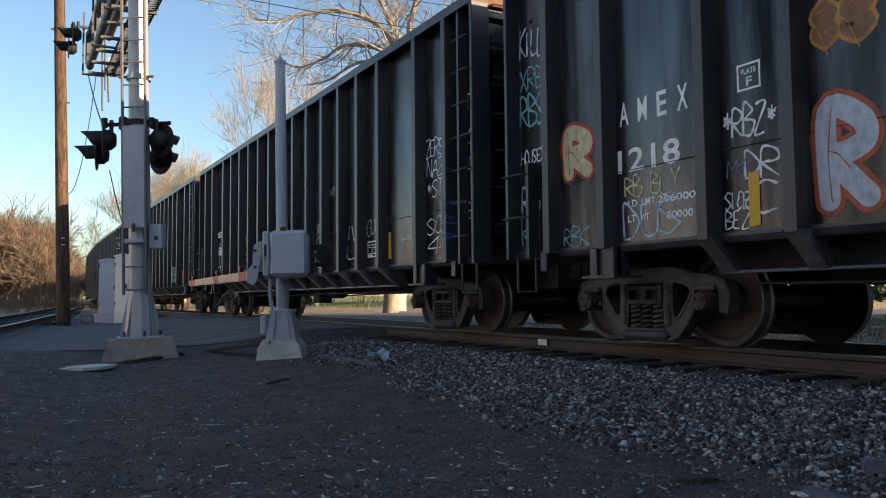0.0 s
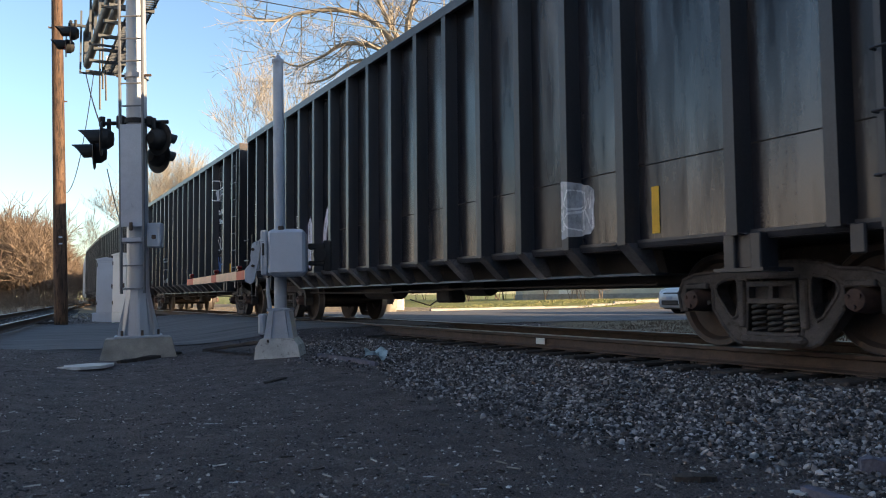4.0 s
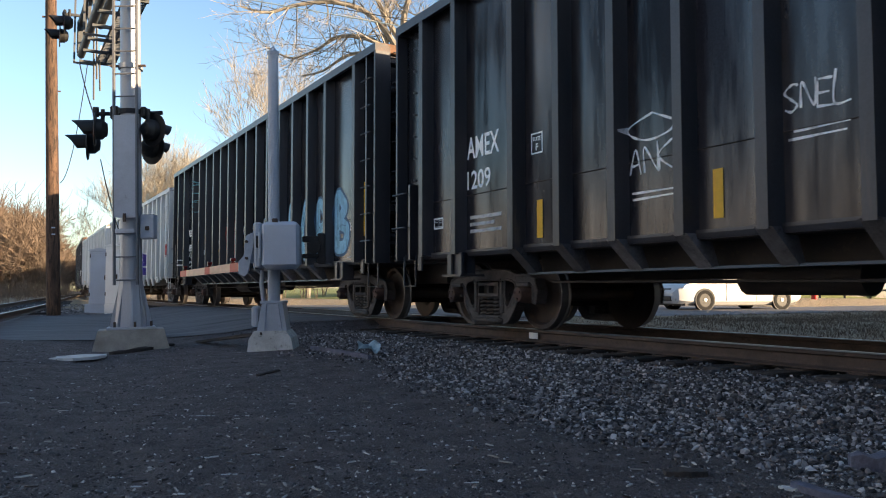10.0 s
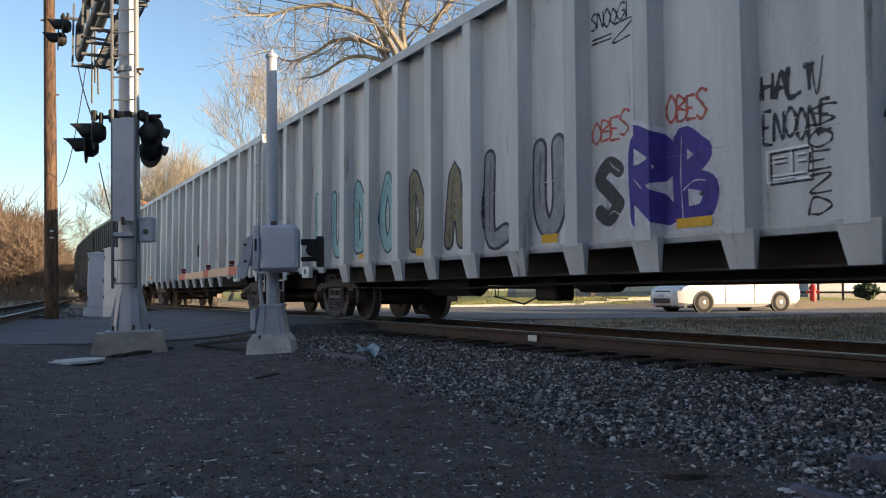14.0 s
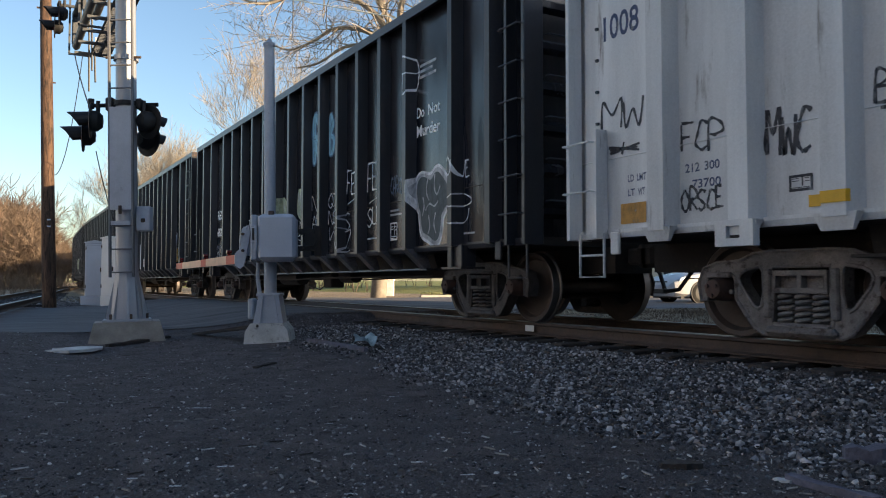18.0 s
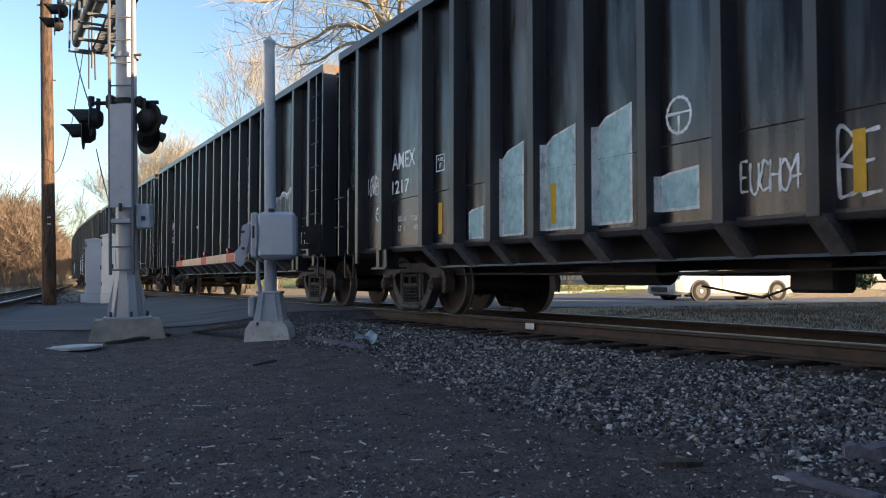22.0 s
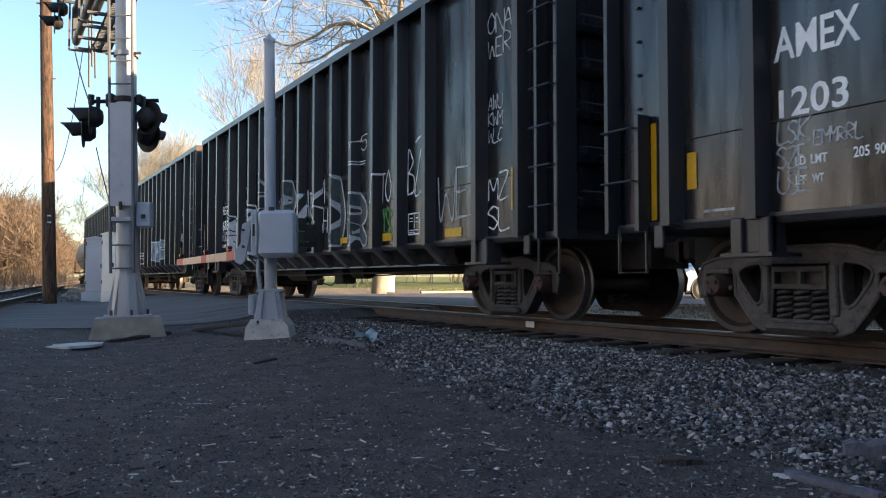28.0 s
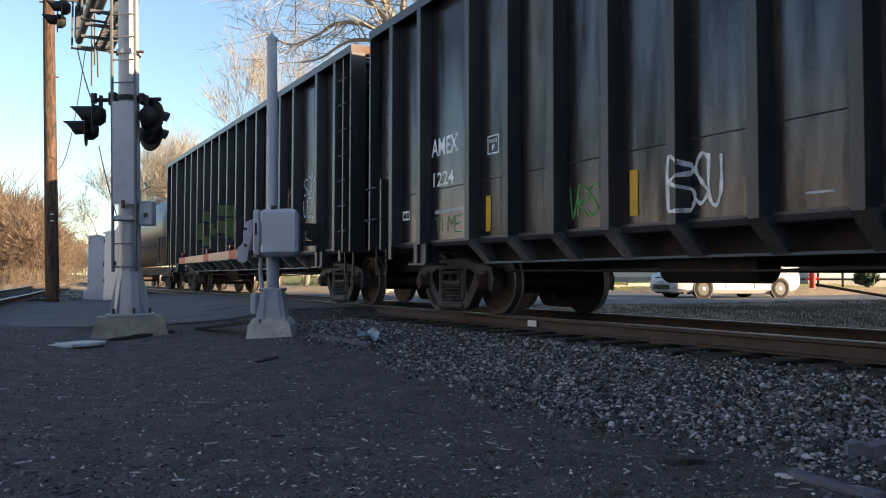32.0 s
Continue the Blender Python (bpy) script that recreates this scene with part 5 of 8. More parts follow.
def thicket(name, places, heights, seeds, material, label, depth=3, spread=0.5):
    """A wood too dense to count: many stems and twigs in one mesh."""
    forms = []
    for sd in seeds:
        rng = random.Random(sd)
        a = Shape()
        for j in range(2):
            grow(rng, a, a, Vector((rng.uniform(-0.08, 0.08), rng.uniform(-0.08, 0.08), 0)), Vector((rng.gauss(0, 0.18), rng.gauss(0, 0.18), 1)), 0.42, 0.007, 1, depth + 1, spread, 0.0, 3, 0.0032, 1)
        forms.append((np.array(a.v, dtype=np.float32), a.f))
    rng = random.Random(3)
    vs, fs, o = [], [], 0
    for (x, y, z), h in zip(places, heights):
        v, f = forms[rng.randrange(len(forms))]
        w = rng.uniform(0, 6.28)
        c, s = math.cos(w), math.sin(w)
        q = np.empty_like(v)
        q[:, 0] = (v[:, 0] * c - v[:, 1] * s) * h + x
        q[:, 1] = (v[:, 0] * s + v[:, 1] * c) * h + y
        q[:, 2] = v[:, 2] * h + z
        vs.append(q)
        fs += [tuple(i + o for i in p) for p in f]
        o += len(v)
    me = bpy.data.meshes.new(name)
    me.from_pydata(np.concatenate(vs).tolist(), [], fs)
    me.materials.append(material)
    return tagged(new(name, me), label, "trees", kind="stuff")


rng = random.Random(8)
pl, hs = [], []
for i in range(190):
    dep = rng.uniform(95, 150)
    px = rng.uniform(-0.66, -0.475 - 0.0003 * (dep - 95))
    p = spot(px, 0, dep)
    pl.append((p.x, p.y, ground_z(p.x, p.y)))
    hs.append(1.2 * rng.uniform(8.0, 12.0) * (0.75 + dep / 300) * (1 - 0.72 * smooth01(-0.545, -0.455, px)))
thicket("russet_thicket", pl, hs, (1, 2, 3, 4, 5), BRUSH, "dense russet leafless brush and saplings in evening sun")
pl, hs = [], []
for i in range(110):
    dep = rng.uniform(150, 260)
    px = rng.uniform(-0.60, -0.36)
    p = spot(px, 0, dep)
    pl.append((p.x, p.y, ground_z(p.x, p.y)))
    hs.append(rng.uniform(7, 12))
thicket("far_tree_line", pl, hs, (6, 7, 8, 9), BRUSH, "far russet tree line beyond the tracks", 3, 0.5)
pl, hs = [], []
for i in range(120):
    dep = rng.uniform(52, 90)
    px = rng.uniform(-0.25, 0.75)
    p = spot(px, 0, dep)
    pl.append((p.x, p.y, ground_z(p.x, p.y)))
    hs.append(rng.uniform(3.0, 6.5))
thicket("brown_thicket", pl, hs, (10, 12, 13), TWIG, "brown leafless undergrowth beyond the street", 3, 0.6)
pl, hs = [], []
for i in range(150):
    px, dep = rng.uniform(-0.68, -0.47), rng.uniform(45, 66)
    p = spot(px, 0, dep)
    pl.append((p.x, p.y, ground_z(p.x, p.y)))
    hs.append(rng.uniform(0.9, 2.2))
thicket("trackside_brambles", pl, hs, (14, 15, 16), TWIG, "low tangled brown brambles beside the siding", 2, 0.75)

# grass tufts on the verges
GRASS = island("dry_grass", [(0.0, (0.10, 0.066, 0.042)), (0.5, (0.21, 0.148, 0.098)), (1.0, (0.34, 0.25, 0.175))], 0.9)
GREENGRASS = island("green_grass", [(0.0, (0.14, 0.16, 0.05)), (0.6, (0.28, 0.29, 0.10)), (1.0, (0.45, 0.39, 0.20))], 0.9)


def grass(name, places, h, material, label, seed):
    rng = np.random.default_rng(seed)
    vs, fs = [], []
    o = 0
    for x, y, z in places:
        for b in range(7):
            a = rng.uniform(0, 6.28)
            hh = h * rng.uniform(0.5, 1.25)
            dx, dy = rng.normal(0, 0.07, 2)
            lx, ly = rng.normal(0, 0.45, 2) * hh
            w = 0.006
            bx, by = x + dx, y + dy
            vs += [(bx - w * math.cos(a), by - w * math.sin(a), z - 0.02), (bx + w * math.cos(a), by + w * math.sin(a), z - 0.02),
                   (bx + lx * 0.5 + w * 0.7 * math.cos(a), by + ly * 0.5 + w * 0.7 * math.sin(a), z + hh * 0.6), (bx + lx, by + ly, z + hh)]
            fs += [(o, o + 1, o + 2), (o, o + 2, o + 3)]
            o += 4
    me = bpy.data.meshes.new(name)
    me.from_pydata(vs, [], fs)
    me.materials.append(material)
    return tagged(new(name, me), label, "grass", kind="stuff")


pl = []
while len(pl) < 6500:
    x, y = rng.uniform(9.6, 22), rng.uniform(1.0, 13.2)
    if rng.random() < 0.35 + 0.65 * smooth01(10, 13, x):
        pl.append((x, y, ground_z(x, y)))
grass("dry_verge_grass", pl, 0.05, GRASS, "dry straw-coloured verge grass beyond the rails", 1)
pl = []
while len(pl) < 1500:
    x, y = rng.uniform(21, 40), rng.uniform(29.5, 40)
    pl.append((x, y, ground_z(x, y)))
grass("green_lawn", pl, 0.14, GREENGRASS, "patchy green lawn beyond the street", 2)

# ---- beyond the tracks ----
kerb = Shape()
for k in range(14):
    x = 15.5 + 1.55 * k
    y = ROAD_FAR + 0.1 * (x - 4) + 0.9
    kerb.box(x, x + 1.53, y, y + 0.16, ground_z(x, y) - 0.1, ground_z(x, y) + 0.14, 0.02)
thing("kerb", kerb, CONCRETE, label="pale concrete kerb along the street", category="kerb", kind="structure")


def hydrant(at):
    red = mat("hydrant_red", (0.55, 0.035, 0.03), 0.4, 0.0, 0.12, 8, 60, 0.03)
    ob = tagged(new("fire_hydrant"), "bright red cast iron fire hydrant on the verge", "fire hydrant")
    ob.matrix_basis = pose(*at)
    part("barrel", Shape().lathe([(0.0, 0.16), (0.04, 0.16), (0.05, 0.11), (0.48, 0.11), (0.49, 0.15), (0.53, 0.15), (0.54, 0.12)], 18, 2), red, ob, smooth=True)
    part("bonnet", Shape().lathe([(0.54, 0.13), (0.60, 0.125), (0.68, 0.07), (0.70, 0.03), (0.76, 0.03), (0.76, 0.0)], 18, 2), red, ob, smooth=True)
    for a in (-40, 50, 140):
        part("outlet", Shape().lathe([(0.08, 0.05), (0.17, 0.05), (0.17, 0.065), (0.22, 0.065), (0.22, 0.0)], 12, 0, (0, 0, 0.40)), red, ob, at=pose(0, 0, 0, 0, 0, a), smooth=True)


p = spot(0.463, 0, 29.5)
hydrant((p.x, p.y, 0.47))
mound = Shape()
for i in range(9):
    for j in range(9):
        mound.v.append((p.x - 4 + i + 0.0, p.y - 1.2 + j, 0.0))
mound.v = [(x, y, ground_z(x, y) - 0.05 + 0.30 * smooth01(-4.4, -1.5, x - p.x) * smooth01(-1.3, -0.2, y - p.y)) for x, y, z in mound.v]
mound.f = [(i * 9 + j, (i + 1) * 9 + j, (i + 1) * 9 + j + 1, i * 9 + j + 1) for i in range(8) for j in range(8)]
mound.m = [0] * len(mound.f)
thing("verge", mound, GROUND, label="raised grass verge behind the pavement", category="ground", kind="structure")


def house(at, w, d, h, wall, roofm, label, n_win=3):
    ob = tagged(new("house"), label, "house")
    ob.matrix_basis = at
    sh = Shape().box(-w / 2, w / 2, -d / 2, d / 2, 0, h)
    part("wall", sh, wall, ob)
    part("roof", Shape().prism([(-d / 2 - 0.5, h), (d / 2 + 0.5, h), (0, h + d * 0.36)], 0, -w / 2 - 0.4, w / 2 + 0.4), roofm, ob)
    part("plinth", Shape().box(-w / 2 - 0.06, w / 2 + 0.06, -d / 2 - 0.06, d / 2 + 0.06, -0.3, 0.45), CONCRETE, ob)
    for k in range(n_win):
        x = -w / 2 + w * (k + 0.5) / n_win
        for f in (-1, 1):
            win = part("window", Shape().box(x - 0.5, x + 0.5, f * d / 2 - 0.03, f * d / 2 + 0.03, 1.0, 2.3, 0.01), PANE, ob)
            part("frame", Shape().box(x - 0.6, x + 0.6, f * (d / 2 + 0.035) - 0.03, f * (d / 2 + 0.035) + 0.03, 0.9, 1.0).box(x - 0.6, x + 0.6, f * (d / 2 + 0.035) - 0.03, f * (d / 2 + 0.035) + 0.03, 2.3, 2.4), WHITE, win)
    part("door", Shape().box(w * 0.5 / n_win + -w / 2 + 1.0, w * 0.5 / n_win - w / 2 + 1.95, -d / 2 - 0.04, -d / 2 + 0.02, 0.1, 2.1, 0.01), CABINET_W, ob)
    return ob


PANE = mat("dark_pane", (0.03, 0.035, 0.04), 0.12, 0.0, 0.1, 3, 30, 0.01)
SIDING = mat("cream_siding", (0.62, 0.56, 0.45), 0.7, 0.0, 0.08, 2, 50, 0.1)
SIDING2 = mat("grey_siding", (0.42, 0.43, 0.44), 0.7, 0.0, 0.08, 2, 50, 0.1)
SHINGLE = mat("brown_shingles", (0.12, 0.10, 0.09), 0.9, 0.0, 0.3, 4, 40, 0.4)
p = spot(0.19, 0, 66)
house(pose(p.x, p.y, ground_z(p.x, p.y), 0, 0, -30), 14, 8, 3.2, SIDING, SHINGLE, "low cream-sided house beyond the street", 4)
p = spot(0.52, 0, 58)
house(pose(p.x, p.y, ground_z(p.x, p.y), 0, 0, -25), 12, 8, 3.2, SIDING2, SHINGLE, "low grey-sided house beyond the verge", 4)
# unseen house, added beside the line to keep the verge in shade
house(pose(29.5, -3.6, 0.1, 0, 0, -30), 19, 8, 3.4, SIDING, SHINGLE, "unseen cream-sided house added to shade the verge", 4)

# unseen house, added to stop low sun from passing under the cars
house(pose(31.9, -23.5, 0.3, 0, 0, 40), 25, 8, 8.4, SIDING2, SHINGLE, "unseen two-storey house added to block the low sun", 4)

# unseen blocks behind and beside the viewer, added to bounce sun and block sky
BOUNCE_WALL = mat("pale_bounce_wall", (0.50, 0.53, 0.59), 0.7, 0.0, 0.25, 1.5, 40, 0.1, streak=True)
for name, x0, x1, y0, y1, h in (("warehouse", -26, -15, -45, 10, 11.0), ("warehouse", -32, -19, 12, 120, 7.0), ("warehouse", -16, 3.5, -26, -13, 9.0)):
    ob = tagged(new(name), "unseen pale grey block added to bounce sunlight and block sky", "warehouse")
    part("wall", Shape().box(x0, x1, y0, y1, 0, h), BOUNCE_WALL, ob)
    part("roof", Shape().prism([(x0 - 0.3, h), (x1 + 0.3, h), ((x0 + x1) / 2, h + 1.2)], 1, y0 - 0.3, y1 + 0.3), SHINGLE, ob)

fence = tagged(new("rail_fence"), "dark post-and-rail fence behind the verge", "fence")
FENCEM = mat("dark_fence", (0.05, 0.045, 0.04), 0.8)
p0, p1 = spot(0.44, 0, 40), spot(0.60, 0, 37)
fd = (p1 - p0)
fl = math.hypot(fd.x, fd.y)
fence.matrix_basis = Matrix.Translation((p0.x, p0.y, 0.45)) @ Matrix.Rotation(math.atan2(fd.y, fd.x), 4, "Z")
for k in range(6):
    part("post", Shape().box(k * fl / 5 - 0.05, k * fl / 5 + 0.05, -0.05, 0.05, -0.3, 1.15, 0.01), FENCEM, fence)
for z in (0.35, 0.95):
    part("fence_rail", Shape().box(0, fl, -0.025, 0.025, z, z + 0.09, 0.01), FENCEM, fence)


def leafy_bush(at, w, h, seed):
    rng = np.random.default_rng(seed)
    ob = tagged(new("shrub"), "small dark green rounded shrub", "shrub")
    ob.matrix_basis = pose(*at)
    st = Shape()
    for k in range(7):
        a = 6.28 * k / 7
        st.tube([(0, 0, 0), (0.5 * w * 0.5 * math.cos(a), 0.5 * w * 0.5 * math.sin(a), h * 0.7)], [0.03, 0.01], 5)
    part("stems", st, BARK, ob)
    vs, fs = [], []
    for k in range(900):
        q = rng.normal(0, 1, 3)
        q /= np.linalg.norm(q)
        q = q * rng.uniform(0.6, 1.0) * np.array([w / 2, w / 2, h / 2]) * (0.9 + 0.25 * noise.noise((q[0] * 2, q[1] * 2, q[2] * 2))) + np.array([0, 0, h * 0.52])
        u, v = rng.normal(0, 0.05, 3), rng.normal(0, 0.05, 3)
        o = len(vs)
        vs += [tuple(q - u), tuple(q + v), tuple(q + u), tuple(q - v)]
        fs.append((o, o + 1, o + 2, o + 3))
    me = bpy.data.meshes.new("foliage")
    me.from_pydata(vs, [], fs)
    me.materials.append(LEAF)
    part("foliage", me, None, ob)


LEAF = island("shrub_leaves", [(0.0, (0.03, 0.05, 0.02)), (1.0, (0.07, 0.11, 0.04))], 0.7)
p = spot(0.53, 0, 36)
leafy_bush((p.x, p.y, 0.5), 1.15, 0.8, 4)
p = spot(-0.068, 0, 38)
UTILW = mat("white_utility_paint", (0.75, 0.73, 0.68), 0.5)
ub = tagged(new("utility_pedestal"), "small white utility pedestal on the far verge", "utility box")
ub.matrix_basis = pose(p.x, p.y, ground_z(p.x, p.y), 0, 0, -30)
part("body", Shape().box(-0.24, 0.24, -0.2, 0.2, 0.0, 0.72, 0.02), UTILW, ub)
part("cap", Shape().box(-0.27, 0.27, -0.23, 0.23, 0.72, 0.84, 0.03), UTILW, ub)


# ---- parked hatchback ----
def hatchback(at):
    paint = mat("white_car_paint", (0.66, 0.66, 0.65), 0.25, 0.0, 0.03, 3, 60, 0.01, spec=0.6)
    glass = mat("tinted_glass", (0.02, 0.025, 0.028), 0.06, 0.0, 0.05, 3, 60, 0.0, spec=0.8)
    rubber = mat("tyre_rubber", (0.010, 0.010, 0.010), 0.9)
    alloy = mat("silver_wheel", (0.55, 0.55, 0.56), 0.35, 0.7, 0.08)
    dark = mat("black_trim", (0.015, 0.015, 0.016), 0.5)
    ob = tagged(new("hatchback_car"), "white compact hatchback parked on the far street", "car")
    ob.matrix_basis = at
    # stations along the length (x, nose at -): under edge, belt, roof, half widths at sill, belt and roof
    st = [(-2.22, 0.34, 0.55, 0.58, 0.55, 0.52, 0.40), (-2.14, 0.22, 0.68, 0.72, 0.74, 0.70, 0.55), (-1.90, 0.19, 0.78, 0.84, 0.84, 0.80, 0.66), (-1.45, 0.18, 0.86, 0.93, 0.865, 0.85, 0.72),
          (-1.05, 0.18, 0.91, 0.99, 0.87, 0.865, 0.74), (-0.55, 0.18, 0.94, 1.24, 0.87, 0.87, 0.66), (-0.05, 0.18, 0.96, 1.43, 0.87, 0.87, 0.60), (0.40, 0.18, 0.98, 1.49, 0.87, 0.87, 0.58),
          (0.95, 0.18, 1.00, 1.47, 0.87, 0.87, 0.57), (1.45, 0.19, 1.03, 1.38, 0.865, 0.86, 0.56), (1.85, 0.22, 1.05, 1.24, 0.85, 0.83, 0.56), (2.10, 0.28, 1.02, 1.10, 0.80, 0.77, 0.56), (2.22, 0.40, 0.80, 0.92, 0.70, 0.66, 0.50)]
    vs, fs, ms = [], [], []
    for x, zu, zb, zr, ws, wb, wr in st:
        zm = zu + 0.45 * (zb - zu)
        half = [(0.0, zu), (ws * 0.86, zu), (ws, zu + 0.10), (ws + 0.01, zm), (wb, zb), (wr + 0.02, zr - 0.05), (wr * 0.7, zr), (0.0, zr + 0.01)]
        ring = [(-y, z) for y, z in half] + [(y, z) for y, z in half[-2:0:-1]]
        vs += [(x, y, z) for y, z in ring]
    n = 14
    for i in range(len(st) - 1):
        for k in range(n):
            fs.append((i * n + k, i * n + (k + 1) % n, (i + 1) * n + (k + 1) % n, (i + 1) * n + k))
            side = k in (4, 9)
            screen = k in (5, 6, 7, 8) and (4 <= i <= 5 or i >= 9 and i <= 10)
            ms.append(1 if (side and 4 <= i <= 9) or screen else 0)
    sh = Shape()
    sh.v, sh.f, sh.m = vs, fs, ms
    sh.f += [tuple(range(n)), tuple((len(st) - 1) * n + k for k in range(n))]
    sh.m += [0, 0]
    part("body", sh, [paint, glass], ob, smooth=True)
    for i, x in enumerate((-1.35, 1.35)):
        for s in (-1, 1):
            part("wheel_arch", Shape().lathe([(-0.02 * s, 0.345), (0.012 * s, 0.338), (0.012 * s, 0.0)], 28, 1, (x, s * 0.868, 0.33)), dark, ob)
            wh = part("wheel", Shape().lathe([(-0.09, 0.20), (-0.09, 0.29), (-0.06, 0.318), (0.06, 0.318), (0.09, 0.29), (0.09, 0.20)], 32, 1), rubber, ob, "black tyre on a silver wheel", pose(x, s * 0.80, 0.318), True)
            part("rim", Shape().lathe([(s * 0.085, 0.21), (s * 0.07, 0.20), (s * 0.03, 0.19), (s * 0.03, 0.0)], 28, 1), alloy, wh, smooth=True)
            # black blocks on the rim paint the shade in the gaps between spokes
            for j in range(5):
                a = 2 * math.pi * j / 5
                q = Shape().add([(0.09 * math.cos(a + w), s * 0.08, 0.10 * math.sin(a + w)) for w in (-0.3, 0.3)] + [(0.17 * math.cos(a + w), s * 0.075, 0.17 * math.sin(a + w)) for w in (0.26, -0.26)], [(0, 1, 2, 3)])
                q.v += [(x2, y2 - s * 0.03, z2) for x2, y2, z2 in q.v]
                q.f += [(7, 6, 5, 4), (0, 4, 5, 1), (1, 5, 6, 2), (2, 6, 7, 3), (3, 7, 4, 0)]
                q.m = [0] * 6
                part("wheel_slot", q, dark, wh)
            part("hub", Shape().lathe([(s * 0.03, 0.06), (s * 0.088, 0.055), (s * 0.095, 0.0)], 14, 1), alloy, wh, smooth=True)
    for s in (-1, 1):
        part("headlight", Shape().prism([(-2.06, 0.66), (-1.62, 0.80), (-1.66, 0.86), (-2.0, 0.76)], 1, s * 0.80 - 0.04, s * 0.80 + 0.025), CABINET_W, ob, "clear headlight")
        part("fog_light", Shape().lathe([(-0.03, 0.0), (-0.03, 0.07), (0.05, 0.08)], 14, 0, (-2.15, s * 0.58, 0.38)), dark, ob)
        part("mirror", Shape().box(-0.72, -0.58, s * 0.98 - 0.09, s * 0.98 + 0.09, 0.98, 1.12, 0.03), paint, ob)
        part("tail_light", Shape().box(2.05, 2.18, s * 0.72 - 0.05, s * 0.72 + 0.05, 0.80, 1.05, 0.02), LENS_RED, ob)
        part("pillar", Shape().tube([(0.05, s * 0.878, 0.96), (0.10, s * 0.66, 1.40)], 0.03, 6), dark, ob)
        for x in (-0.608, 0.424):
            part("door_seam", Shape().box(x - 0.004, x + 0.004, min(s * 0.872, s * 0.886), max(s * 0.872, s * 0.886), 0.30, 0.94), dark, ob)
        part("door_handle", Shape().box(0.22, 0.38, s * 0.885 - 0.01, s * 0.885 + 0.015, 0.80, 0.83, 0.005), paint, ob)
    part("grille", Shape().box(-2.235, -2.15, -0.45, 0.45, 0.30, 0.44, 0.02), dark, ob)
    part("upper_grille", Shape().box(-2.20, -2.12, -0.38, 0.38, 0.63, 0.67, 0.01), dark, ob)
    part("number_plate", Shape().box(-2.245, -2.235, -0.15, 0.15, 0.46, 0.56, 0.004), CABINET, ob)
    part("underbody", Shape().box(-1.95, 1.95, -0.75, 0.75, 0.16, 0.30), dark, ob)


hatchback(pose(19.65, 17.05, 0.252, 0, 0, -12.7))

# ---- loose stone ----
def stones(name, places, sizes, material, label, seed, flat=0.7):
    """Broken stone: many small angular pieces in one mesh."""
    rng = np.random.default_rng(seed)
    t = (1 + 5 ** 0.5) / 2
    ico = np.array([(-1, t, 0), (1, t, 0), (-1, -t, 0), (1, -t, 0), (0, -1, t), (0, 1, t), (0, -1, -t), (0, 1, -t), (t, 0, -1), (t, 0, 1), (-t, 0, -1), (-t, 0, 1)], dtype=np.float64)
    ico /= np.linalg.norm(ico[0])
    tri = np.array([(0, 11, 5), (0, 5, 1), (0, 1, 7), (0, 7, 10), (0, 10, 11), (1, 5, 9), (5, 11, 4), (11, 10, 2), (10, 7, 6), (7, 1, 8),
                    (3, 9, 4), (3, 4, 2), (3, 2, 6), (3, 6, 8), (3, 8, 9), (4, 9, 5), (2, 4, 11), (6, 2, 10), (8, 6, 7), (9, 8, 1)])
    n = len(places)
    P = np.array(places)
    S = np.array(sizes)
    jit = rng.uniform(0.5, 1.2, (n, 12, 1))
    V = ico[None] * jit
    ax = rng.uniform(0.55, 1.4, (n, 1, 3))
    V = V * ax
    ang = rng.uniform(0, 2 * np.pi, n)
    tilt = rng.normal(0, 0.5, n)
    c, s = np.cos(ang)[:, None], np.sin(ang)[:, None]
    ct, st = np.cos(tilt)[:, None], np.sin(tilt)[:, None]
    x, y, z = V[..., 0], V[..., 1], V[..., 2] * flat
    y, z = y * ct - z * st, y * st + z * ct
    x, y = x * c - y * s, x * s + y * c
    V = np.stack([x, y, z], -1) * S[:, None, None] * 0.5 + P[:, None, :]
    F = tri[None] + (np.arange(n) * 12)[:, None, None]
    me = bpy.data.meshes.new(name)
    nv, nf = n * 12, n * 20
    me.vertices.add(nv)
    me.vertices.foreach_set("co", V.reshape(-1).astype(np.float32))
    me.loops.add(nf * 3)
    me.loops.foreach_set("vertex_index", F.reshape(-1).astype(np.int32))
    me.polygons.add(nf)
    me.polygons.foreach_set("loop_start", np.arange(0, nf * 3, 3, dtype=np.int32))
    me.polygons.foreach_set("loop_total", np.full(nf, 3, dtype=np.int32))
    me.materials.append(material)
    me.update(calc_edges=True)
    me.validate()
    me.shade_flat()
    return tagged(new(name, me), label, "stones", kind="stuff")


BALLAST = island("ballast_stone", [(0.0, (0.028, 0.026, 0.027)), (0.45, (0.125, 0.115, 0.118)), (0.78, (0.32, 0.30, 0.30)), (0.96, (0.74, 0.71, 0.70)), (1.0, (0.26, 0.16, 0.11))], 0.85, 0.3, 60)
CHIPS = island("cinder_chips", [(0.0, (0.035, 0.034, 0.035)), (0.5, (0.125, 0.122, 0.122)), (0.84, (0.27, 0.26, 0.255)), (0.95, (0.66, 0.64, 0.61)), (1.0, (0.90, 0.88, 0.85))], 0.85, 0.2, 80)
rng = random.Random(77)
pl, sz = [], []
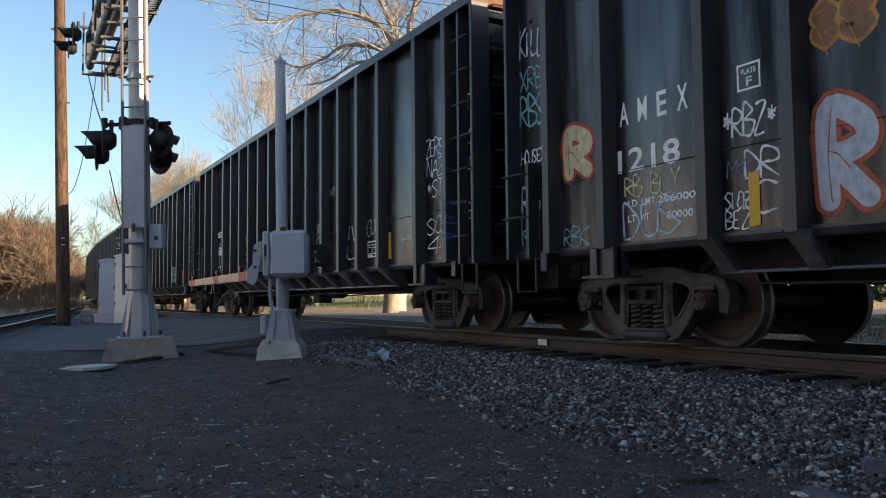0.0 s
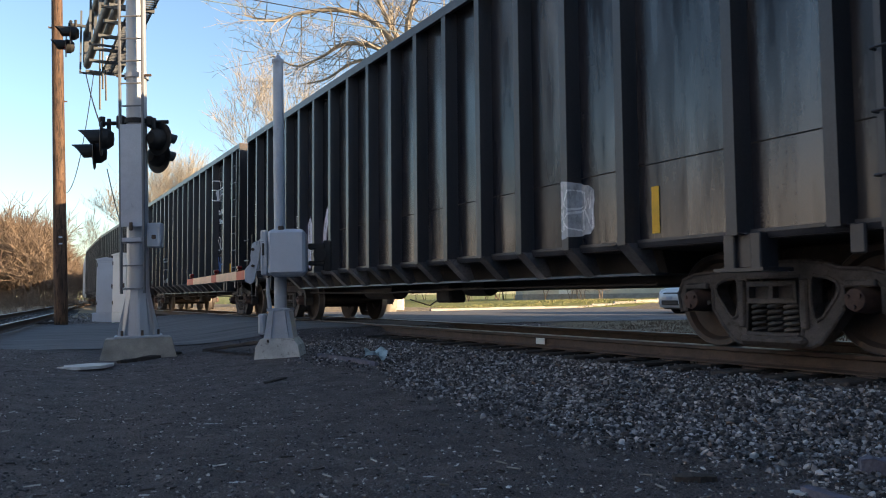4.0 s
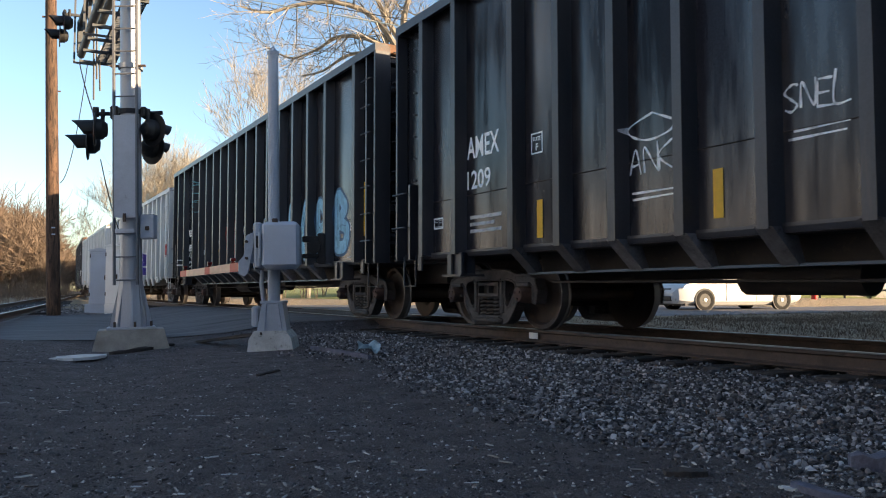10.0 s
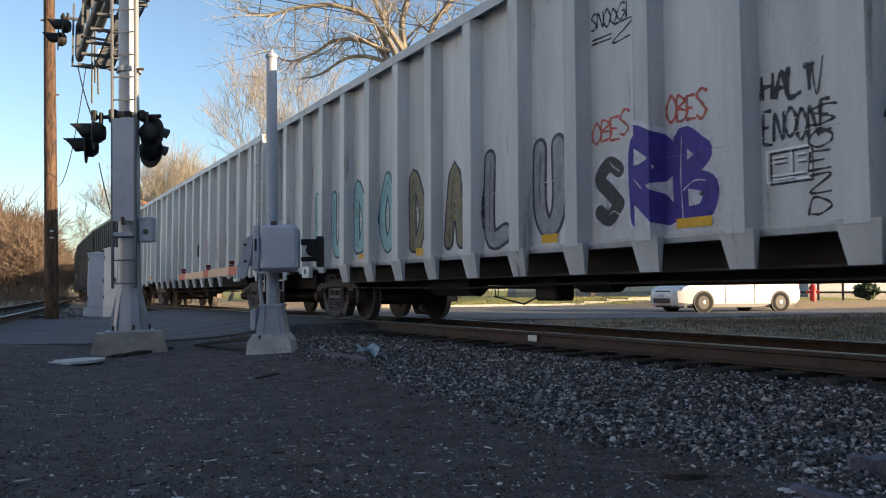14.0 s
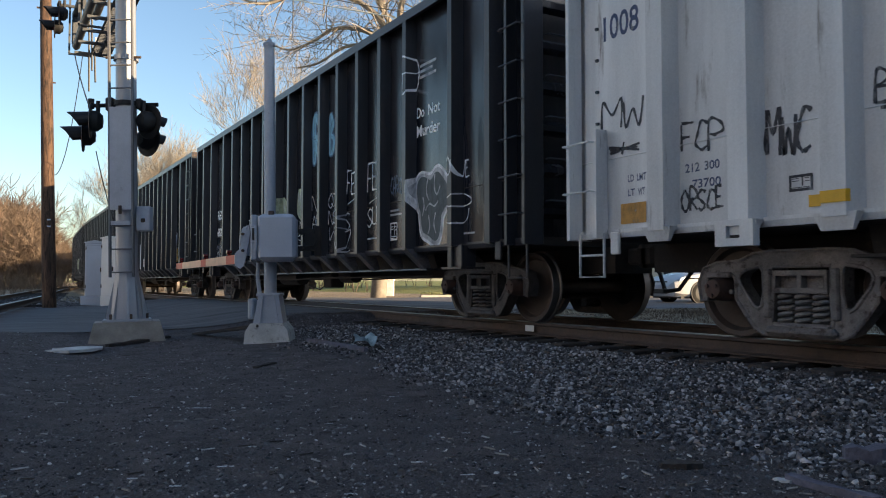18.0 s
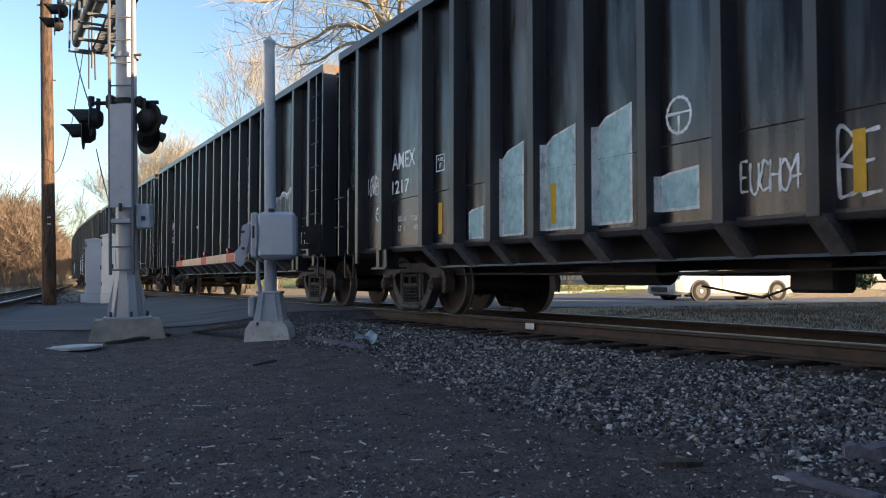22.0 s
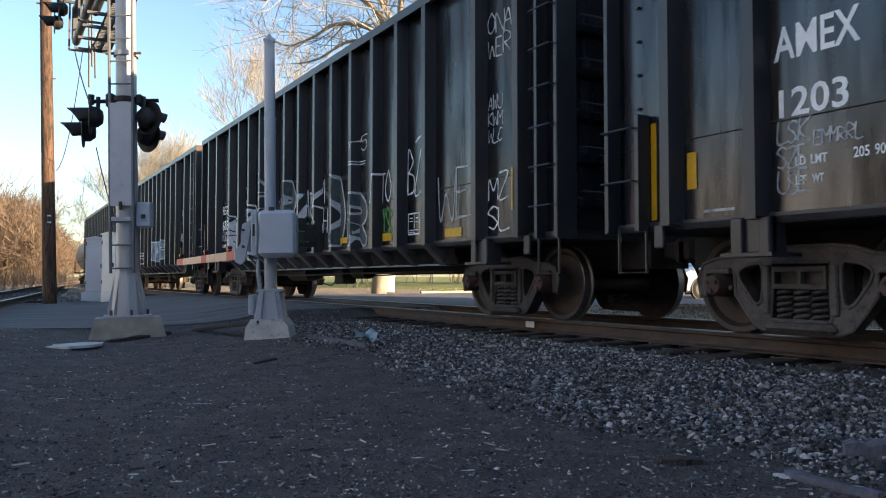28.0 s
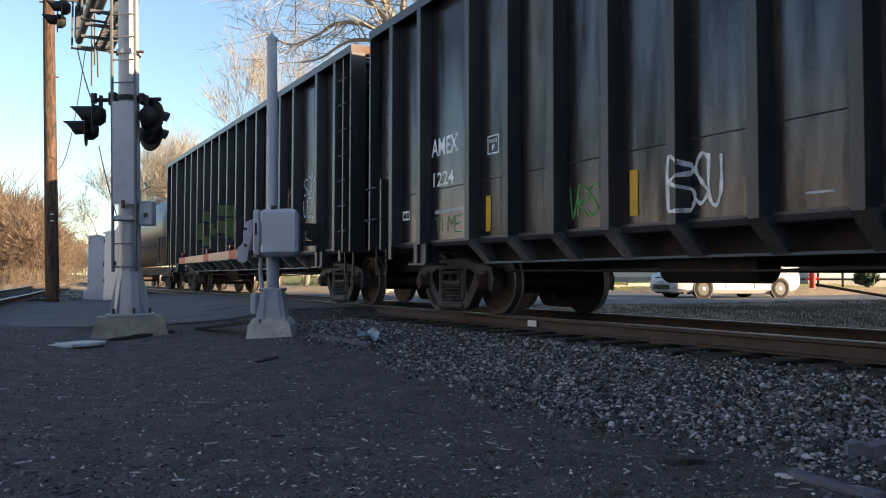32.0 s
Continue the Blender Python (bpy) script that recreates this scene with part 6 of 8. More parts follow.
# shoulder of the main track: thick near the rails, thinning out towards the lot
while len(pl) < 31000:
    y = rng.uniform(1.5, 13.3)
    edge = 3.3 + 0.055 * (y - 4) + 0.5 * noise.noise((y * 0.6, 2.2, 0))
    x = rng.uniform(2.7, 6.0)
    if rng.random() > smooth01(edge - 0.5, edge + 0.55, x) * (0.22 + 0.78 * smooth01(9.8, 5.6, y)):
        continue
    if x > 5.45 and rng.random() < 0.88:
        continue
    pl.append((x, y, ground_z(x, y) + rng.uniform(-0.004, 0.018)))
    sz.append(rng.choice((0.016, 0.020, 0.024, 0.029, 0.035, 0.046)) * rng.uniform(0.75, 1.25))
while len(pl) < 35000:
    y, x = rng.uniform(1.0, 13.3), rng.uniform(6.1, 9.6)
    pl.append((x, y, ground_z(x, y) + rng.uniform(-0.008, 0.012)))
    sz.append(rng.uniform(0.035, 0.065))
while len(pl) < 37500:
    y = rng.uniform(26, 44)
    x = (side_x(y) if rng.random() < 0.7 else main_x(y)) + rng.uniform(-2.4, 2.4)
    pl.append((x, y, ground_z(x, y)))
    sz.append(rng.uniform(0.05, 0.08))
stones("track_ballast", pl, sz, BALLAST, "grey crushed stone ballast along the rails", 4)
pl, sz = [], []
while len(pl) < 34000:
    dep = 2.6 + 9.5 * rng.random() ** 1.4
    lat = dep * rng.uniform(-0.6, 0.6)
    x, y = lat * 0.869 + dep * 0.495, -lat * 0.495 + dep * 0.869
    if x > 5.2 or y > 13.2:
        continue
    pl.append((x, y, ground_z(x, y) + rng.uniform(-0.003, 0.004)))
    sz.append(rng.choice((0.007, 0.009, 0.012, 0.016, 0.022)) * rng.uniform(0.8, 1.3))
stones("cinder_chippings", pl, sz, CHIPS, "fine dark cinder chippings strewn over the lot", 5, 0.45)

# slivers of wood and bark, strewn flat over the lot
vs, fs = [], []
for k in range(800):
    dep = 2.7 + 7.5 * rng.random() ** 1.3
    lat = dep * rng.uniform(-0.6, 0.6)
    x, y = lat * 0.869 + dep * 0.495, -lat * 0.495 + dep * 0.869
    if x > 5.0 or y > 12.8:
        continue
    a, ln, wd = rng.uniform(0, 6.28), 0.008 + 0.035 * rng.random() ** 2.5, rng.uniform(0.003, 0.007)
    c, s = math.cos(a), math.sin(a)
    z, o = ground_z(x, y), len(vs)
    for p, q, h in ((-ln, -wd, 0.002), (ln, -wd * 0.4, 0.004), (ln, wd * 0.6, 0.004), (-ln, wd, 0.002), (-ln, -wd, 0.009), (ln, -wd * 0.4, 0.010), (ln, wd * 0.6, 0.010), (-ln, wd, 0.009)):
        vs.append((x + p * c - q * s, y + p * s + q * c, z + h))
    fs += [tuple(i + o for i in f) for f in ((4, 5, 6, 7), (0, 1, 5, 4), (1, 2, 6, 5), (2, 3, 7, 6), (3, 0, 4, 7))]
SLIVER = island("wood_slivers", [(0.0, (0.03, 0.025, 0.02)), (0.4, (0.12, 0.10, 0.09)), (0.75, (0.45, 0.42, 0.38)), (1.0, (0.80, 0.78, 0.74))], 0.85)
me = bpy.data.meshes.new("wood_slivers")
me.from_pydata(vs, [], fs)
me.materials.append(SLIVER)
tagged(new("wood_slivers", me), "small pale and dark wood slivers strewn over the lot", "wood chips", kind="stuff")

# ---- litter on the lot ----
LITTER = mat("pale_broken_concrete", (0.55, 0.54, 0.52), 0.9, 0.0, 0.2, 9, 60, 0.4)
OLDWOOD = mat("grey_purple_wood", (0.12, 0.115, 0.145), 0.8, 0.0, 0.35, 9, 60, 0.5, stretch=(1, 10, 1))
DARKWOOD = mat("rotten_dark_wood", (0.05, 0.04, 0.035), 0.9, 0.0, 0.35, 9, 60, 0.6)


def at_ground(px, py):
    """Where the line of sight meets the lot."""
    d = spot(px, py, 1.0) - Vector(EYE)
    z = 0.05
    for k in range(6):
        q = Vector(EYE) + d * ((z - EYE[2]) / d.z)
        z = ground_z(q.x, q.y)
    return q


def px(u, v):
    return (u - 784) / 1400, (441 - v) / 1400


def shard(name, a, b, width, thick, material, label, category, seed, lift=0.0):
    """A flat or stick-like broken piece that lies between two places."""
    rng = random.Random(seed)
    a, b = Vector(a), Vector(b)
    d = b - a
    ln = d.length
    n = 7
    top, faces = [], []
    for i in range(n + 1):
        f = i / n
        w = width * (0.55 + 0.45 * math.sin(math.pi * min(1, max(0, f * 0.9 + 0.07)))) * rng.uniform(0.85, 1.1) / 2
        for s, z in ((-1, 0), (-1, 1), (1, 1), (1, 0)):
            top.append((f * ln, s * w, (z * thick * rng.uniform(0.8, 1.1)) - 0.01))
    for i in range(n):
        for k in range(4):
            faces.append((4 * i + k, 4 * i + (k + 1) % 4, 4 * i + 4 + (k + 1) % 4, 4 * i + 4 + k))
    faces += [(0, 1, 2, 3), (4 * n, 4 * n + 1, 4 * n + 2, 4 * n + 3)]
    turn = d.to_track_quat("X", "Z").to_matrix().to_4x4()
    return thing(name, Shape().add(top, faces), material, Matrix.Translation(a + Vector((0, 0, lift))) @ turn, label=label, category=category)


shard("concrete_slab", at_ground(*px(98, 622)), at_ground(*px(163, 614)), 0.55, 0.035, LITTER, "pale broken slab lying on the lot", "rubble", 1)
def scrap_sheet(a, b):
    """A crumpled sheet of metal: a small grid bent in folds."""
    a, b = Vector(a), Vector(b)
    d = (b - a)
    n = Vector((-d.y, d.x, 0)).normalized() * 0.34
    sh, cols, rows = Shape(), 8, 6
    top = []
    for i in range(cols + 1):
        for k in range(rows + 1):
            u, v = i / cols, k / rows
            q = a + d * (u + 0.10 * math.sin(5 * v)) + n * (v - 0.3 + 0.12 * math.sin(4 * u))
            q.z = ground_z(q.x, q.y) + 0.03 + 0.07 * abs(math.sin(3.4 * u + 2.1 * v)) + 0.05 * v + 0.015 * math.sin(11 * u - 7 * v)
            top.append(q)
    m = len(top)
    verts = top + [q - Vector((0, 0, 0.006)) for q in top]
    faces = []
    for i in range(cols):
        for k in range(rows):
            p = i * (rows + 1) + k
            f = (p, p + 1, p + rows + 2, p + rows + 1)
            faces += [f, tuple(t + m for t in f)[::-1]]
    thing("scrap_sheet", sh.add(verts, faces), TEALMETAL, label="crumpled teal-grey metal scrap on the stones", category="scrap")


TEALMETAL = mat("teal_grey_scrap", (0.30, 0.38, 0.40), 0.5, 0.3, 0.25, 8, 60, 0.1)
scrap_sheet(at_ground(*px(624, 612)), at_ground(*px(664, 613)))
shard("broken_board", at_ground(*px(545, 604)), at_ground(*px(648, 622)), 0.07, 0.05, OLDWOOD, "grey weathered board by the gate footing", "board", 3, 0.02)
shard("split_timber", at_ground(*px(1494, 815)), at_ground(*px(1640, 822)), 0.13, 0.09, OLDWOOD, "split grey-purple timber on the ballast", "timber", 4)
shard("split_timber", at_ground(*px(1395, 848)), at_ground(*px(1560, 892)), 0.06, 0.04, OLDWOOD, "thin splintered grey timber on the ballast", "timber", 5)
shard("timber_offcut", at_ground(*px(1372, 846)), at_ground(*px(1402, 853)), 0.05, 0.02, LITTER, "pale splinter on the lot", "timber", 6)
shard("rotten_block", at_ground(*px(1168, 824)), at_ground(*px(1242, 824)), 0.12, 0.035, DARKWOOD, "dark rotten block half sunk in cinders", "timber", 7)
shard("dark_board", at_ground(*px(345, 590)), at_ground(*px(460, 576)), 0.16, 0.04, DARKWOOD, "dark rotten board by the footing", "board", 8)
shard("dark_stick", at_ground(*px(450, 650)), at_ground(*px(488, 641)), 0.05, 0.03, DARKWOOD, "short dark stick on the lot", "stick", 9)
shard("dark_stick", at_ground(*px(190, 612)), at_ground(*px(300, 596)), 0.10, 0.05, DARKWOOD, "dark stick at the mast footing", "stick", 10)
for k, (u, v, w) in enumerate([(728, 816, 28), (818, 764, 14), (440, 788, 14), (574, 748, 16), (226, 845, 18), (186, 828, 24), (385, 824, 30), (340, 720, 34), (160, 711, 18), (815, 838, 26), (300, 858, 22), (610, 872, 24), (690, 700, 16), (230, 700, 14), (1150, 716, 18), (1160, 735, 20)]):
    shard("pale_chip", at_ground(*px(u, v)), at_ground(*px(u + w, v + (k % 3) - 1)), 0.022, 0.012, LITTER, "small pale wood chip on the lot", "chip", 20 + k)
d = spot(*px(938, 578), 1.0) - Vector(EYE)
q = Vector(EYE) + d * ((TRACK_X - 0.7525 - 0.05) / d.x)
thing("rail_tag", Shape().box(-0.012, 0.0, -0.10, 0.09, -0.045, 0.035, 0.006), CABINET_W, pose(q.x, q.y, q.z, 0, 0, 0), label="small white tag on the near rail", category="tag")

# ---- paint on the cars ----
def shade(name, c, rough=0.6):
    """Spray paint, thin and scuffed, so that the steel shows through in places."""
    wear = 0.28 if name.startswith(("fill", "line")) else 0.5
    m = plain_paint(name, c, rough, 0.22, 11.0)
    n, l = m.node_tree.nodes, m.node_tree.links
    tc = n.new("ShaderNodeTexCoord")
    mp = n.new("ShaderNodeMapping")
    mp.inputs["Scale"].default_value = (1, 1, 0.45)
    l.new(tc.outputs["Object"], mp.inputs["Vector"])
    worn = n.new("ShaderNodeTexNoise")
    worn.inputs["Scale"].default_value, worn.inputs["Detail"].default_value, worn.inputs["Roughness"].default_value = 9.0, 8, 0.72
    l.new(mp.outputs[0], worn.inputs["Vector"])
    cover = n.new("ShaderNodeMapRange")
    cover.inputs["From Min"].default_value, cover.inputs["From Max"].default_value = 0.36, 0.52
    cover.inputs["To Min"].default_value = 1.0 - wear
    l.new(worn.outputs["Fac"], cover.inputs["Value"])
    l.new(cover.outputs[0], n["Principled BSDF"].inputs["Alpha"])
    return m


G_WHITE = shade("spray_white", (0.90, 0.91, 0.92))
G_SILVER = shade("spray_grey_white", (0.46, 0.47, 0.49))
G_TEAL = shade("spray_teal", (0.169, 0.429, 0.468))
G_BLUE = shade("spray_blue", (0.05, 0.16, 0.42))
G_ICE = shade("spray_ice_blue", (0.468, 0.585, 0.728))
G_CREAM = shade("spray_cream", (0.62, 0.58, 0.30))
G_BLACK = shade("spray_black", (0.035, 0.035, 0.04))
G_NAVY = shade("navy_stencil", (0.05, 0.07, 0.14))
G_RED_LINE = shade("spray_red", (0.52, 0.10, 0.07))
G_GREEN = shade("spray_green", (0.07, 0.30, 0.07))
G_MINTLINE = shade("spray_mint", (0.30, 0.50, 0.40))
G_BLUEGREY = shade("spray_blue_grey", (0.16, 0.20, 0.26))
G_PINK = shade("spray_pink", (0.40, 0.20, 0.19))
G_PALEGREEN = shade("spray_pale_green", (0.378, 0.434, 0.308))
G_BLUEFILL = shade("spray_bright_blue", (0.04, 0.20, 0.48))
G_ORANGE = shade("orange_sheeting", (0.48, 0.24, 0.05))
G_REDSTICK = shade("red_sticker", (0.50, 0.06, 0.06))
# fill and outline of filled letters
DARKLINE = shade("spray_dark_line", (0.05, 0.05, 0.07))
G_ICE_RED = (shade("fill_ice", (0.520, 0.585, 0.676)), shade("line_orange_red", (0.48, 0.11, 0.05)))
G_CREAM_RED = (shade("fill_cream", (0.625, 0.562, 0.325)), shade("line_red", (0.42, 0.05, 0.05)))
G_GOLD = (shade("fill_bronze", (0.300, 0.150, 0.075)), shade("line_gold", (0.585, 0.286, 0.078)))
G_LILAC_FILL = (shade("fill_white_lilac", (0.648, 0.648, 0.743)), shade("line_plum", (0.12, 0.09, 0.13)))
G_RED = (shade("fill_dull_red", (0.16, 0.065, 0.045)), shade("line_dark_red", (0.28, 0.03, 0.03)))
G_SKY = (shade("fill_sky", (0.238, 0.504, 0.672)), shade("line_deep_blue", (0.06, 0.13, 0.22)))
G_CHROME = (shade("fill_chrome", (0.364, 0.392, 0.434)), shade("line_pale", (0.630, 0.658, 0.700)))
G_WHITE_RED = (shade("fill_off_white", (0.510, 0.540, 0.555)), G_CREAM_RED[1])
G_TANBLUE = (shade("fill_sand", (0.420, 0.350, 0.252)), shade("line_powder_blue", (0.256, 0.400, 0.640)))
G_PURPLE = (shade("fill_violet", (0.055, 0.035, 0.26)), shade("line_white", (0.62, 0.62, 0.66)))
G_BLACKFILL = (shade("fill_black", (0.05, 0.05, 0.055)), G_PURPLE[1])
G_GREY = (shade("fill_mid_grey", (0.30, 0.31, 0.34)), DARKLINE)
G_AQUA = (shade("fill_aqua", (0.280, 0.504, 0.518)), shade("line_dark_aqua", (0.06, 0.13, 0.14)))
G_OLIVE = (shade("fill_olive", (0.23, 0.21, 0.13)), DARKLINE)
G_CHALK = (shade("fill_chalk", (0.504, 0.518, 0.532)), shade("line_soft_grey", (0.13, 0.13, 0.14)))
G_OUTLINE = (shade("fill_thin_teal", (0.075, 0.095, 0.10)), shade("line_silver", (0.576, 0.608, 0.640)))
G_SILVERFILL = (shade("fill_silver", (0.42, 0.49, 0.55)), G_WHITE)
G_OLIVEGREEN = (shade("fill_moss", (0.12, 0.17, 0.07)), DARKLINE)
G_MINT = (shade("fill_mint", (0.396, 0.627, 0.660)), G_WHITE)
G_FACE = (shade("fill_grey_white", (0.720, 0.735, 0.780)), shade("line_black", (0.02, 0.02, 0.022)))
G_REDS = (G_REDSTICK, G_RED_LINE)

GLYPHS = {}


def glyphs(body, swell=0.0):
    """Flat letters in a unit square."""
    if (body, swell) not in GLYPHS:
        cu = bpy.data.curves.new("letters", "FONT")
        cu.body, cu.resolution_u, cu.offset = body, 3, swell
        tmp = bpy.data.objects.new("letters", cu)
        me = bpy.data.meshes.new_from_object(tmp)
        v = np.array([q.co[:] for q in me.vertices])
        lo, hi = v.min(0), v.max(0)
        f = [tuple(q.vertices) for q in me.polygons]
        GLYPHS[(body, swell)] = ((v[:, 0] - lo[0]) / (hi[0] - lo[0]), (v[:, 1] - lo[1]) / (hi[1] - lo[1]), f)
        bpy.data.objects.remove(tmp)
        bpy.data.meshes.remove(me)
        bpy.data.curves.remove(cu)
    return GLYPHS[(body, swell)]


NOW = {}


def side_of(k):
    """Turns to one car: the lie of its ribs, which the paint follows."""
    car = CARS[k]
    NOW["half"], NOW["ribs"], NOW["w0"], NOW["w1"] = SIDES[car.name]
    NOW["cuts"] = sorted(r + d for r in NOW["ribs"] for d in (-NOW["w1"], -NOW["w0"], NOW["w0"], NOW["w1"]))
    return car


def on_side(u, z, lift=0.003):
    """A point of a car's side that faces the lot: u from its trailing end, z over the rail; proud on the ribs."""
    d = min(NOW["ribs"], key=lambda r: abs(r - u)) - u
    w0, w1 = NOW["w0"], NOW["w1"]
    f = min(1.0, max(0.0, (w1 - abs(d)) / (w1 - w0)))
    if f > 0.0:
        u += lift * 0.5 * (1 - 2 * (d > 0)) * (f < 0.999)
    return (-SKIN - lift - (SIDE - SKIN) * f, NOW["half"] - u, z)


def clip(poly, a, keep_right):
    out = []
    for p, q in zip(poly, poly[1:] + poly[:1]):
        ip, iq = ((p[0] >= a), (q[0] >= a)) if keep_right else ((p[0] <= a), (q[0] <= a))
        if ip:
            out.append(p)
        if ip != iq:
            s = (a - p[0]) / (q[0] - p[0])
            out.append((a, p[1] + (q[1] - p[1]) * s))
    return out


def spray(sh, pts, faces, lift=0.003):
    """Paint on the side: faces are cut where the sheet bends and laid over the ribs."""
    sh.weld = max(sh.weld, 0.0004)
    for f in faces:
        poly = [tuple(pts[i]) for i in f]
        lo, hi = min(p[0] for p in poly), max(p[0] for p in poly)
        cuts = [c for c in NOW["cuts"] if lo + 1e-4 < c < hi - 1e-4]
        if cuts and hi - lo > 0.02:
            sh.weld = 0.005
        for a, b in zip([None] + cuts, cuts + [None]):
            q = poly if a is None else clip(poly, a, True)
            q = q if b is None or len(q) < 3 else clip(q, b, False)
            if len(q) > 2:
                mid = sum(p[0] for p in q) / len(q)
                sh.add([on_side(p[0] + (mid - p[0]) * 1e-4, p[1], lift) for p in q], [tuple(range(len(q)))])
    return sh


def flat(sh, pts, faces, u, z, w, h, lift=0.003):
    return spray(sh, [(u + a * w, z + b * h) for a, b in pts], faces, lift)


def fitted(fn):
    """Small marks keep to the open part of one side sheet."""
    def go(car, *a, **more):
        u, z, w, h = a[-4:]
        mid = u + w / 2
        edges = [0.0] + NOW["ribs"] + [NOW["half"] * 2]
        for lo, hi in zip(edges[:-1], edges[1:]):
            if lo <= mid < hi:
                lo, hi = lo + NOW["w1"] + 0.015, hi - NOW["w1"] - 0.13
                v = min(w, hi - lo)
                if w < (hi - lo) * 1.6 and abs(min(max(u, lo), hi - v) - u) < max(0.2, 0.4 * w):
                    u, w = min(max(u, lo), hi - v), v
                break
        return fn(car, *a[:-4], u, z, w, h, **more)
    return go


@fitted
def letters(car, body, material, u, z, w, h):
    at = 0
    for word in body.split(" "):
        x, y, f = glyphs(word, 0.016)
        wide = w * len(word) / len(body)
        part("lettering", flat(Shape(), list(zip(x, y)), f, u + w * at / len(body), z, wide, h), material, car, "stencilled white lettering" if material is WHITE else "stencilled lettering")
        at += len(word) + 1


@fitted
def strip(car, material, u, z, w, h):
    if h > 1.5 * w:
        w = 0.07 if h > 0.7 else min(max(w, 0.07), 0.11)
    sh = flat(Shape(), [(0, 0), (1, 0), (1, 1), (0, 1)], [(0, 1, 2, 3)], u, z, w, h, 0.009)
    part("reflective_strip", sh, material, car, "worn yellow reflective strip" if material is YELLOW else "small sticker")


def frame_box(sh, u, z, w, h, t=0.018):
    for a, b, c, d in ((0, 0, w, t), (0, h - t, w, t), (0, t, t, h - 2 * t), (w - t, t, t, h - 2 * t)):
        flat(sh, [(0, 0), (1, 0), (1, 1), (0, 1)], [(0, 1, 2, 3)], u + a, z + b, c, d)
    return sh


@fitted
def plate(car, body, material, u, z, w, h):
    sh = frame_box(Shape(), u, z, w, h)
    x, y, f = glyphs("PLATE", 0.012)
    flat(sh, list(zip(x, y)), f, u + w * 0.18, z + h * 0.60, w * 0.64, h * 0.20)
    x, y, f = glyphs(body, 0.012)
    flat(sh, list(zip(x, y)), f, u + w * 0.40, z + h * 0.16, w * 0.22, h * 0.32)
    part("lettering", sh, material, car, "small white framed stencil")


@fitted
def chart(car, material, u, z, w, h):
    sh = frame_box(Shape(), u, z, w, h, 0.022)
    sq = [(0, 0), (1, 0), (1, 1), (0, 1)]
    flat(sh, sq, [(0, 1, 2, 3)], u + w * 0.54, z + h * 0.3, 0.012, h * 0.66)
    for a, b, c in ((0.12, 0.74, 0.3), (0.12, 0.60, 0.3), (0.66, 0.74, 0.2), (0.66, 0.55, 0.2), (0.1, 0.2, 0.75), (0.1, 0.1, 0.5)):
        flat(sh, sq, [(0, 1, 2, 3)], u + w * a, z + h * b, w * c, h * 0.045)
    part("service_stencil", sh, material, car, "framed service stencil of small lines")


@fitted
def bars(car, material, u, z, w, h):
    sh = Shape()
    n = max(1, min(3, int(h / 0.06)))
    for k in range(n):
        flat(sh, [(0, 0), (1, 0), (1, 1), (0, 1)], [(0, 1, 2, 3)], u, z + h * (k + 0.2) / n, w * (0.95 - 0.2 * (k % 2)), h * 0.5 / n)
    part("small_print", sh, G_SILVER if material is WHITE else material, car, "lines of small print")


def bent(pts, steps=6):
    """A soft line through points."""
    p = [np.array(q, float) for q in pts]
    line = []
    for i in range(len(p) - 1):
        a, b, c, d = p[max(0, i - 1)], p[i], p[i + 1], p[min(len(p) - 1, i + 2)]
        for k in range(steps):
            s = k / steps
            line.append(0.5 * (2 * b + (c - a) * s + (2 * a - 5 * b + 4 * c - d) * s * s + (3 * b - a - 3 * c + d) * s ** 3))
    return line + [p[-1]]


def ribbon(sh, pts, width, lift, even=False):
    """A brush stroke through points, softly bent; even: of one width, with round ends."""
    line = bent(pts)
    if even:
        # half-round ends
        for e, (a, b) in ((0, (0, 1)), (1, (-1, -2))):
            d = line[a] - line[b]
            d = d / (np.hypot(*d) + 1e-6) * width * 0.5
            extra = [line[a] + d * f for f in ((0.45, 0.8, 0.98) if e else (0.98, 0.8, 0.45))]
            line = line + extra if e else extra + line
    vs, n = [], len(line)
    for i, q in enumerate(line):
        d = line[min(i + 1, n - 1)] - line[max(i - 1, 0)]
        d = d / (np.hypot(*d) + 1e-6)
        if even:
            k = min(i, n - 1 - i)
            w = 0.5 * ((0.2, 0.6, 0.9)[k] if k < 3 else 1.0)
        else:
            w = 0.42 + 0.12 * math.sin(i * 1.1) - 0.16 * (i == n - 1)
        o = np.array((-d[1], d[0])) * width * w
        vs += [tuple(q + o), tuple(q - o)]
    spray(sh, vs, [(2 * i, 2 * i + 1, 2 * i + 3, 2 * i + 2) for i in range(n - 1)], lift)


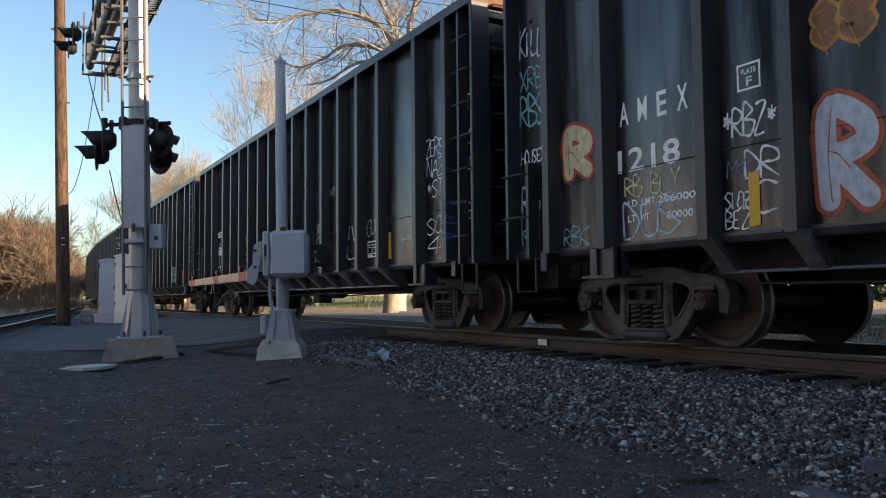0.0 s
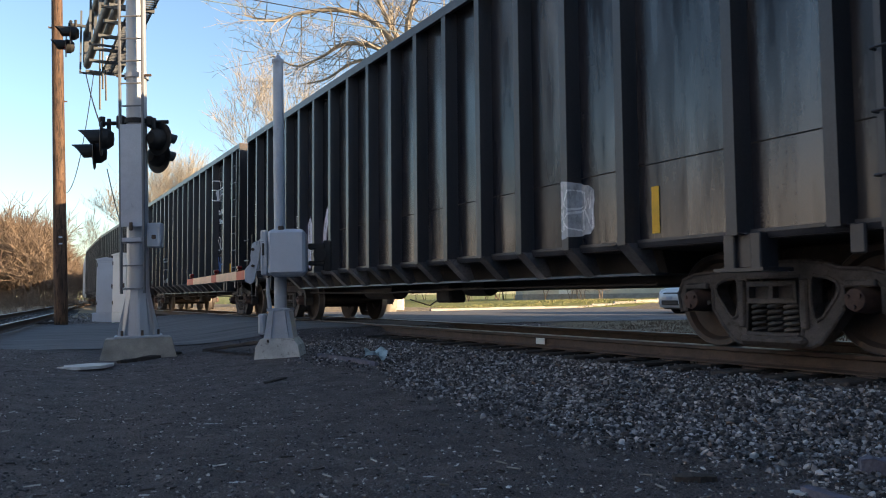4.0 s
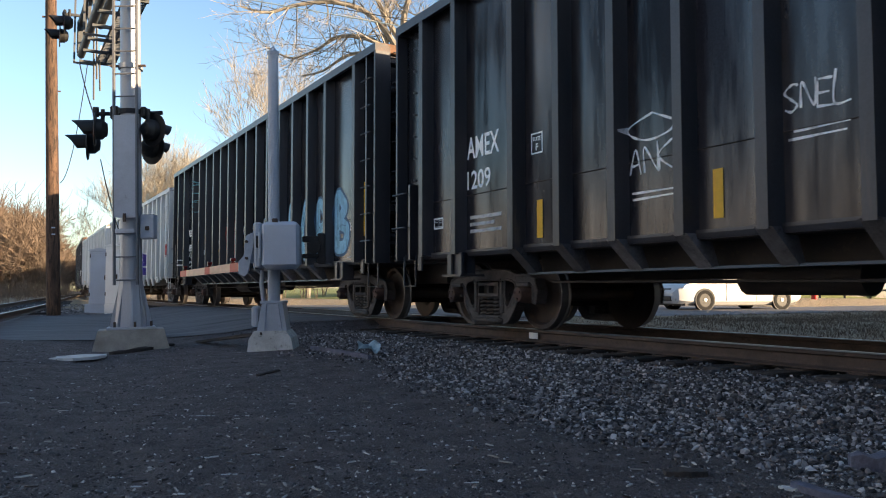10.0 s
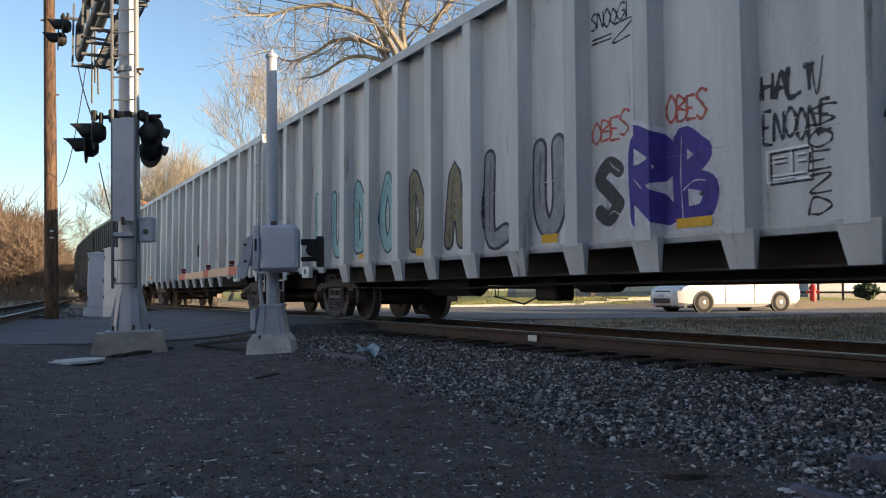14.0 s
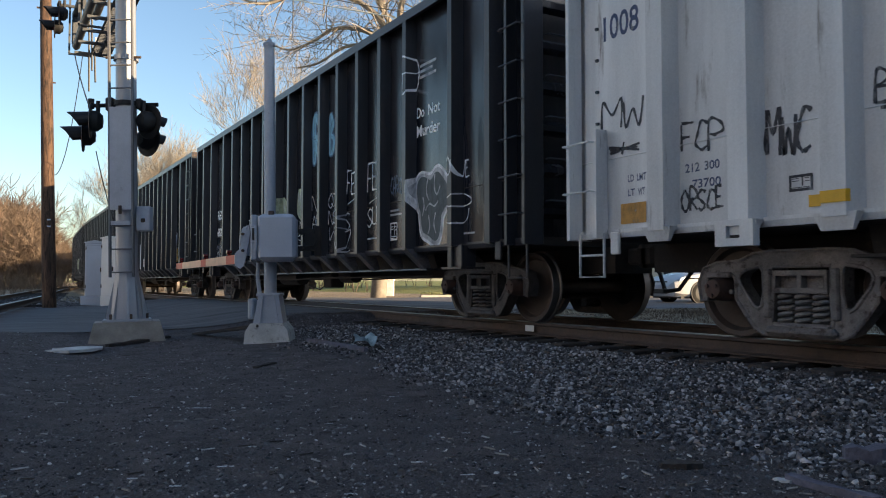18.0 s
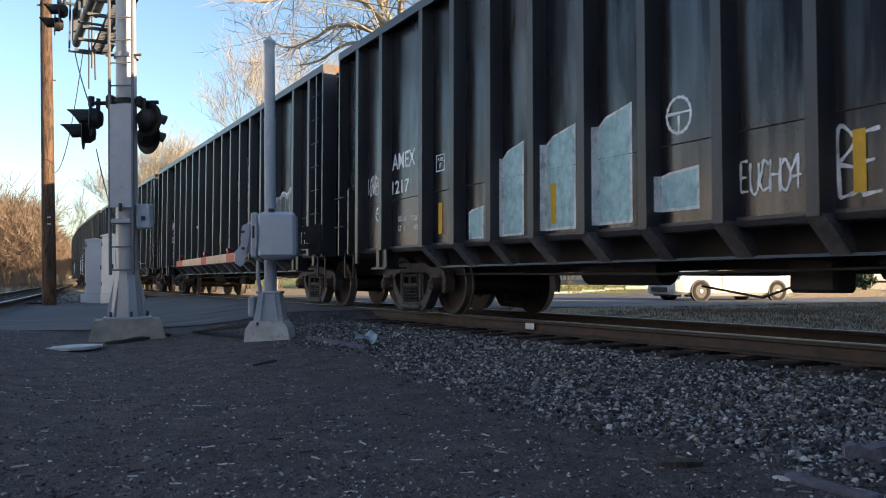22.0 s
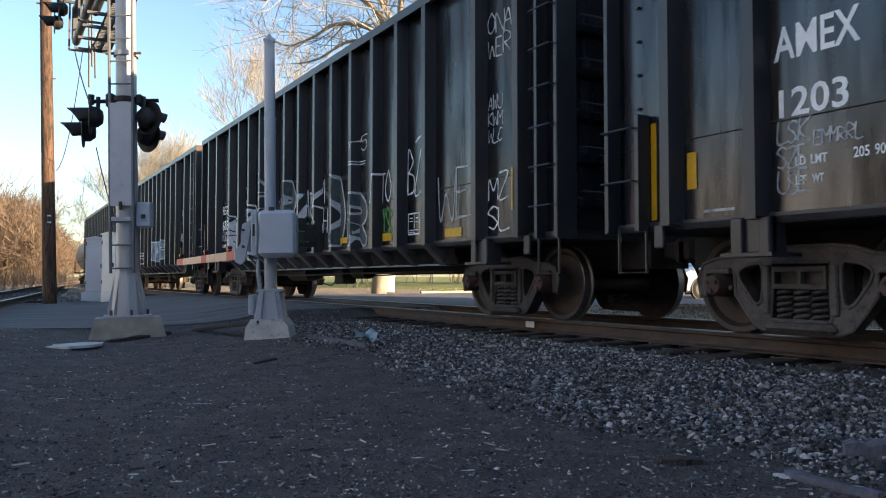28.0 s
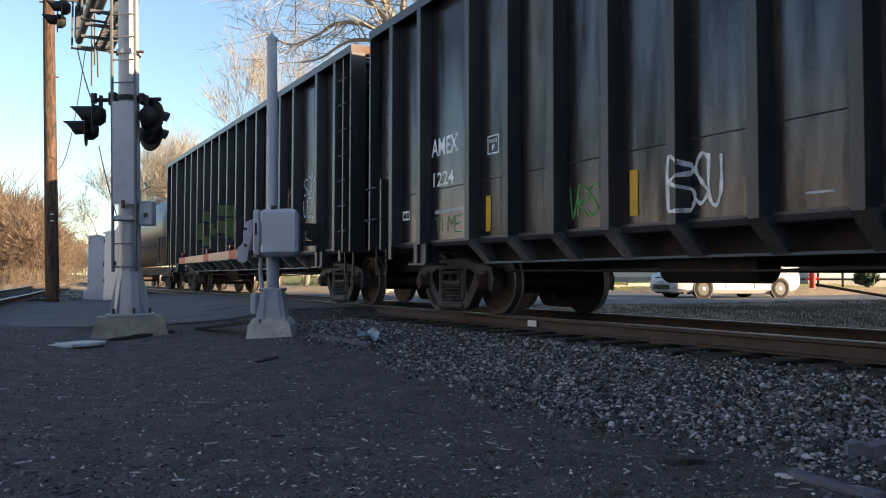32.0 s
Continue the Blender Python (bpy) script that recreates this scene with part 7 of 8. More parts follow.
# strokes of hand-drawn capitals on a grid six wide and eight high
HAND = {"A": "003860 1353", "B": "0008475604 0463614000", "C": "6738150230 3061", "D": "0008466330 3000", "E": "5808 0800 0060 0444", "F": "0008 0868 0444",
        "G": "67380502306264 6434", "H": "0008 6068 0464", "I": "3038", "J": "0868 48422002", "K": "0008 680460", "L": "080060", "M": "0008346860", "N": "00086068",
        "O": "380502306265 6538", "P": "0008576534 3404", "Q": "380502306265 6538 4270", "R": "0008576534 3404 0460", "S": "6738063462 623001", "T": "0868 3830", "U": "0802306268",
        "V": "083068", "W": "0810355068", "X": "0860 0068", "Y": "0834 683430", "Z": "08680060", "1": "163830", "2": "063866 660060", "3": "074865 6534 346230 3001", "4": "480363 4840",
        "5": "680805 054562 623001", "8": "3806346230 300234 3466 6638", "*": "3236 1454 1355 1553", "=": "0262 0464", "~": "0347 4762 6266", "!": "3833 3130", "o": "3603 0330 3063 6336", "-": "0464"}


def letter_strokes(ch):
    return [[(int(q[k]) / 6, int(q[k + 1]) / 8) for k in range(0, len(q), 2)] for q in HAND[ch].split()]


@fitted
def scrawl(car, body, material, u, z, w, h, line=0.0):
    """A sprayed tag in a quick hand, its rows parted by strokes."""
    rng = random.Random(int(u * 977 + z * 131 + w * 57))
    rows = body.split("/")
    hh = h / len(rows)
    width = line or max(0.013, min(0.034, 0.055 * hh + 0.008, 0.10 * w)) * (1.3 if material in (G_BLACK, G_RED_LINE) else 1.0)
    for r, row in enumerate(rows):
        n = len(row)
        lean, base, k0 = rng.uniform(-0.02, 0.16), z + hh * (len(rows) - 1 - r), 0
        for k, ch in enumerate(row):
            if ch == " ":
                continue
            cw = w / n * rng.uniform(0.86, 1.12) * (0.55 if ch in "I1!" else 1.0)
            x0, y0 = u + w * (k + 0.04) / n, base + hh * rng.uniform(0.02, 0.12)
            ch_h = hh * rng.uniform(0.74, 0.94)
            sh = Shape()
            for q in letter_strokes(ch):
                pts = [(x0 + cw * (a * 0.92 + lean * b + rng.uniform(-0.05, 0.05)), y0 + ch_h * (b + rng.uniform(-0.04, 0.04))) for a, b in q]
                k0 += 1
                ribbon(sh, pts, width, 0.004 + 0.0003 * (k0 % 8), line > 0.05)
            part("graffiti_letter", sh, material, car, "hand-sprayed graffiti letter")


def tag(car, material, u, z, w, h):
    """A quick spray tag of no readable word."""
    rng = random.Random(int(u * 377 + z * 231 + w * 57))
    rows = max(1, min(4, round(h / max(0.24, w * 0.65))))
    n = max(2, min(6, round(w / (h / rows * 0.55))))
    scrawl(car, "/".join("".join(rng.choice("ASONEKRZLMWCU") for k in range(n)) for r in range(rows)), material, u, z, w, h)


def drips(car, material, u, z, w, h):
    """Runs of paint down the sheet."""
    rng = random.Random(int(u * 177 + z * 31))
    for k in range(max(3, int(w * 30))):
        sh = Shape()
        a, top = u + w * rng.random(), z + h * rng.uniform(0.35, 1.0)
        ribbon(sh, [(a, top), (a + rng.uniform(-0.01, 0.01), top - h * rng.uniform(0.04, 0.12)), (a + rng.uniform(-0.015, 0.015), max(z, top - h * rng.uniform(0.1, 0.5)))], rng.uniform(0.008, 0.018), 0.004 + 0.0002 * k)
        part("paint_run", sh, material, car, "pale run of paint")


@fitted
def bubble(car, body, pair, u, z, w, h):
    """A fat sprayed letter with its outline: broad strokes laid over broader ones."""
    fat = min(0.31 * w, 0.25 * h)
    rim = max(0.022, min(0.05, 0.12 * fat + 0.02))
    e = fat / 2 + rim
    strokes = [[(u + e + (w - 2 * e) * a, z + e + (h - 2 * e) * b) for a, b in q] for q in letter_strokes(body)]
    for name, material, width, lift in (("graffiti_outline", pair[1], fat + 2 * rim, 0.003), ("graffiti_fill", pair[0], fat, 0.0065)):
        sh = Shape()
        for k, q in enumerate(strokes):
            ribbon(sh, q, width, lift + 0.0005 * k, True)
        part(name, sh, material, car, "fat outlined graffiti letter")
    rng = random.Random(int(u * 313 + z * 77))
    for k in range(2):
        sh = Shape()
        q = strokes[k % len(strokes)]
        a, b = q[0], q[1]
        ribbon(sh, [(a[0] + 0.02, a[1] - 0.02 - 0.1 * k), ((a[0] + b[0]) / 2, (a[1] + b[1]) / 2), (b[0] + rng.uniform(-0.04, 0.04), b[1] + 0.03)], 0.012, 0.0095)
        part("graffiti_line", sh, pair[1], car)


@fitted
def slab(car, pair, u, z, w, h):
    e = 0.03
    shape = [(0, 0), (1, 0), (1, 1), (0.25, 0.93), (0, 0.85)]
    part("graffiti_outline", flat(Shape(), shape, [(0, 1, 2, 3, 4)], u - e, z - e, w + 2 * e, h + 2 * e, 0.003), pair[1], car)
    part("graffiti_fill", flat(Shape(), shape, [(0, 1, 2, 3, 4)], u, z, w, h, 0.006), pair[0], car, "pale mint graffiti block")


@fitted
def dot(car, material, u, z, w, h):
    r = max(w, h) / 2
    pts = [(u + w / 2 + r * math.cos(a), z + h / 2 + r * math.sin(a)) for a in [2 * math.pi * k / 24 for k in range(24)]]
    part("white_dot", spray(Shape(), pts, [tuple(range(24))]), material, car, "round white inspection dot")


@fitted
def ring(car, material, u, z, w, h):
    sh = Shape()
    rx, rz = w / 2, h / 2
    c = (u + rx, z + rz)
    ribbon(sh, [(c[0] + rx * math.cos(a), c[1] + rz * math.sin(a)) for a in [2 * math.pi * k / 16 for k in range(17)]], 0.032, 0.003)
    ribbon(sh, [(c[0] - rx, c[1] + 0.02), (c[0] + rx, c[1] + 0.02)], 0.028, 0.0036)
    ribbon(sh, [(c[0], c[1]), (c[0], c[1] - rz)], 0.028, 0.0042)
    part("round_emblem", sh, material, car, "white ring emblem")


def blob(u, z, w, h, seed, n=20, rough=0.12):
    rng = random.Random(seed)
    k1, k2 = rng.uniform(0, 6), rng.uniform(0, 6)
    out = []
    for k in range(n):
        a = 2 * math.pi * k / n
        r = 1 - rough + rough * math.sin(3 * a + k1) * math.cos(2 * a + k2)
        c, s = math.cos(a), math.sin(a)
        m = max(abs(c), abs(s)) ** 0.5
        out.append((u + w / 2 + w / 2 * r * c / m, z + h / 2 + h / 2 * r * s / m))
    return out


@fitted
def mark(car, material, u, z, w, h):
    p = blob(u, z, w, h, int(u * 91))
    part("graffiti_patch", spray(Shape(), p, [tuple(range(len(p)))]), material, car, "faded sprayed patch")
    tag(car, G_SILVER if material is not G_SILVER else G_WHITE, u + w * 0.15, z + h * 0.15, w * 0.7, h * 0.7)


@fitted
def mark2(car, pair, u, z, w, h):
    """A plain two-lobed painted shape: pale rim, dark band and pale field, with a few loose lines."""
    pair = pair if isinstance(pair, tuple) else (G_OUTLINE[0], pair)

    def outline(grow):
        out = []
        for k in range(48):
            a = 2 * math.pi * k / 48
            x, y = math.cos(a), math.sin(a)
            r = 0.40 + grow + 0.07 * abs(math.sin(a * 1.5 + 0.8)) - (0.13 * max(0.0, y) ** 6) + 0.04 * math.sin(5 * a + u)
            out.append((u + w * (0.5 + r * x * (1.08 - 0.12 * (y < -0.2))), z + h * (0.52 + r * y * 1.05)))
        return out

    for name, grow, lift, m in (("graffiti_rim", 0.085, 0.003, G_WHITE), ("graffiti_outline", 0.045, 0.0052, pair[1]), ("graffiti_fill", -0.01, 0.0074, pair[0])):
        p = outline(grow)
        c = (u + w * 0.5, z + h * 0.5)
        part(name, spray(Shape(), p + [c], [(k, (k + 1) % 48, 48) for k in range(48)], lift), m, car, "plain painted shape")
    for k, q in enumerate(("0.30,0.42 0.42,0.50 0.58,0.46 0.70,0.52", "0.38,0.84 0.33,0.66 0.42,0.54", "0.60,0.86 0.58,0.70 0.66,0.60 0.76,0.70", "0.40,0.36 0.44,0.22 0.38,0.12", "0.62,0.38 0.57,0.24 0.63,0.12", "0.22,0.60 0.26,0.48 0.20,0.36")):
        sh = Shape()
        pts = [tuple(float(v) for v in p.split(",")) for p in q.split()]
        ribbon(sh, [(u + a * w, z + b * h) for a, b in pts], 0.03, 0.0095 + 0.0003 * k)
        part("graffiti_line", sh, pair[1], car)

# ---- lettering, reflectors and graffiti, car by car ----


def car_a():
    c = side_of(0)
    scrawl(c, "RBS", G_TEAL, -0.10, 2.49, 0.59, 0.49)
    scrawl(c, "KILL", G_ICE, -0.08, 3.34, 0.54, 0.39)
    scrawl(c, "XRB", G_TEAL, -0.06, 2.95, 0.5, 0.30)
    scrawl(c, "RB", G_ICE, -0.07, 1.47, 0.36, 0.38)
    scrawl(c, "RB", G_TEAL, -0.05, 1.09, 0.33, 0.35)
    scrawl(c, "HOUSES", G_WHITE, -0.03, 2.07, 0.54, 0.19)
    scrawl(c, "RBK", G_TEAL, 0.88, 1.03, 0.44, 0.25)
    bubble(c, "R", G_CREAM_RED, 0.88, 1.73, 0.57, 0.67)
    letters(c, "1218", WHITE, 1.82, 1.73, 0.85, 0.24)
    letters(c, "A M E X", WHITE, 1.86, 2.21, 0.92, 0.24)
    scrawl(c, "DUS", G_ICE, 1.88, 1.05, 0.76, 0.40)
    scrawl(c, "RB BLY", G_CREAM, 1.92, 1.47, 0.74, 0.23)
    letters(c, "LT WT", WHITE, 1.95, 1.23, 0.30, 0.07)
    letters(c, "LD LMT", WHITE, 1.96, 1.38, 0.38, 0.07)
    letters(c, "206000", WHITE, 2.40, 1.38, 0.48, 0.07)
    letters(c, "80000", WHITE, 2.48, 1.22, 0.33, 0.07)
    scrawl(c, "*RBZ*", G_WHITE, 3.18, 1.83, 0.60, 0.32)
    plate(c, "F", WHITE, 3.34, 2.22, 0.24, 0.23)
    scrawl(c, "DR/C", G_WHITE, 3.50, 1.15, 0.34, 0.60)
    scrawl(c, "SICE/BEZ", G_WHITE, 3.17, 1.05, 0.26, 0.34)
    scrawl(c, "MK", G_BLUEGREY, 3.20, 1.48, 0.20, 0.18)
    strip(c, YELLOW, 3.43, 1.07, 0.14, 0.45)
    bubble(c, "8", G_GOLD, 4.04, 2.35, 0.28, 0.42)
    bubble(c, "R", G_ICE_RED, 4.06, 1.08, 0.66, 0.93)
    bubble(c, "8", G_GOLD, 4.35, 2.33, 0.34, 0.44)


def car_b():
    c = side_of(1)
    strip(c, YELLOW, -0.02, 1.05, 0.12, 0.96)
    letters(c, "REGX", WHITE, 1.86, 2.29, 0.74, 0.18)
    scrawl(c, "S N", G_SILVER, 1.87, 1.06, 0.92, 1.18)
    letters(c, "6844", WHITE, 1.89, 1.77, 0.85, 0.26)
    letters(c, "LT WT", WHITE, 1.91, 1.23, 0.27, 0.08)
    letters(c, "LD LMT", WHITE, 1.91, 1.39, 0.35, 0.09)
    letters(c, "205 600", WHITE, 2.45, 1.39, 0.33, 0.08)
    strip(c, YELLOW, 3.18, 1.10, 0.08, 0.47)
    scrawl(c, "SC/U", G_SILVER, 3.27, 1.15, 0.36, 0.63)
    plate(c, "F", WHITE, 3.31, 2.02, 0.22, 0.25)
    scrawl(c, "CRE", G_SILVER, 4.15, 1.91, 0.43, 0.21)
    scrawl(c, "SN/U", G_SILVER, 4.88, 1.05, 0.57, 0.54)
    scrawl(c, "OU/TAKES/UTI", G_WHITE, 4.91, 1.64, 0.59, 0.59)
    strip(c, YELLOW, 5.83, 1.10, 0.11, 0.47)
    mark(c, G_PALEGREEN, 7.54, 1.17, 0.38, 0.59)
    strip(c, YELLOW, 8.52, 1.11, 0.13, 0.46)
    scrawl(c, "SF", G_WHITE, 10.30, 1.78, 0.26, 0.20)
    ring(c, G_SILVER, 10.18, 1.12, 0.50, 0.60)
    scrawl(c, "AN", G_SILVER, 10.26, 1.14, 0.30, 0.48)
    tag(c, G_SILVER, 11.04, 2.44, 0.29, 0.19)
    strip(c, YELLOW, 11.08, 1.12, 0.13, 0.45)
    scrawl(c, "IV/L", G_WHITE, 11.92, 1.20, 0.40, 0.62)
    scrawl(c, "GUR", G_SILVER, 12.67, 1.53, 0.53, 0.35)
    chart(c, WHITE, 12.88, 1.19, 0.34, 0.28)
    strip(c, YELLOW, 13.68, 1.13, 0.11, 0.43)
    bars(c, WHITE, 14.20, 1.37, 0.39, 0.11)
    scrawl(c, "SC/4", G_WHITE, 15.00, 1.12, 0.47, 0.56)
    scrawl(c, "ZERS/NAZ/*ST", G_WHITE, 15.03, 1.96, 0.51, 0.87)
    scrawl(c, "XX/KS", G_BLUE, 15.69, 1.25, 0.29, 0.61)
    scrawl(c, "E", G_WHITE, 16.24, 1.53, 0.18, 0.27)
    scrawl(c, "A", G_WHITE, 16.26, 2.10, 0.18, 0.30)
    scrawl(c, "O", G_WHITE, 16.27, 2.56, 0.18, 0.25)
    scrawl(c, "F", G_WHITE, 16.29, 3.00, 0.18, 0.27)
    strip(c, YELLOW, 16.43, 1.09, 0.10, 0.89)


def car_c():
    c = side_of(2)
    scrawl(c, "ZOBI", G_WHITE, -0.04, 2.54, 0.40, 0.30)
    strip(c, YELLOW, 0.53, 1.06, 0.13, 0.90)
    scrawl(c, "HQ", G_SILVER, 0.90, 1.05, 0.45, 0.20)
    letters(c, "AMEX", WHITE, 1.77, 2.23, 0.76, 0.24)
    letters(c, "1215", WHITE, 1.83, 1.79, 0.60, 0.24)
    letters(c, "LT WT", WHITE, 1.91, 1.21, 0.28, 0.08)
    letters(c, "LD LMT", WHITE, 1.91, 1.35, 0.33, 0.09)
    letters(c, "206000", WHITE, 2.40, 1.37, 0.38, 0.08)
    letters(c, "80000", WHITE, 2.48, 1.23, 0.29, 0.07)
    bubble(c, "O", G_LILAC_FILL, 3.23, 1.03, 0.58, 0.77)
    plate(c, "F", WHITE, 3.34, 1.98, 0.21, 0.25)
    strip(c, YELLOW, 3.42, 1.07, 0.11, 0.45)
    bubble(c, "N", G_LILAC_FILL, 3.85, 1.06, 0.78, 1.10)
    bubble(c, "O", G_LILAC_FILL, 4.66, 1.06, 0.70, 1.19)
    mark(c, G_SILVER, 12.51, 1.07, 0.60, 0.68)
    strip(c, YELLOW, 13.90, 1.08, 0.10, 0.45)
    strip(c, YELLOW, 15.76, 1.06, 0.16, 0.92)


def car_d():
    c = side_of(3)
    tag(c, G_TEAL, 0.47, 1.26, 0.16, 0.66)
    strip(c, YELLOW, 0.99, 1.35, 0.40, 0.20)
    tag(c, G_TEAL, 1.81, 1.11, 0.74, 0.14)
    scrawl(c, "RASCE", G_SILVER, 1.87, 1.56, 0.97, 0.33)
    letters(c, "REGX", WHITE, 1.92, 2.24, 0.72, 0.24)
    letters(c, "6818", WHITE, 1.93, 1.78, 0.54, 0.24)
    letters(c, "LT WT", WHITE, 1.94, 1.27, 0.32, 0.08)
    letters(c, "LD LMT", WHITE, 1.94, 1.42, 0.35, 0.08)
    letters(c, "205 000", WHITE, 2.39, 1.41, 0.33, 0.08)
    letters(c, "80000", WHITE, 2.44, 1.26, 0.33, 0.07)
    scrawl(c, "GIMS/GIMS/GIMS", G_WHITE, 3.19, 1.09, 0.58, 0.64)
    plate(c, "F", WHITE, 3.36, 1.95, 0.22, 0.26)
    strip(c, YELLOW, 4.11, 1.18, 0.35, 0.11)
    tag(c, G_SILVER, 4.92, 1.06, 0.91, 0.96)
    scrawl(c, "LOU", G_SILVER, 6.70, 1.08, 0.45, 0.16)
    strip(c, YELLOW, 6.81, 1.25, 0.32, 0.11)
    scrawl(c, "RASCE/SYZ/ARGO", G_SILVER, 8.42, 1.31, 0.48, 0.74)
    strip(c, YELLOW, 9.32, 1.21, 0.31, 0.14)
    scrawl(c, "RAH", G_BLUEGREY, 10.15, 1.80, 0.47, 0.23)
    scrawl(c, "MEZ!", G_BLUE, 10.21, 1.16, 0.49, 0.33)
    scrawl(c, "ARBOF", G_ICE, 11.01, 1.10, 0.60, 0.36)
    strip(c, YELLOW, 11.90, 1.24, 0.33, 0.12)
    chart(c, G_BLUE, 12.79, 1.17, 0.42, 0.46)
    scrawl(c, "AA", G_SILVER, 12.83, 1.77, 0.65, 0.52)
    ring(c, WHITE, 13.49, 3.34, 0.47, 0.58)
    scrawl(c, "SUE", G_SILVER, 13.66, 1.87, 0.73, 0.41)
    scrawl(c, "WHI", G_BLUE, 13.70, 1.23, 0.87, 0.52)
    letters(c, "Do Not", WHITE, 13.71, 2.92, 0.61, 0.14)
    letters(c, "Steal", WHITE, 13.84, 2.64, 0.41, 0.16)
    bars(c, WHITE, 14.00, 3.45, 0.54, 0.27)
    strip(c, YELLOW, 15.03, 1.23, 0.41, 0.22)
    tag(c, G_SILVER, 15.07, 3.23, 0.22, 0.54)


def car_e():
    c = side_of(4)
    chart(c, WHITE, 0.79, 1.36, 0.27, 0.16)
    letters(c, "AMEX", WHITE, 1.75, 2.23, 0.77, 0.29)
    letters(c, "1209", WHITE, 1.82, 1.82, 0.57, 0.25)
    bars(c, WHITE, 1.89, 1.23, 0.78, 0.27)
    plate(c, "F", WHITE, 3.27, 2.08, 0.22, 0.25)
    strip(c, YELLOW, 3.38, 1.10, 0.12, 0.44)
    scrawl(c, "O/ANK/=", G_WHITE, 4.87, 1.30, 0.56, 0.92)
    strip(c, YELLOW, 5.96, 1.12, 0.11, 0.43)
    scrawl(c, "SNEL/=", G_WHITE, 6.72, 1.60, 0.62, 0.56)
    scrawl(c, "LVR", G_SILVER, 8.34, 1.76, 0.48, 0.18)
    strip(c, YELLOW, 8.66, 1.11, 0.08, 0.42)
    scrawl(c, "ALN/TE", G_WHITE, 10.11, 1.60, 0.56, 0.52)
    bubble(c, "Q", G_RED, 11.00, 1.06, 0.70, 1.32)
    bubble(c, "R", G_RED, 11.80, 1.05, 0.72, 1.35)
    bubble(c, "E", G_RED, 12.62, 1.03, 0.65, 1.04)
    chart(c, WHITE, 12.80, 1.17, 0.40, 0.31)
    dot(c, WHITE, 12.90, 2.12, 0.18, 0.21)
    strip(c, YELLOW, 12.93, 1.15, 0.12, 0.34)
    ring(c, G_SILVER, 12.98, 1.80, 0.28, 0.32)
    scrawl(c, "INNEST", G_WHITE, 13.63, 1.68, 1.07, 0.52, line=0.042)
    scrawl(c, "~", G_WHITE, 14.0, 1.48, 0.6, 0.16)
    strip(c, YELLOW, 13.88, 1.11, 0.17, 0.41)
    bars(c, WHITE, 14.33, 1.26, 0.25, 0.15)


def car_f():
    c = side_of(5)
    scrawl(c, "GAU/=/SA", G_WHITE, -0.06, 2.36, 0.40, 0.85)
    scrawl(c, "RS", G_WHITE, -0.10, 1.53, 0.26, 0.39)
    strip(c, YELLOW, 0.15, 1.99, 0.36, 0.22)
    scrawl(c, "SPAR/CX/RB BIL/WCJ", G_TEAL, 0.82, 1.95, 0.58, 1.15)
    chart(c, WHITE, 0.69, 1.32, 0.37, 0.20)
    chart(c, G_WHITE, 0.81, 1.30, 0.34, 0.24)
    bars(c, WHITE, 0.97, 1.06, 0.44, 0.05)
    letters(c, "REGX", WHITE, 1.75, 2.23, 0.70, 0.22)
    scrawl(c, "ANGES", G_WHITE, 1.76, 1.52, 1.02, 0.23)
    letters(c, "6862", WHITE, 1.80, 1.76, 0.57, 0.22)
    letters(c, "LT WT", WHITE, 1.92, 1.23, 0.27, 0.07)
    letters(c, "LD LMT", WHITE, 1.93, 1.37, 0.33, 0.07)
    letters(c, "265 800", WHITE, 2.45, 1.40, 0.33, 0.07)
    letters(c, "80 200", WHITE, 2.49, 1.22, 0.29, 0.07)
    scrawl(c, "SPOT/CK/BEKY", G_TEAL, 2.91, 2.89, 0.48, 1.05)
    plate(c, "F", WHITE, 3.16, 1.98, 0.27, 0.25)
    strip(c, YELLOW, 3.20, 1.22, 0.11, 0.44)
    bubble(c, "O", G_CHROME, 3.93, 1.12, 0.65, 1.15)
    bubble(c, "A", G_CHROME, 4.77, 1.11, 0.63, 1.30)
    bubble(c, "P", G_CHROME, 5.62, 1.23, 0.53, 0.98)
    strip(c, YELLOW, 5.80, 1.24, 0.10, 0.43)
    bubble(c, "N", G_WHITE_RED, 6.52, 1.09, 0.69, 1.33)
    bubble(c, "B", G_WHITE_RED, 7.36, 1.10, 0.63, 1.28)
    bubble(c, "T", G_TANBLUE, 8.24, 1.12, 0.77, 1.03)
    strip(c, YELLOW, 8.41, 1.24, 0.14, 0.44)
    bubble(c, "Z", G_TANBLUE, 9.12, 1.08, 0.77, 1.06)
    bubble(c, "R", G_TANBLUE, 10.04, 1.05, 0.33, 1.10)
    strip(c, YELLOW, 10.99, 1.22, 0.12, 0.42)
    bubble(c, "C", G_SKY, 11.74, 1.03, 0.77, 1.36)
    bubble(c, "O", G_SKY, 12.58, 1.07, 0.75, 1.29)
    chart(c, WHITE, 12.77, 1.20, 0.36, 0.27)
    bubble(c, "R", G_SKY, 13.48, 1.11, 0.69, 1.17)
    strip(c, YELLOW, 13.69, 1.13, 0.16, 0.46)
    bubble(c, "B", G_SKY, 14.30, 1.12, 0.75, 1.23)
    letters(c, "ICH", WHITE, 15.13, 1.55, 0.27, 0.15)
    bars(c, WHITE, 15.16, 1.07, 0.24, 0.04)
    strip(c, YELLOW, 15.83, 1.43, 0.07, 0.91)
    mark(c, G_SILVER, 16.11, 1.53, 0.22, 0.37)


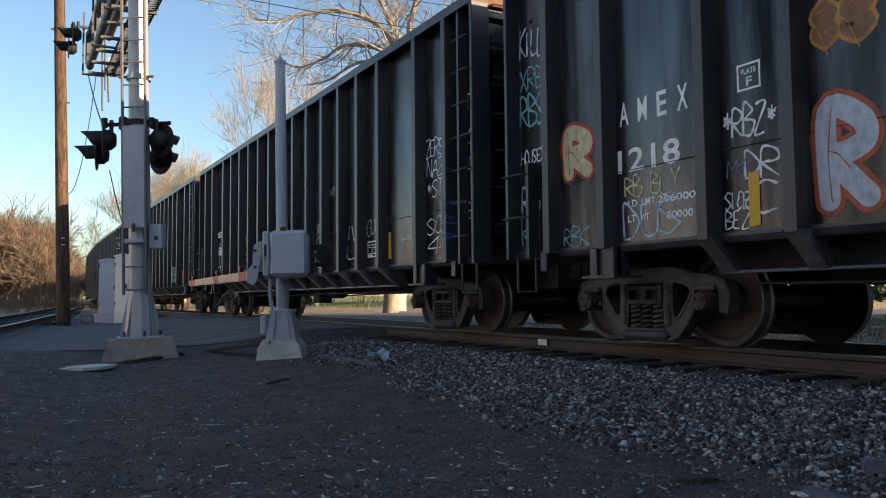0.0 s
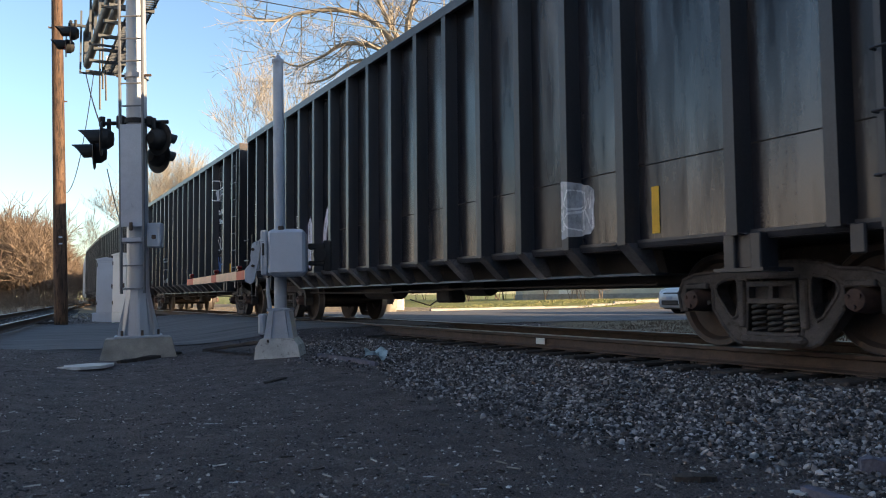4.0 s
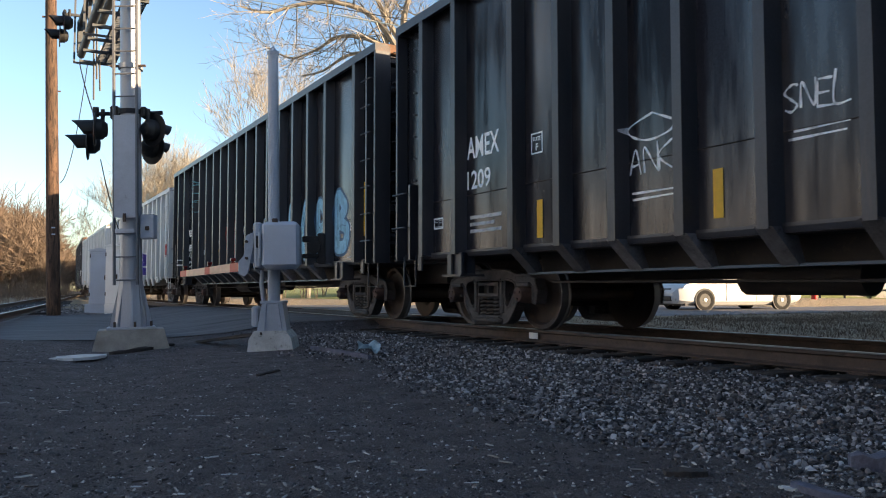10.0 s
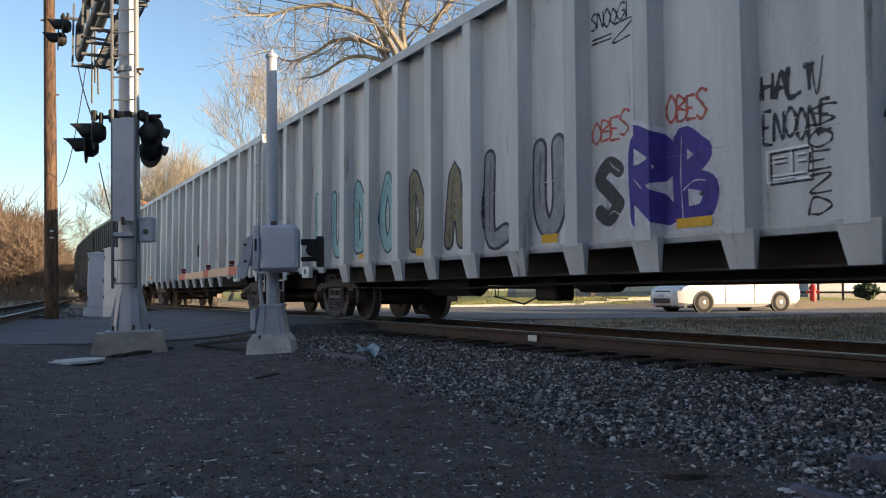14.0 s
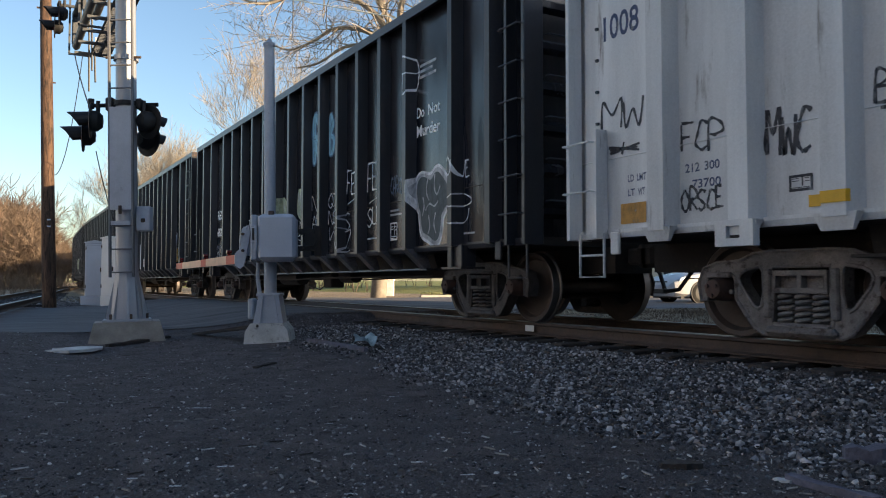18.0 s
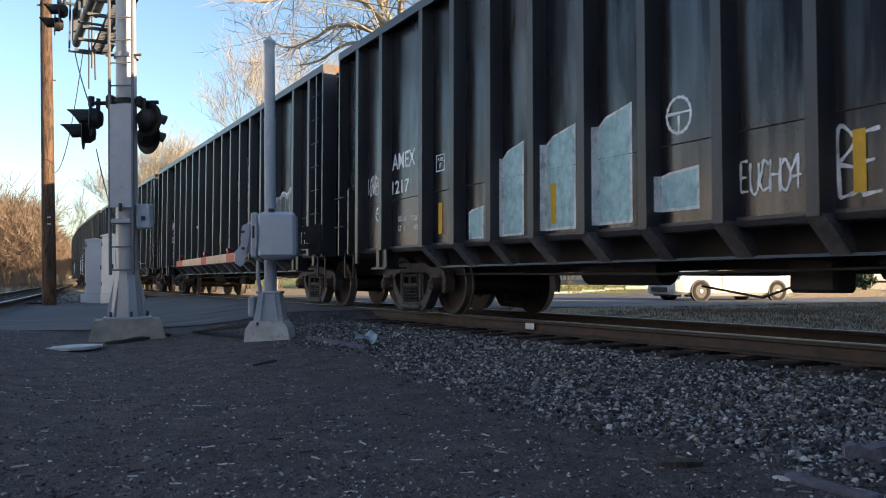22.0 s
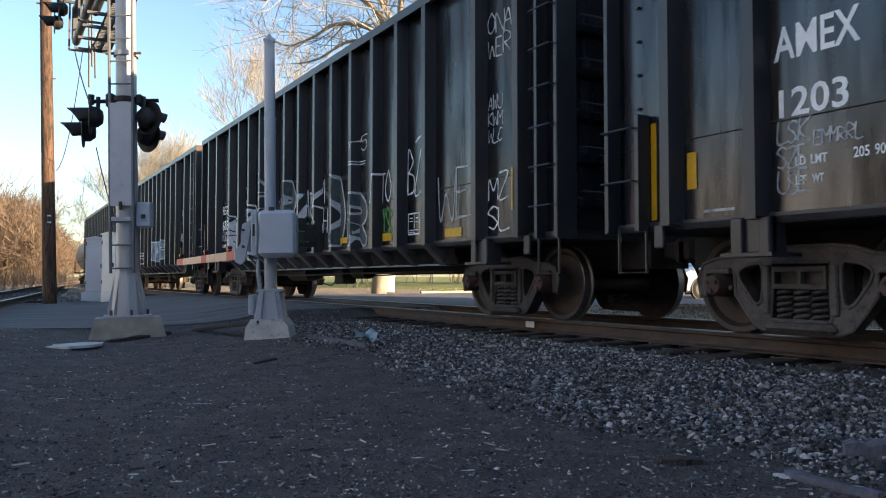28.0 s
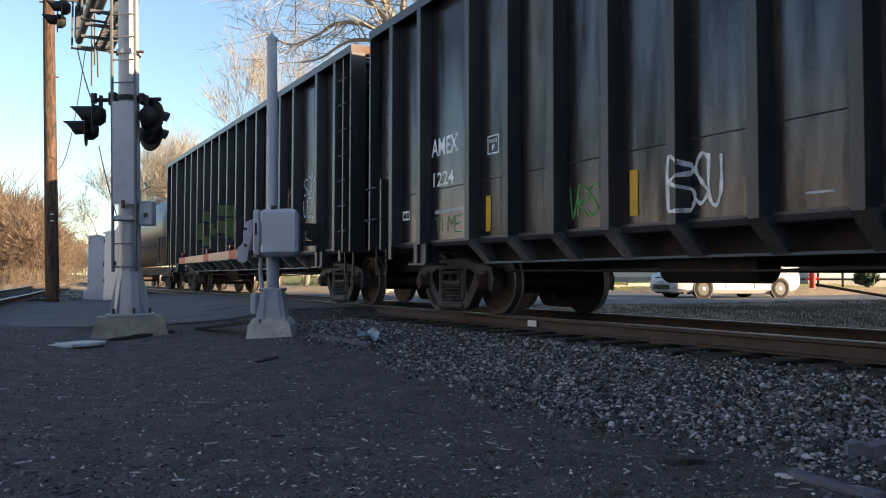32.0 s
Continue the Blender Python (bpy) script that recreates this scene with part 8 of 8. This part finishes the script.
def car_g():
    c = side_of(6)
    strip(c, YELLOW, 0.16, 1.10, 0.33, 0.13)
    bubble(c, "I", G_AQUA, 2.03, 1.15, 0.55, 1.31)
    strip(c, YELLOW, 2.26, 1.07, 0.29, 0.10)
    bubble(c, "U", G_AQUA, 3.05, 1.12, 0.60, 1.28)
    bubble(c, "D", G_AQUA, 4.09, 1.16, 0.81, 1.28)
    strip(c, YELLOW, 4.34, 1.08, 0.35, 0.09)
    bubble(c, "O", G_AQUA, 5.13, 1.12, 0.70, 1.33)
    bubble(c, "D", G_OLIVE, 6.22, 1.09, 0.58, 1.25)
    strip(c, YELLOW, 6.46, 1.05, 0.23, 0.11)
    bubble(c, "A", G_OLIVE, 7.27, 1.08, 0.67, 1.23)
    bubble(c, "L", G_GREY, 8.31, 1.09, 0.75, 1.23)
    bubble(c, "U", G_GREY, 9.24, 1.09, 0.76, 1.19)
    strip(c, YELLOW, 9.56, 1.06, 0.29, 0.10)
    scrawl(c, "SNOOGI/=Z", G_BLACK, 10.30, 3.03, 0.61, 0.40)
    bubble(c, "S", G_BLACKFILL, 10.37, 1.13, 0.52, 0.79)
    scrawl(c, "OBES", G_RED_LINE, 10.37, 2.04, 0.56, 0.27)
    bubble(c, "R", G_PURPLE, 10.96, 1.07, 0.72, 1.04)
    scrawl(c, "OBES", G_RED_LINE, 11.49, 2.04, 0.48, 0.30)
    strip(c, YELLOW, 11.61, 1.08, 0.41, 0.09)
    bubble(c, "B", G_PURPLE, 11.70, 1.06, 0.58, 0.96)
    scrawl(c, "ENOONE", G_BLACK, 12.46, 1.68, 0.66, 0.30)
    scrawl(c, "HALT", G_BLACK, 12.55, 2.04, 0.50, 0.26, line=0.045)
    scrawl(c, "V", G_BLACK, 13.0, 1.98, 0.10, 0.32)
    chart(c, WHITE, 12.58, 1.37, 0.42, 0.27)
    chart(c, G_BLACK, 12.62, 1.35, 0.39, 0.27)
    scrawl(c, "S/O/E/Z/D", G_BLACK, 13.08, 1.08, 0.22, 0.85)
    scrawl(c, "H/SGE", G_BLACK, 13.51, 1.17, 0.63, 1.04)
    strip(c, YELLOW, 13.70, 1.04, 0.23, 0.17)
    scrawl(c, "CHE", G_PURPLE[0], 14.48, 2.01, 0.56, 0.33)
    scrawl(c, "OUR/ARD/ST", G_BLACK, 14.55, 1.12, 0.65, 1.11)
    scrawl(c, "ROT", G_BLACK, 15.51, 2.17, 0.52, 0.41)
    tag(c, G_WHITE, 15.51, 1.66, 0.60, 0.49)
    scrawl(c, "RAGET", G_RED_LINE, 15.59, 1.42, 0.58, 0.20)
    strip(c, YELLOW, 15.67, 1.09, 0.48, 0.21)
    bubble(c, "R", G_REDS, 16.33, 1.70, 0.33, 0.45)


def car_h():
    c = side_of(7)
    scrawl(c, "MW/*", G_BLACK, 0.37, 1.67, 0.65, 0.70)
    letters(c, "1008", G_NAVY, 0.41, 2.97, 0.51, 0.26)
    strip(c, G_ORANGE, 0.65, 1.08, 0.35, 0.20)
    letters(c, "LT WT", G_NAVY, 0.75, 1.35, 0.23, 0.07)
    letters(c, "LD LMT", G_NAVY, 0.75, 1.49, 0.25, 0.07)
    letters(c, "212 300", G_NAVY, 1.49, 1.49, 0.39, 0.08)
    scrawl(c, "ORSCE", G_BLACK, 1.50, 1.13, 0.56, 0.22, line=0.03)
    scrawl(c, "FCP", G_BLACK, 1.53, 1.65, 0.51, 0.29)
    letters(c, "73700", G_NAVY, 1.57, 1.34, 0.32, 0.08)
    scrawl(c, "MWC", G_BLACK, 2.50, 1.50, 0.62, 0.42)
    chart(c, G_BLACK, 2.60, 1.21, 0.21, 0.13)
    strip(c, YELLOW, 2.73, 1.08, 0.42, 0.09)
    scrawl(c, "BANK/TC", G_BLACK, 3.39, 1.47, 0.57, 0.56)
    mark(c, G_BLUEFILL, 4.00, 1.25, 0.87, 1.08)
    tag(c, G_RED_LINE, 4.01, 1.35, 0.82, 0.46)
    scrawl(c, "CJ", G_BLACK, 5.59, 1.55, 0.50, 0.28, line=0.05)
    tag(c, G_BLACK, 6.71, 1.38, 0.54, 0.43)
    strip(c, YELLOW, 6.80, 1.06, 0.24, 0.09)
    scrawl(c, "DSUK/XE", G_RED_LINE, 7.58, 1.33, 0.48, 0.64)
    tag(c, G_BLACK, 8.11, 1.37, 0.22, 0.54)
    scrawl(c, "PAST", G_BLACK, 8.57, 1.26, 0.85, 0.78)
    scrawl(c, "SNTC", G_REDSTICK, 8.75, 1.05, 0.52, 0.20, line=0.04)
    scrawl(c, "SNLQ", G_RED_LINE, 9.71, 1.29, 0.44, 0.47)
    scrawl(c, "SERE", G_BLACK, 9.72, 1.72, 0.47, 0.37)
    strip(c, YELLOW, 9.97, 1.07, 0.27, 0.09)
    tag(c, G_BLACK, 10.23, 1.32, 0.23, 0.48)
    scrawl(c, "NITY", G_BLACK, 10.66, 1.59, 0.63, 0.46)
    tag(c, G_BLACK, 11.20, 1.32, 0.33, 0.46)
    tag(c, G_RED_LINE, 11.76, 1.52, 0.50, 0.60)
    strip(c, YELLOW, 11.98, 1.08, 0.39, 0.10)
    tag(c, G_BLACK, 12.36, 1.32, 0.24, 0.56)
    tag(c, G_RED_LINE, 12.84, 1.75, 0.60, 0.39)
    chart(c, G_BLACK, 13.01, 1.32, 0.37, 0.29)
    tag(c, G_BLACK, 13.46, 1.34, 0.23, 0.57)
    tag(c, G_BLACK, 13.81, 1.75, 0.31, 0.33)
    tag(c, G_RED_LINE, 13.84, 1.33, 0.27, 0.30)


def car_i():
    c = side_of(8)
    tag(c, G_SILVER, 0.11, 2.10, 0.32, 0.36)
    scrawl(c, "SHTEEKA", G_SILVER, 1.82, 1.15, 1.11, 0.40)
    letters(c, "6823", WHITE, 1.89, 1.77, 0.60, 0.23)
    letters(c, "REGX", WHITE, 1.90, 2.22, 0.75, 0.26)
    scrawl(c, "AAS/W", G_WHITE, 2.46, 2.03, 0.32, 0.22)
    scrawl(c, "A", G_CHALK[0], 3.30, 1.09, 0.40, 0.72, line=0.085)
    plate(c, "F", WHITE, 3.38, 2.02, 0.22, 0.25)
    scrawl(c, "B", G_CHALK[0], 4.15, 1.07, 0.46, 0.66, line=0.085)
    scrawl(c, "JRSA", G_WHITE, 4.92, 1.80, 0.56, 0.26)
    scrawl(c, "S", G_CHALK[0], 5.05, 1.09, 0.44, 0.70, line=0.085)
    scrawl(c, "O", G_CHALK[0], 5.95, 1.10, 0.40, 0.66, line=0.085)
    mark(c, G_PALEGREEN, 6.65, 1.02, 0.47, 1.34)
    tag(c, G_WHITE, 6.69, 1.06, 0.35, 0.50)
    mark(c, G_PALEGREEN, 7.20, 1.04, 0.85, 1.38)
    scrawl(c, "LN/S", G_SILVER, 8.33, 1.21, 0.40, 0.58)
    mark(c, G_PALEGREEN, 8.33, 1.76, 0.56, 0.71)
    scrawl(c, "NS/AU/L", G_SILVER, 9.16, 1.16, 0.56, 1.05)
    bubble(c, "R", G_SKY, 9.23, 2.75, 0.61, 1.05)
    scrawl(c, "QT/NS/W", G_SILVER, 10.02, 1.25, 0.43, 0.91)
    bubble(c, "B", G_SKY, 10.14, 2.83, 0.32, 0.83)
    scrawl(c, "CS/NZ", G_SILVER, 10.80, 1.05, 0.46, 0.75)
    scrawl(c, "FET", G_WHITE, 10.95, 2.02, 0.58, 0.46)
    scrawl(c, "~", G_WHITE, 10.95, 1.80, 0.50, 0.18)
    scrawl(c, "SUD/-", G_WHITE, 11.77, 1.05, 0.70, 0.72)
    scrawl(c, "~", G_WHITE, 11.86, 1.76, 0.56, 0.18)
    scrawl(c, "FET", G_WHITE, 11.85, 1.97, 0.58, 0.54)
    chart(c, WHITE, 12.69, 1.16, 0.24, 0.28)
    scrawl(c, "CAROLY", G_BLUEGREY, 12.72, 1.86, 0.59, 0.32)
    bars(c, WHITE, 12.83, 1.53, 0.40, 0.13)
    ring(c, WHITE, 13.37, 3.30, 0.44, 0.57)
    mark2(c, G_SILVER, 13.45, 1.06, 0.94, 1.14)
    letters(c, "Do Not", WHITE, 13.52, 2.92, 0.70, 0.16)
    letters(c, "Murder", WHITE, 13.56, 2.64, 0.70, 0.17)
    bars(c, WHITE, 13.84, 3.48, 0.51, 0.25)
    scrawl(c, "ROVE", G_WHITE, 14.77, 1.89, 0.47, 0.29)
    scrawl(c, "O/U", G_WHITE, 14.84, 1.27, 0.39, 0.44)
    bars(c, WHITE, 14.95, 1.13, 0.29, 0.05)


def car_j():
    c = side_of(9)
    strip(c, YELLOW, 0.61, 1.16, 0.03, 0.88)
    scrawl(c, "ICHABOD", G_WHITE, 0.72, 1.88, 0.56, 0.36)
    ring(c, WHITE, 1.22, 1.46, 0.24, 0.22)
    letters(c, "AMEX", WHITE, 1.68, 2.22, 0.78, 0.25)
    letters(c, "1217", WHITE, 1.77, 1.84, 0.58, 0.21)
    letters(c, "LT WT", WHITE, 2.05, 1.26, 0.23, 0.08)
    letters(c, "LD LMT", WHITE, 2.05, 1.41, 0.28, 0.08)
    letters(c, "205 800", WHITE, 2.50, 1.40, 0.33, 0.07)
    letters(c, "80200", WHITE, 2.55, 1.26, 0.27, 0.07)
    plate(c, "F", WHITE, 3.23, 2.03, 0.24, 0.24)
    strip(c, YELLOW, 3.31, 1.15, 0.13, 0.44)
    slab(c, G_MINT, 4.14, 1.07, 0.30, 0.36)
    slab(c, G_MINT, 4.93, 1.07, 0.39, 1.06)
    slab(c, G_MINT, 5.73, 1.09, 0.47, 1.08)
    strip(c, YELLOW, 5.87, 1.13, 0.10, 0.46)
    slab(c, G_MINT, 6.64, 1.10, 0.45, 1.13)
    slab(c, G_MINT, 7.53, 1.17, 0.41, 0.33)
    ring(c, WHITE, 7.63, 1.85, 0.29, 0.33)
    scrawl(c, "EUCHO4", G_WHITE, 8.27, 1.20, 0.61, 0.32)
    scrawl(c, "BE", G_WHITE, 9.26, 1.09, 0.34, 0.59)
    strip(c, YELLOW, 9.45, 1.14, 0.10, 0.46)
    scrawl(c, "JUN/-", G_WHITE, 10.15, 1.14, 0.38, 0.49)
    scrawl(c, "BT/G", G_WHITE, 10.96, 1.13, 0.43, 0.61)
    drips(c, G_SILVER, 11.10, 1.80, 0.26, 2.2)
    strip(c, YELLOW, 12.08, 1.13, 0.12, 0.46)
    chart(c, WHITE, 12.75, 1.17, 0.44, 0.32)
    dot(c, WHITE, 12.85, 2.12, 0.21, 0.23)
    scrawl(c, "DP", G_SILVER, 13.55, 1.16, 0.72, 1.05)
    strip(c, YELLOW, 13.80, 1.20, 0.27, 0.45)
    scrawl(c, "OT/OOL", G_SILVER, 14.97, 1.11, 0.54, 0.73)
    bars(c, WHITE, 15.09, 1.11, 0.36, 0.04)
    strip(c, YELLOW, 15.86, 1.13, 0.09, 0.91)


def car_k():
    c = side_of(10)
    scrawl(c, "OD/SEU", G_TEAL, 0.05, 2.19, 0.33, 0.79)
    strip(c, YELLOW, 0.50, 1.15, 0.04, 1.29)
    scrawl(c, "AEL/SS", G_SILVER, 0.92, 1.42, 0.52, 0.81)
    letters(c, "AMEX", WHITE, 1.70, 2.24, 0.80, 0.25)
    letters(c, "1233", WHITE, 1.77, 1.79, 0.59, 0.21)
    scrawl(c, "B", G_SILVER, 2.0, 1.08, 0.62, 1.25)
    bars(c, WHITE, 1.96, 1.28, 0.78, 0.22)
    scrawl(c, "DASIA", G_MINTLINE, 3.06, 1.07, 0.63, 0.30)
    scrawl(c, "R", G_WHITE, 3.16, 1.07, 0.50, 1.33)
    plate(c, "F", WHITE, 3.32, 2.04, 0.22, 0.26)
    strip(c, YELLOW, 3.45, 1.08, 0.10, 0.48)
    scrawl(c, "CAREK", G_TEAL, 4.03, 1.09, 0.56, 0.33)
    bubble(c, "A", G_OUTLINE, 4.14, 1.35, 0.37, 1.16)
    scrawl(c, "RUSES", G_TEAL, 4.91, 1.13, 0.58, 0.25)
    scrawl(c, "SO", G_WHITE, 4.98, 1.57, 0.51, 0.71)
    scrawl(c, "YOU", G_TEAL, 5.79, 1.14, 0.43, 0.25)
    scrawl(c, "OWE/-~", G_WHITE, 5.79, 1.41, 0.50, 0.90, line=0.04)
    strip(c, YELLOW, 6.07, 1.10, 0.11, 0.28)
    bars(c, WHITE, 7.70, 1.12, 0.38, 0.04)
    scrawl(c, "CHET", G_WHITE, 8.34, 1.38, 0.57, 0.56)
    strip(c, YELLOW, 8.50, 1.13, 0.08, 0.43)
    scrawl(c, "HAZ", G_TEAL, 9.32, 1.18, 0.47, 0.51)
    drips(c, G_SILVER, 10.22, 2.35, 0.34, 0.95)
    scrawl(c, "MEK", G_TEAL, 10.99, 1.63, 0.39, 0.30)
    strip(c, YELLOW, 11.09, 1.07, 0.24, 0.48)
    drips(c, G_SILVER, 11.05, 1.62, 0.36, 2.3)
    scrawl(c, "PASC", G_MINTLINE, 11.76, 1.05, 0.58, 0.32, line=0.04)
    chart(c, WHITE, 12.75, 1.29, 0.41, 0.37)
    tag(c, G_WHITE, 12.79, 1.79, 0.46, 0.52)
    dot(c, WHITE, 12.99, 2.09, 0.18, 0.23)
    mark2(c, G_SILVER, 13.42, 1.07, 1.14, 1.44)
    scrawl(c, "CER", G_WHITE, 14.88, 1.15, 0.56, 0.45)
    bars(c, WHITE, 15.11, 1.10, 0.33, 0.04)
    strip(c, YELLOW, 15.83, 1.23, 0.16, 0.75)


def car_l():
    c = side_of(11)
    strip(c, YELLOW, 0.56, 1.05, 0.11, 0.92)
    strip(c, YELLOW, 0.92, 1.30, 0.13, 0.33)
    bars(c, WHITE, 1.10, 1.07, 0.35, 0.05)
    letters(c, "AMEX", WHITE, 1.84, 2.23, 0.73, 0.27)
    tag(c, G_SILVER, 1.86, 1.15, 0.28, 0.61)
    letters(c, "1203", WHITE, 1.88, 1.77, 0.59, 0.23)
    letters(c, "LT WT", WHITE, 2.02, 1.23, 0.24, 0.07)
    letters(c, "LD LMT", WHITE, 2.02, 1.38, 0.27, 0.07)
    tag(c, G_SILVER, 2.18, 1.51, 0.40, 0.13)
    letters(c, "205 900", WHITE, 2.50, 1.38, 0.28, 0.08)
    plate(c, "F", WHITE, 3.36, 2.08, 0.18, 0.21)
    strip(c, YELLOW, 3.49, 1.10, 0.10, 0.48)
    tag(c, G_ICE, 4.01, 1.41, 0.65, 0.86)
    strip(c, YELLOW, 6.06, 1.13, 0.11, 0.43)
    mark(c, G_PALEGREEN, 9.70, 1.36, 2.52, 1.05)
    mark(c, G_PALEGREEN, 10.98, 1.65, 1.02, 0.69)
    tag(c, G_WHITE, 12.42, 1.18, 2.45, 0.92)
    tag(c, G_WHITE, 13.57, 1.08, 0.91, 0.84)
    strip(c, YELLOW, 15.20, 1.33, 0.19, 0.81)


def car_m():
    c = side_of(12)
    strip(c, YELLOW, 0.22, 1.27, 0.11, 0.54)
    scrawl(c, "C/W", G_SILVER, 0.88, 2.48, 0.27, 0.53)
    strip(c, YELLOW, 1.66, 1.06, 0.43, 0.11)
    scrawl(c, "RUKET", G_WHITE, 1.75, 1.49, 0.76, 0.28)
    letters(c, "REGX", WHITE, 1.77, 2.22, 0.73, 0.23)
    letters(c, "6836", WHITE, 1.79, 1.80, 0.80, 0.26)
    letters(c, "LD LMT", WHITE, 1.80, 1.34, 0.33, 0.08)
    letters(c, "205700", WHITE, 2.28, 1.37, 0.36, 0.07)
    mark2(c, G_FACE, 2.78, 1.04, 0.92, 1.18)
    scrawl(c, "M/U/O/O", G_SILVER, 4.07, 1.12, 0.30, 1.15)
    scrawl(c, "Y5/=", G_WHITE, 3.95, 2.29, 0.55, 0.48)
    scrawl(c, "A/H/S/T", G_WHITE, 3.87, 1.16, 0.17, 0.80)
    mark2(c, G_FACE, 4.52, 1.03, 1.02, 1.27)
    scrawl(c, "A/Z", G_SILVER, 5.44, 2.08, 0.41, 0.91)
    tag(c, G_SILVER, 6.60, 1.25, 0.35, 1.00)
    strip(c, YELLOW, 6.63, 1.11, 0.33, 0.10)
    bubble(c, "B", G_OUTLINE, 7.29, 1.06, 0.58, 1.47)
    scrawl(c, "HSK", G_GREEN, 8.23, 1.19, 0.47, 0.44, line=0.04)
    scrawl(c, "VAT", G_WHITE, 8.23, 1.68, 0.53, 0.63)
    strip(c, YELLOW, 8.35, 1.13, 0.39, 0.11)
    scrawl(c, "VI/SH", G_WHITE, 9.10, 1.30, 0.47, 1.16)
    bubble(c, "D", G_OUTLINE, 9.92, 1.07, 0.52, 1.32)
    strip(c, YELLOW, 10.21, 1.13, 0.31, 0.10)
    bubble(c, "R", G_OUTLINE, 10.81, 1.03, 0.56, 0.93)
    scrawl(c, "Y5/=", G_WHITE, 10.87, 2.39, 0.48, 0.54)
    scrawl(c, "WTO", G_WHITE, 11.68, 1.68, 0.60, 0.53)
    scrawl(c, "YSK*", G_GREEN, 11.78, 1.15, 0.50, 0.50, line=0.045)
    strip(c, YELLOW, 11.94, 1.10, 0.33, 0.12)
    scrawl(c, "BZ", G_WHITE, 12.71, 1.74, 0.43, 0.82)
    chart(c, WHITE, 12.78, 1.15, 0.37, 0.33)
    tag(c, G_SILVER, 13.44, 1.26, 1.10, 0.83)
    strip(c, YELLOW, 13.98, 1.07, 0.45, 0.12)
    tag(c, G_SILVER, 14.89, 3.26, 0.52, 0.59)
    tag(c, G_SILVER, 14.96, 2.19, 0.33, 0.62)
    tag(c, G_WHITE, 14.99, 1.10, 0.47, 0.71)
    strip(c, YELLOW, 15.76, 1.30, 0.20, 0.50)


def car_n():
    c = side_of(13)
    chart(c, WHITE, 0.80, 1.37, 0.23, 0.14)
    letters(c, "AMEX", WHITE, 1.78, 2.22, 0.74, 0.25)
    letters(c, "1224", WHITE, 1.87, 1.79, 0.58, 0.20)
    scrawl(c, "TIME", G_GREEN, 1.89, 1.12, 0.78, 0.24)
    bars(c, WHITE, 1.92, 1.38, 0.85, 0.10)
    strip(c, YELLOW, 3.27, 1.09, 0.14, 0.45)
    plate(c, "F", WHITE, 3.30, 2.06, 0.26, 0.24)
    scrawl(c, "VRS", G_GREEN, 4.75, 1.11, 0.48, 0.38)
    strip(c, YELLOW, 5.89, 1.11, 0.14, 0.45)
    scrawl(c, "ABSU", G_WHITE, 6.40, 1.10, 0.62, 0.50, line=0.04)
    bars(c, WHITE, 7.82, 1.14, 0.26, 0.04)
    bubble(c, "R", G_SILVERFILL, 8.82, 1.10, 0.79, 0.83)
    strip(c, YELLOW, 8.99, 1.12, 0.10, 0.43)
    bubble(c, "U", G_SILVERFILL, 9.78, 1.10, 0.63, 0.82)
    bubble(c, "S", G_SILVERFILL, 10.58, 1.11, 0.63, 0.85)
    bubble(c, "E", G_SILVERFILL, 11.33, 1.11, 0.52, 0.81)
    strip(c, YELLOW, 11.64, 1.11, 0.10, 0.45)
    bubble(c, "T", G_SILVERFILL, 11.97, 1.14, 0.58, 0.89)
    chart(c, WHITE, 12.96, 1.20, 0.41, 0.34)
    dot(c, WHITE, 13.02, 2.22, 0.20, 0.22)
    scrawl(c, "OREI SCI", G_SILVER, 13.76, 1.72, 0.96, 0.27)
    strip(c, YELLOW, 13.77, 1.13, 0.12, 0.39)
    tag(c, G_SILVER, 13.95, 2.56, 0.14, 0.21)
    scrawl(c, "JHF", G_SILVER, 14.42, 1.47, 0.32, 0.16)
    bars(c, WHITE, 14.47, 1.27, 0.30, 0.17)
    strip(c, G_REDSTICK, 14.50, 1.10, 0.15, 0.11)
    bars(c, WHITE, 15.12, 1.08, 0.35, 0.04)
    scrawl(c, "GVC", G_WHITE, 15.13, 1.21, 0.60, 0.28)


def car_o():
    c = side_of(14)
    bubble(c, "O", G_OLIVEGREEN, 4.78, 1.36, 1.91, 1.12)
    bubble(c, "R", G_OLIVEGREEN, 7.08, 1.32, 2.19, 1.16)
    tag(c, G_PINK, 12.88, 1.82, 0.88, 0.69)
    tag(c, G_ICE, 14.11, 1.68, 0.90, 0.88)


car_a()
car_b()
car_c()
car_d()
car_e()
car_f()
car_g()
car_h()
car_i()
car_j()
car_k()
car_l()
car_m()
car_n()
car_o()

motions()
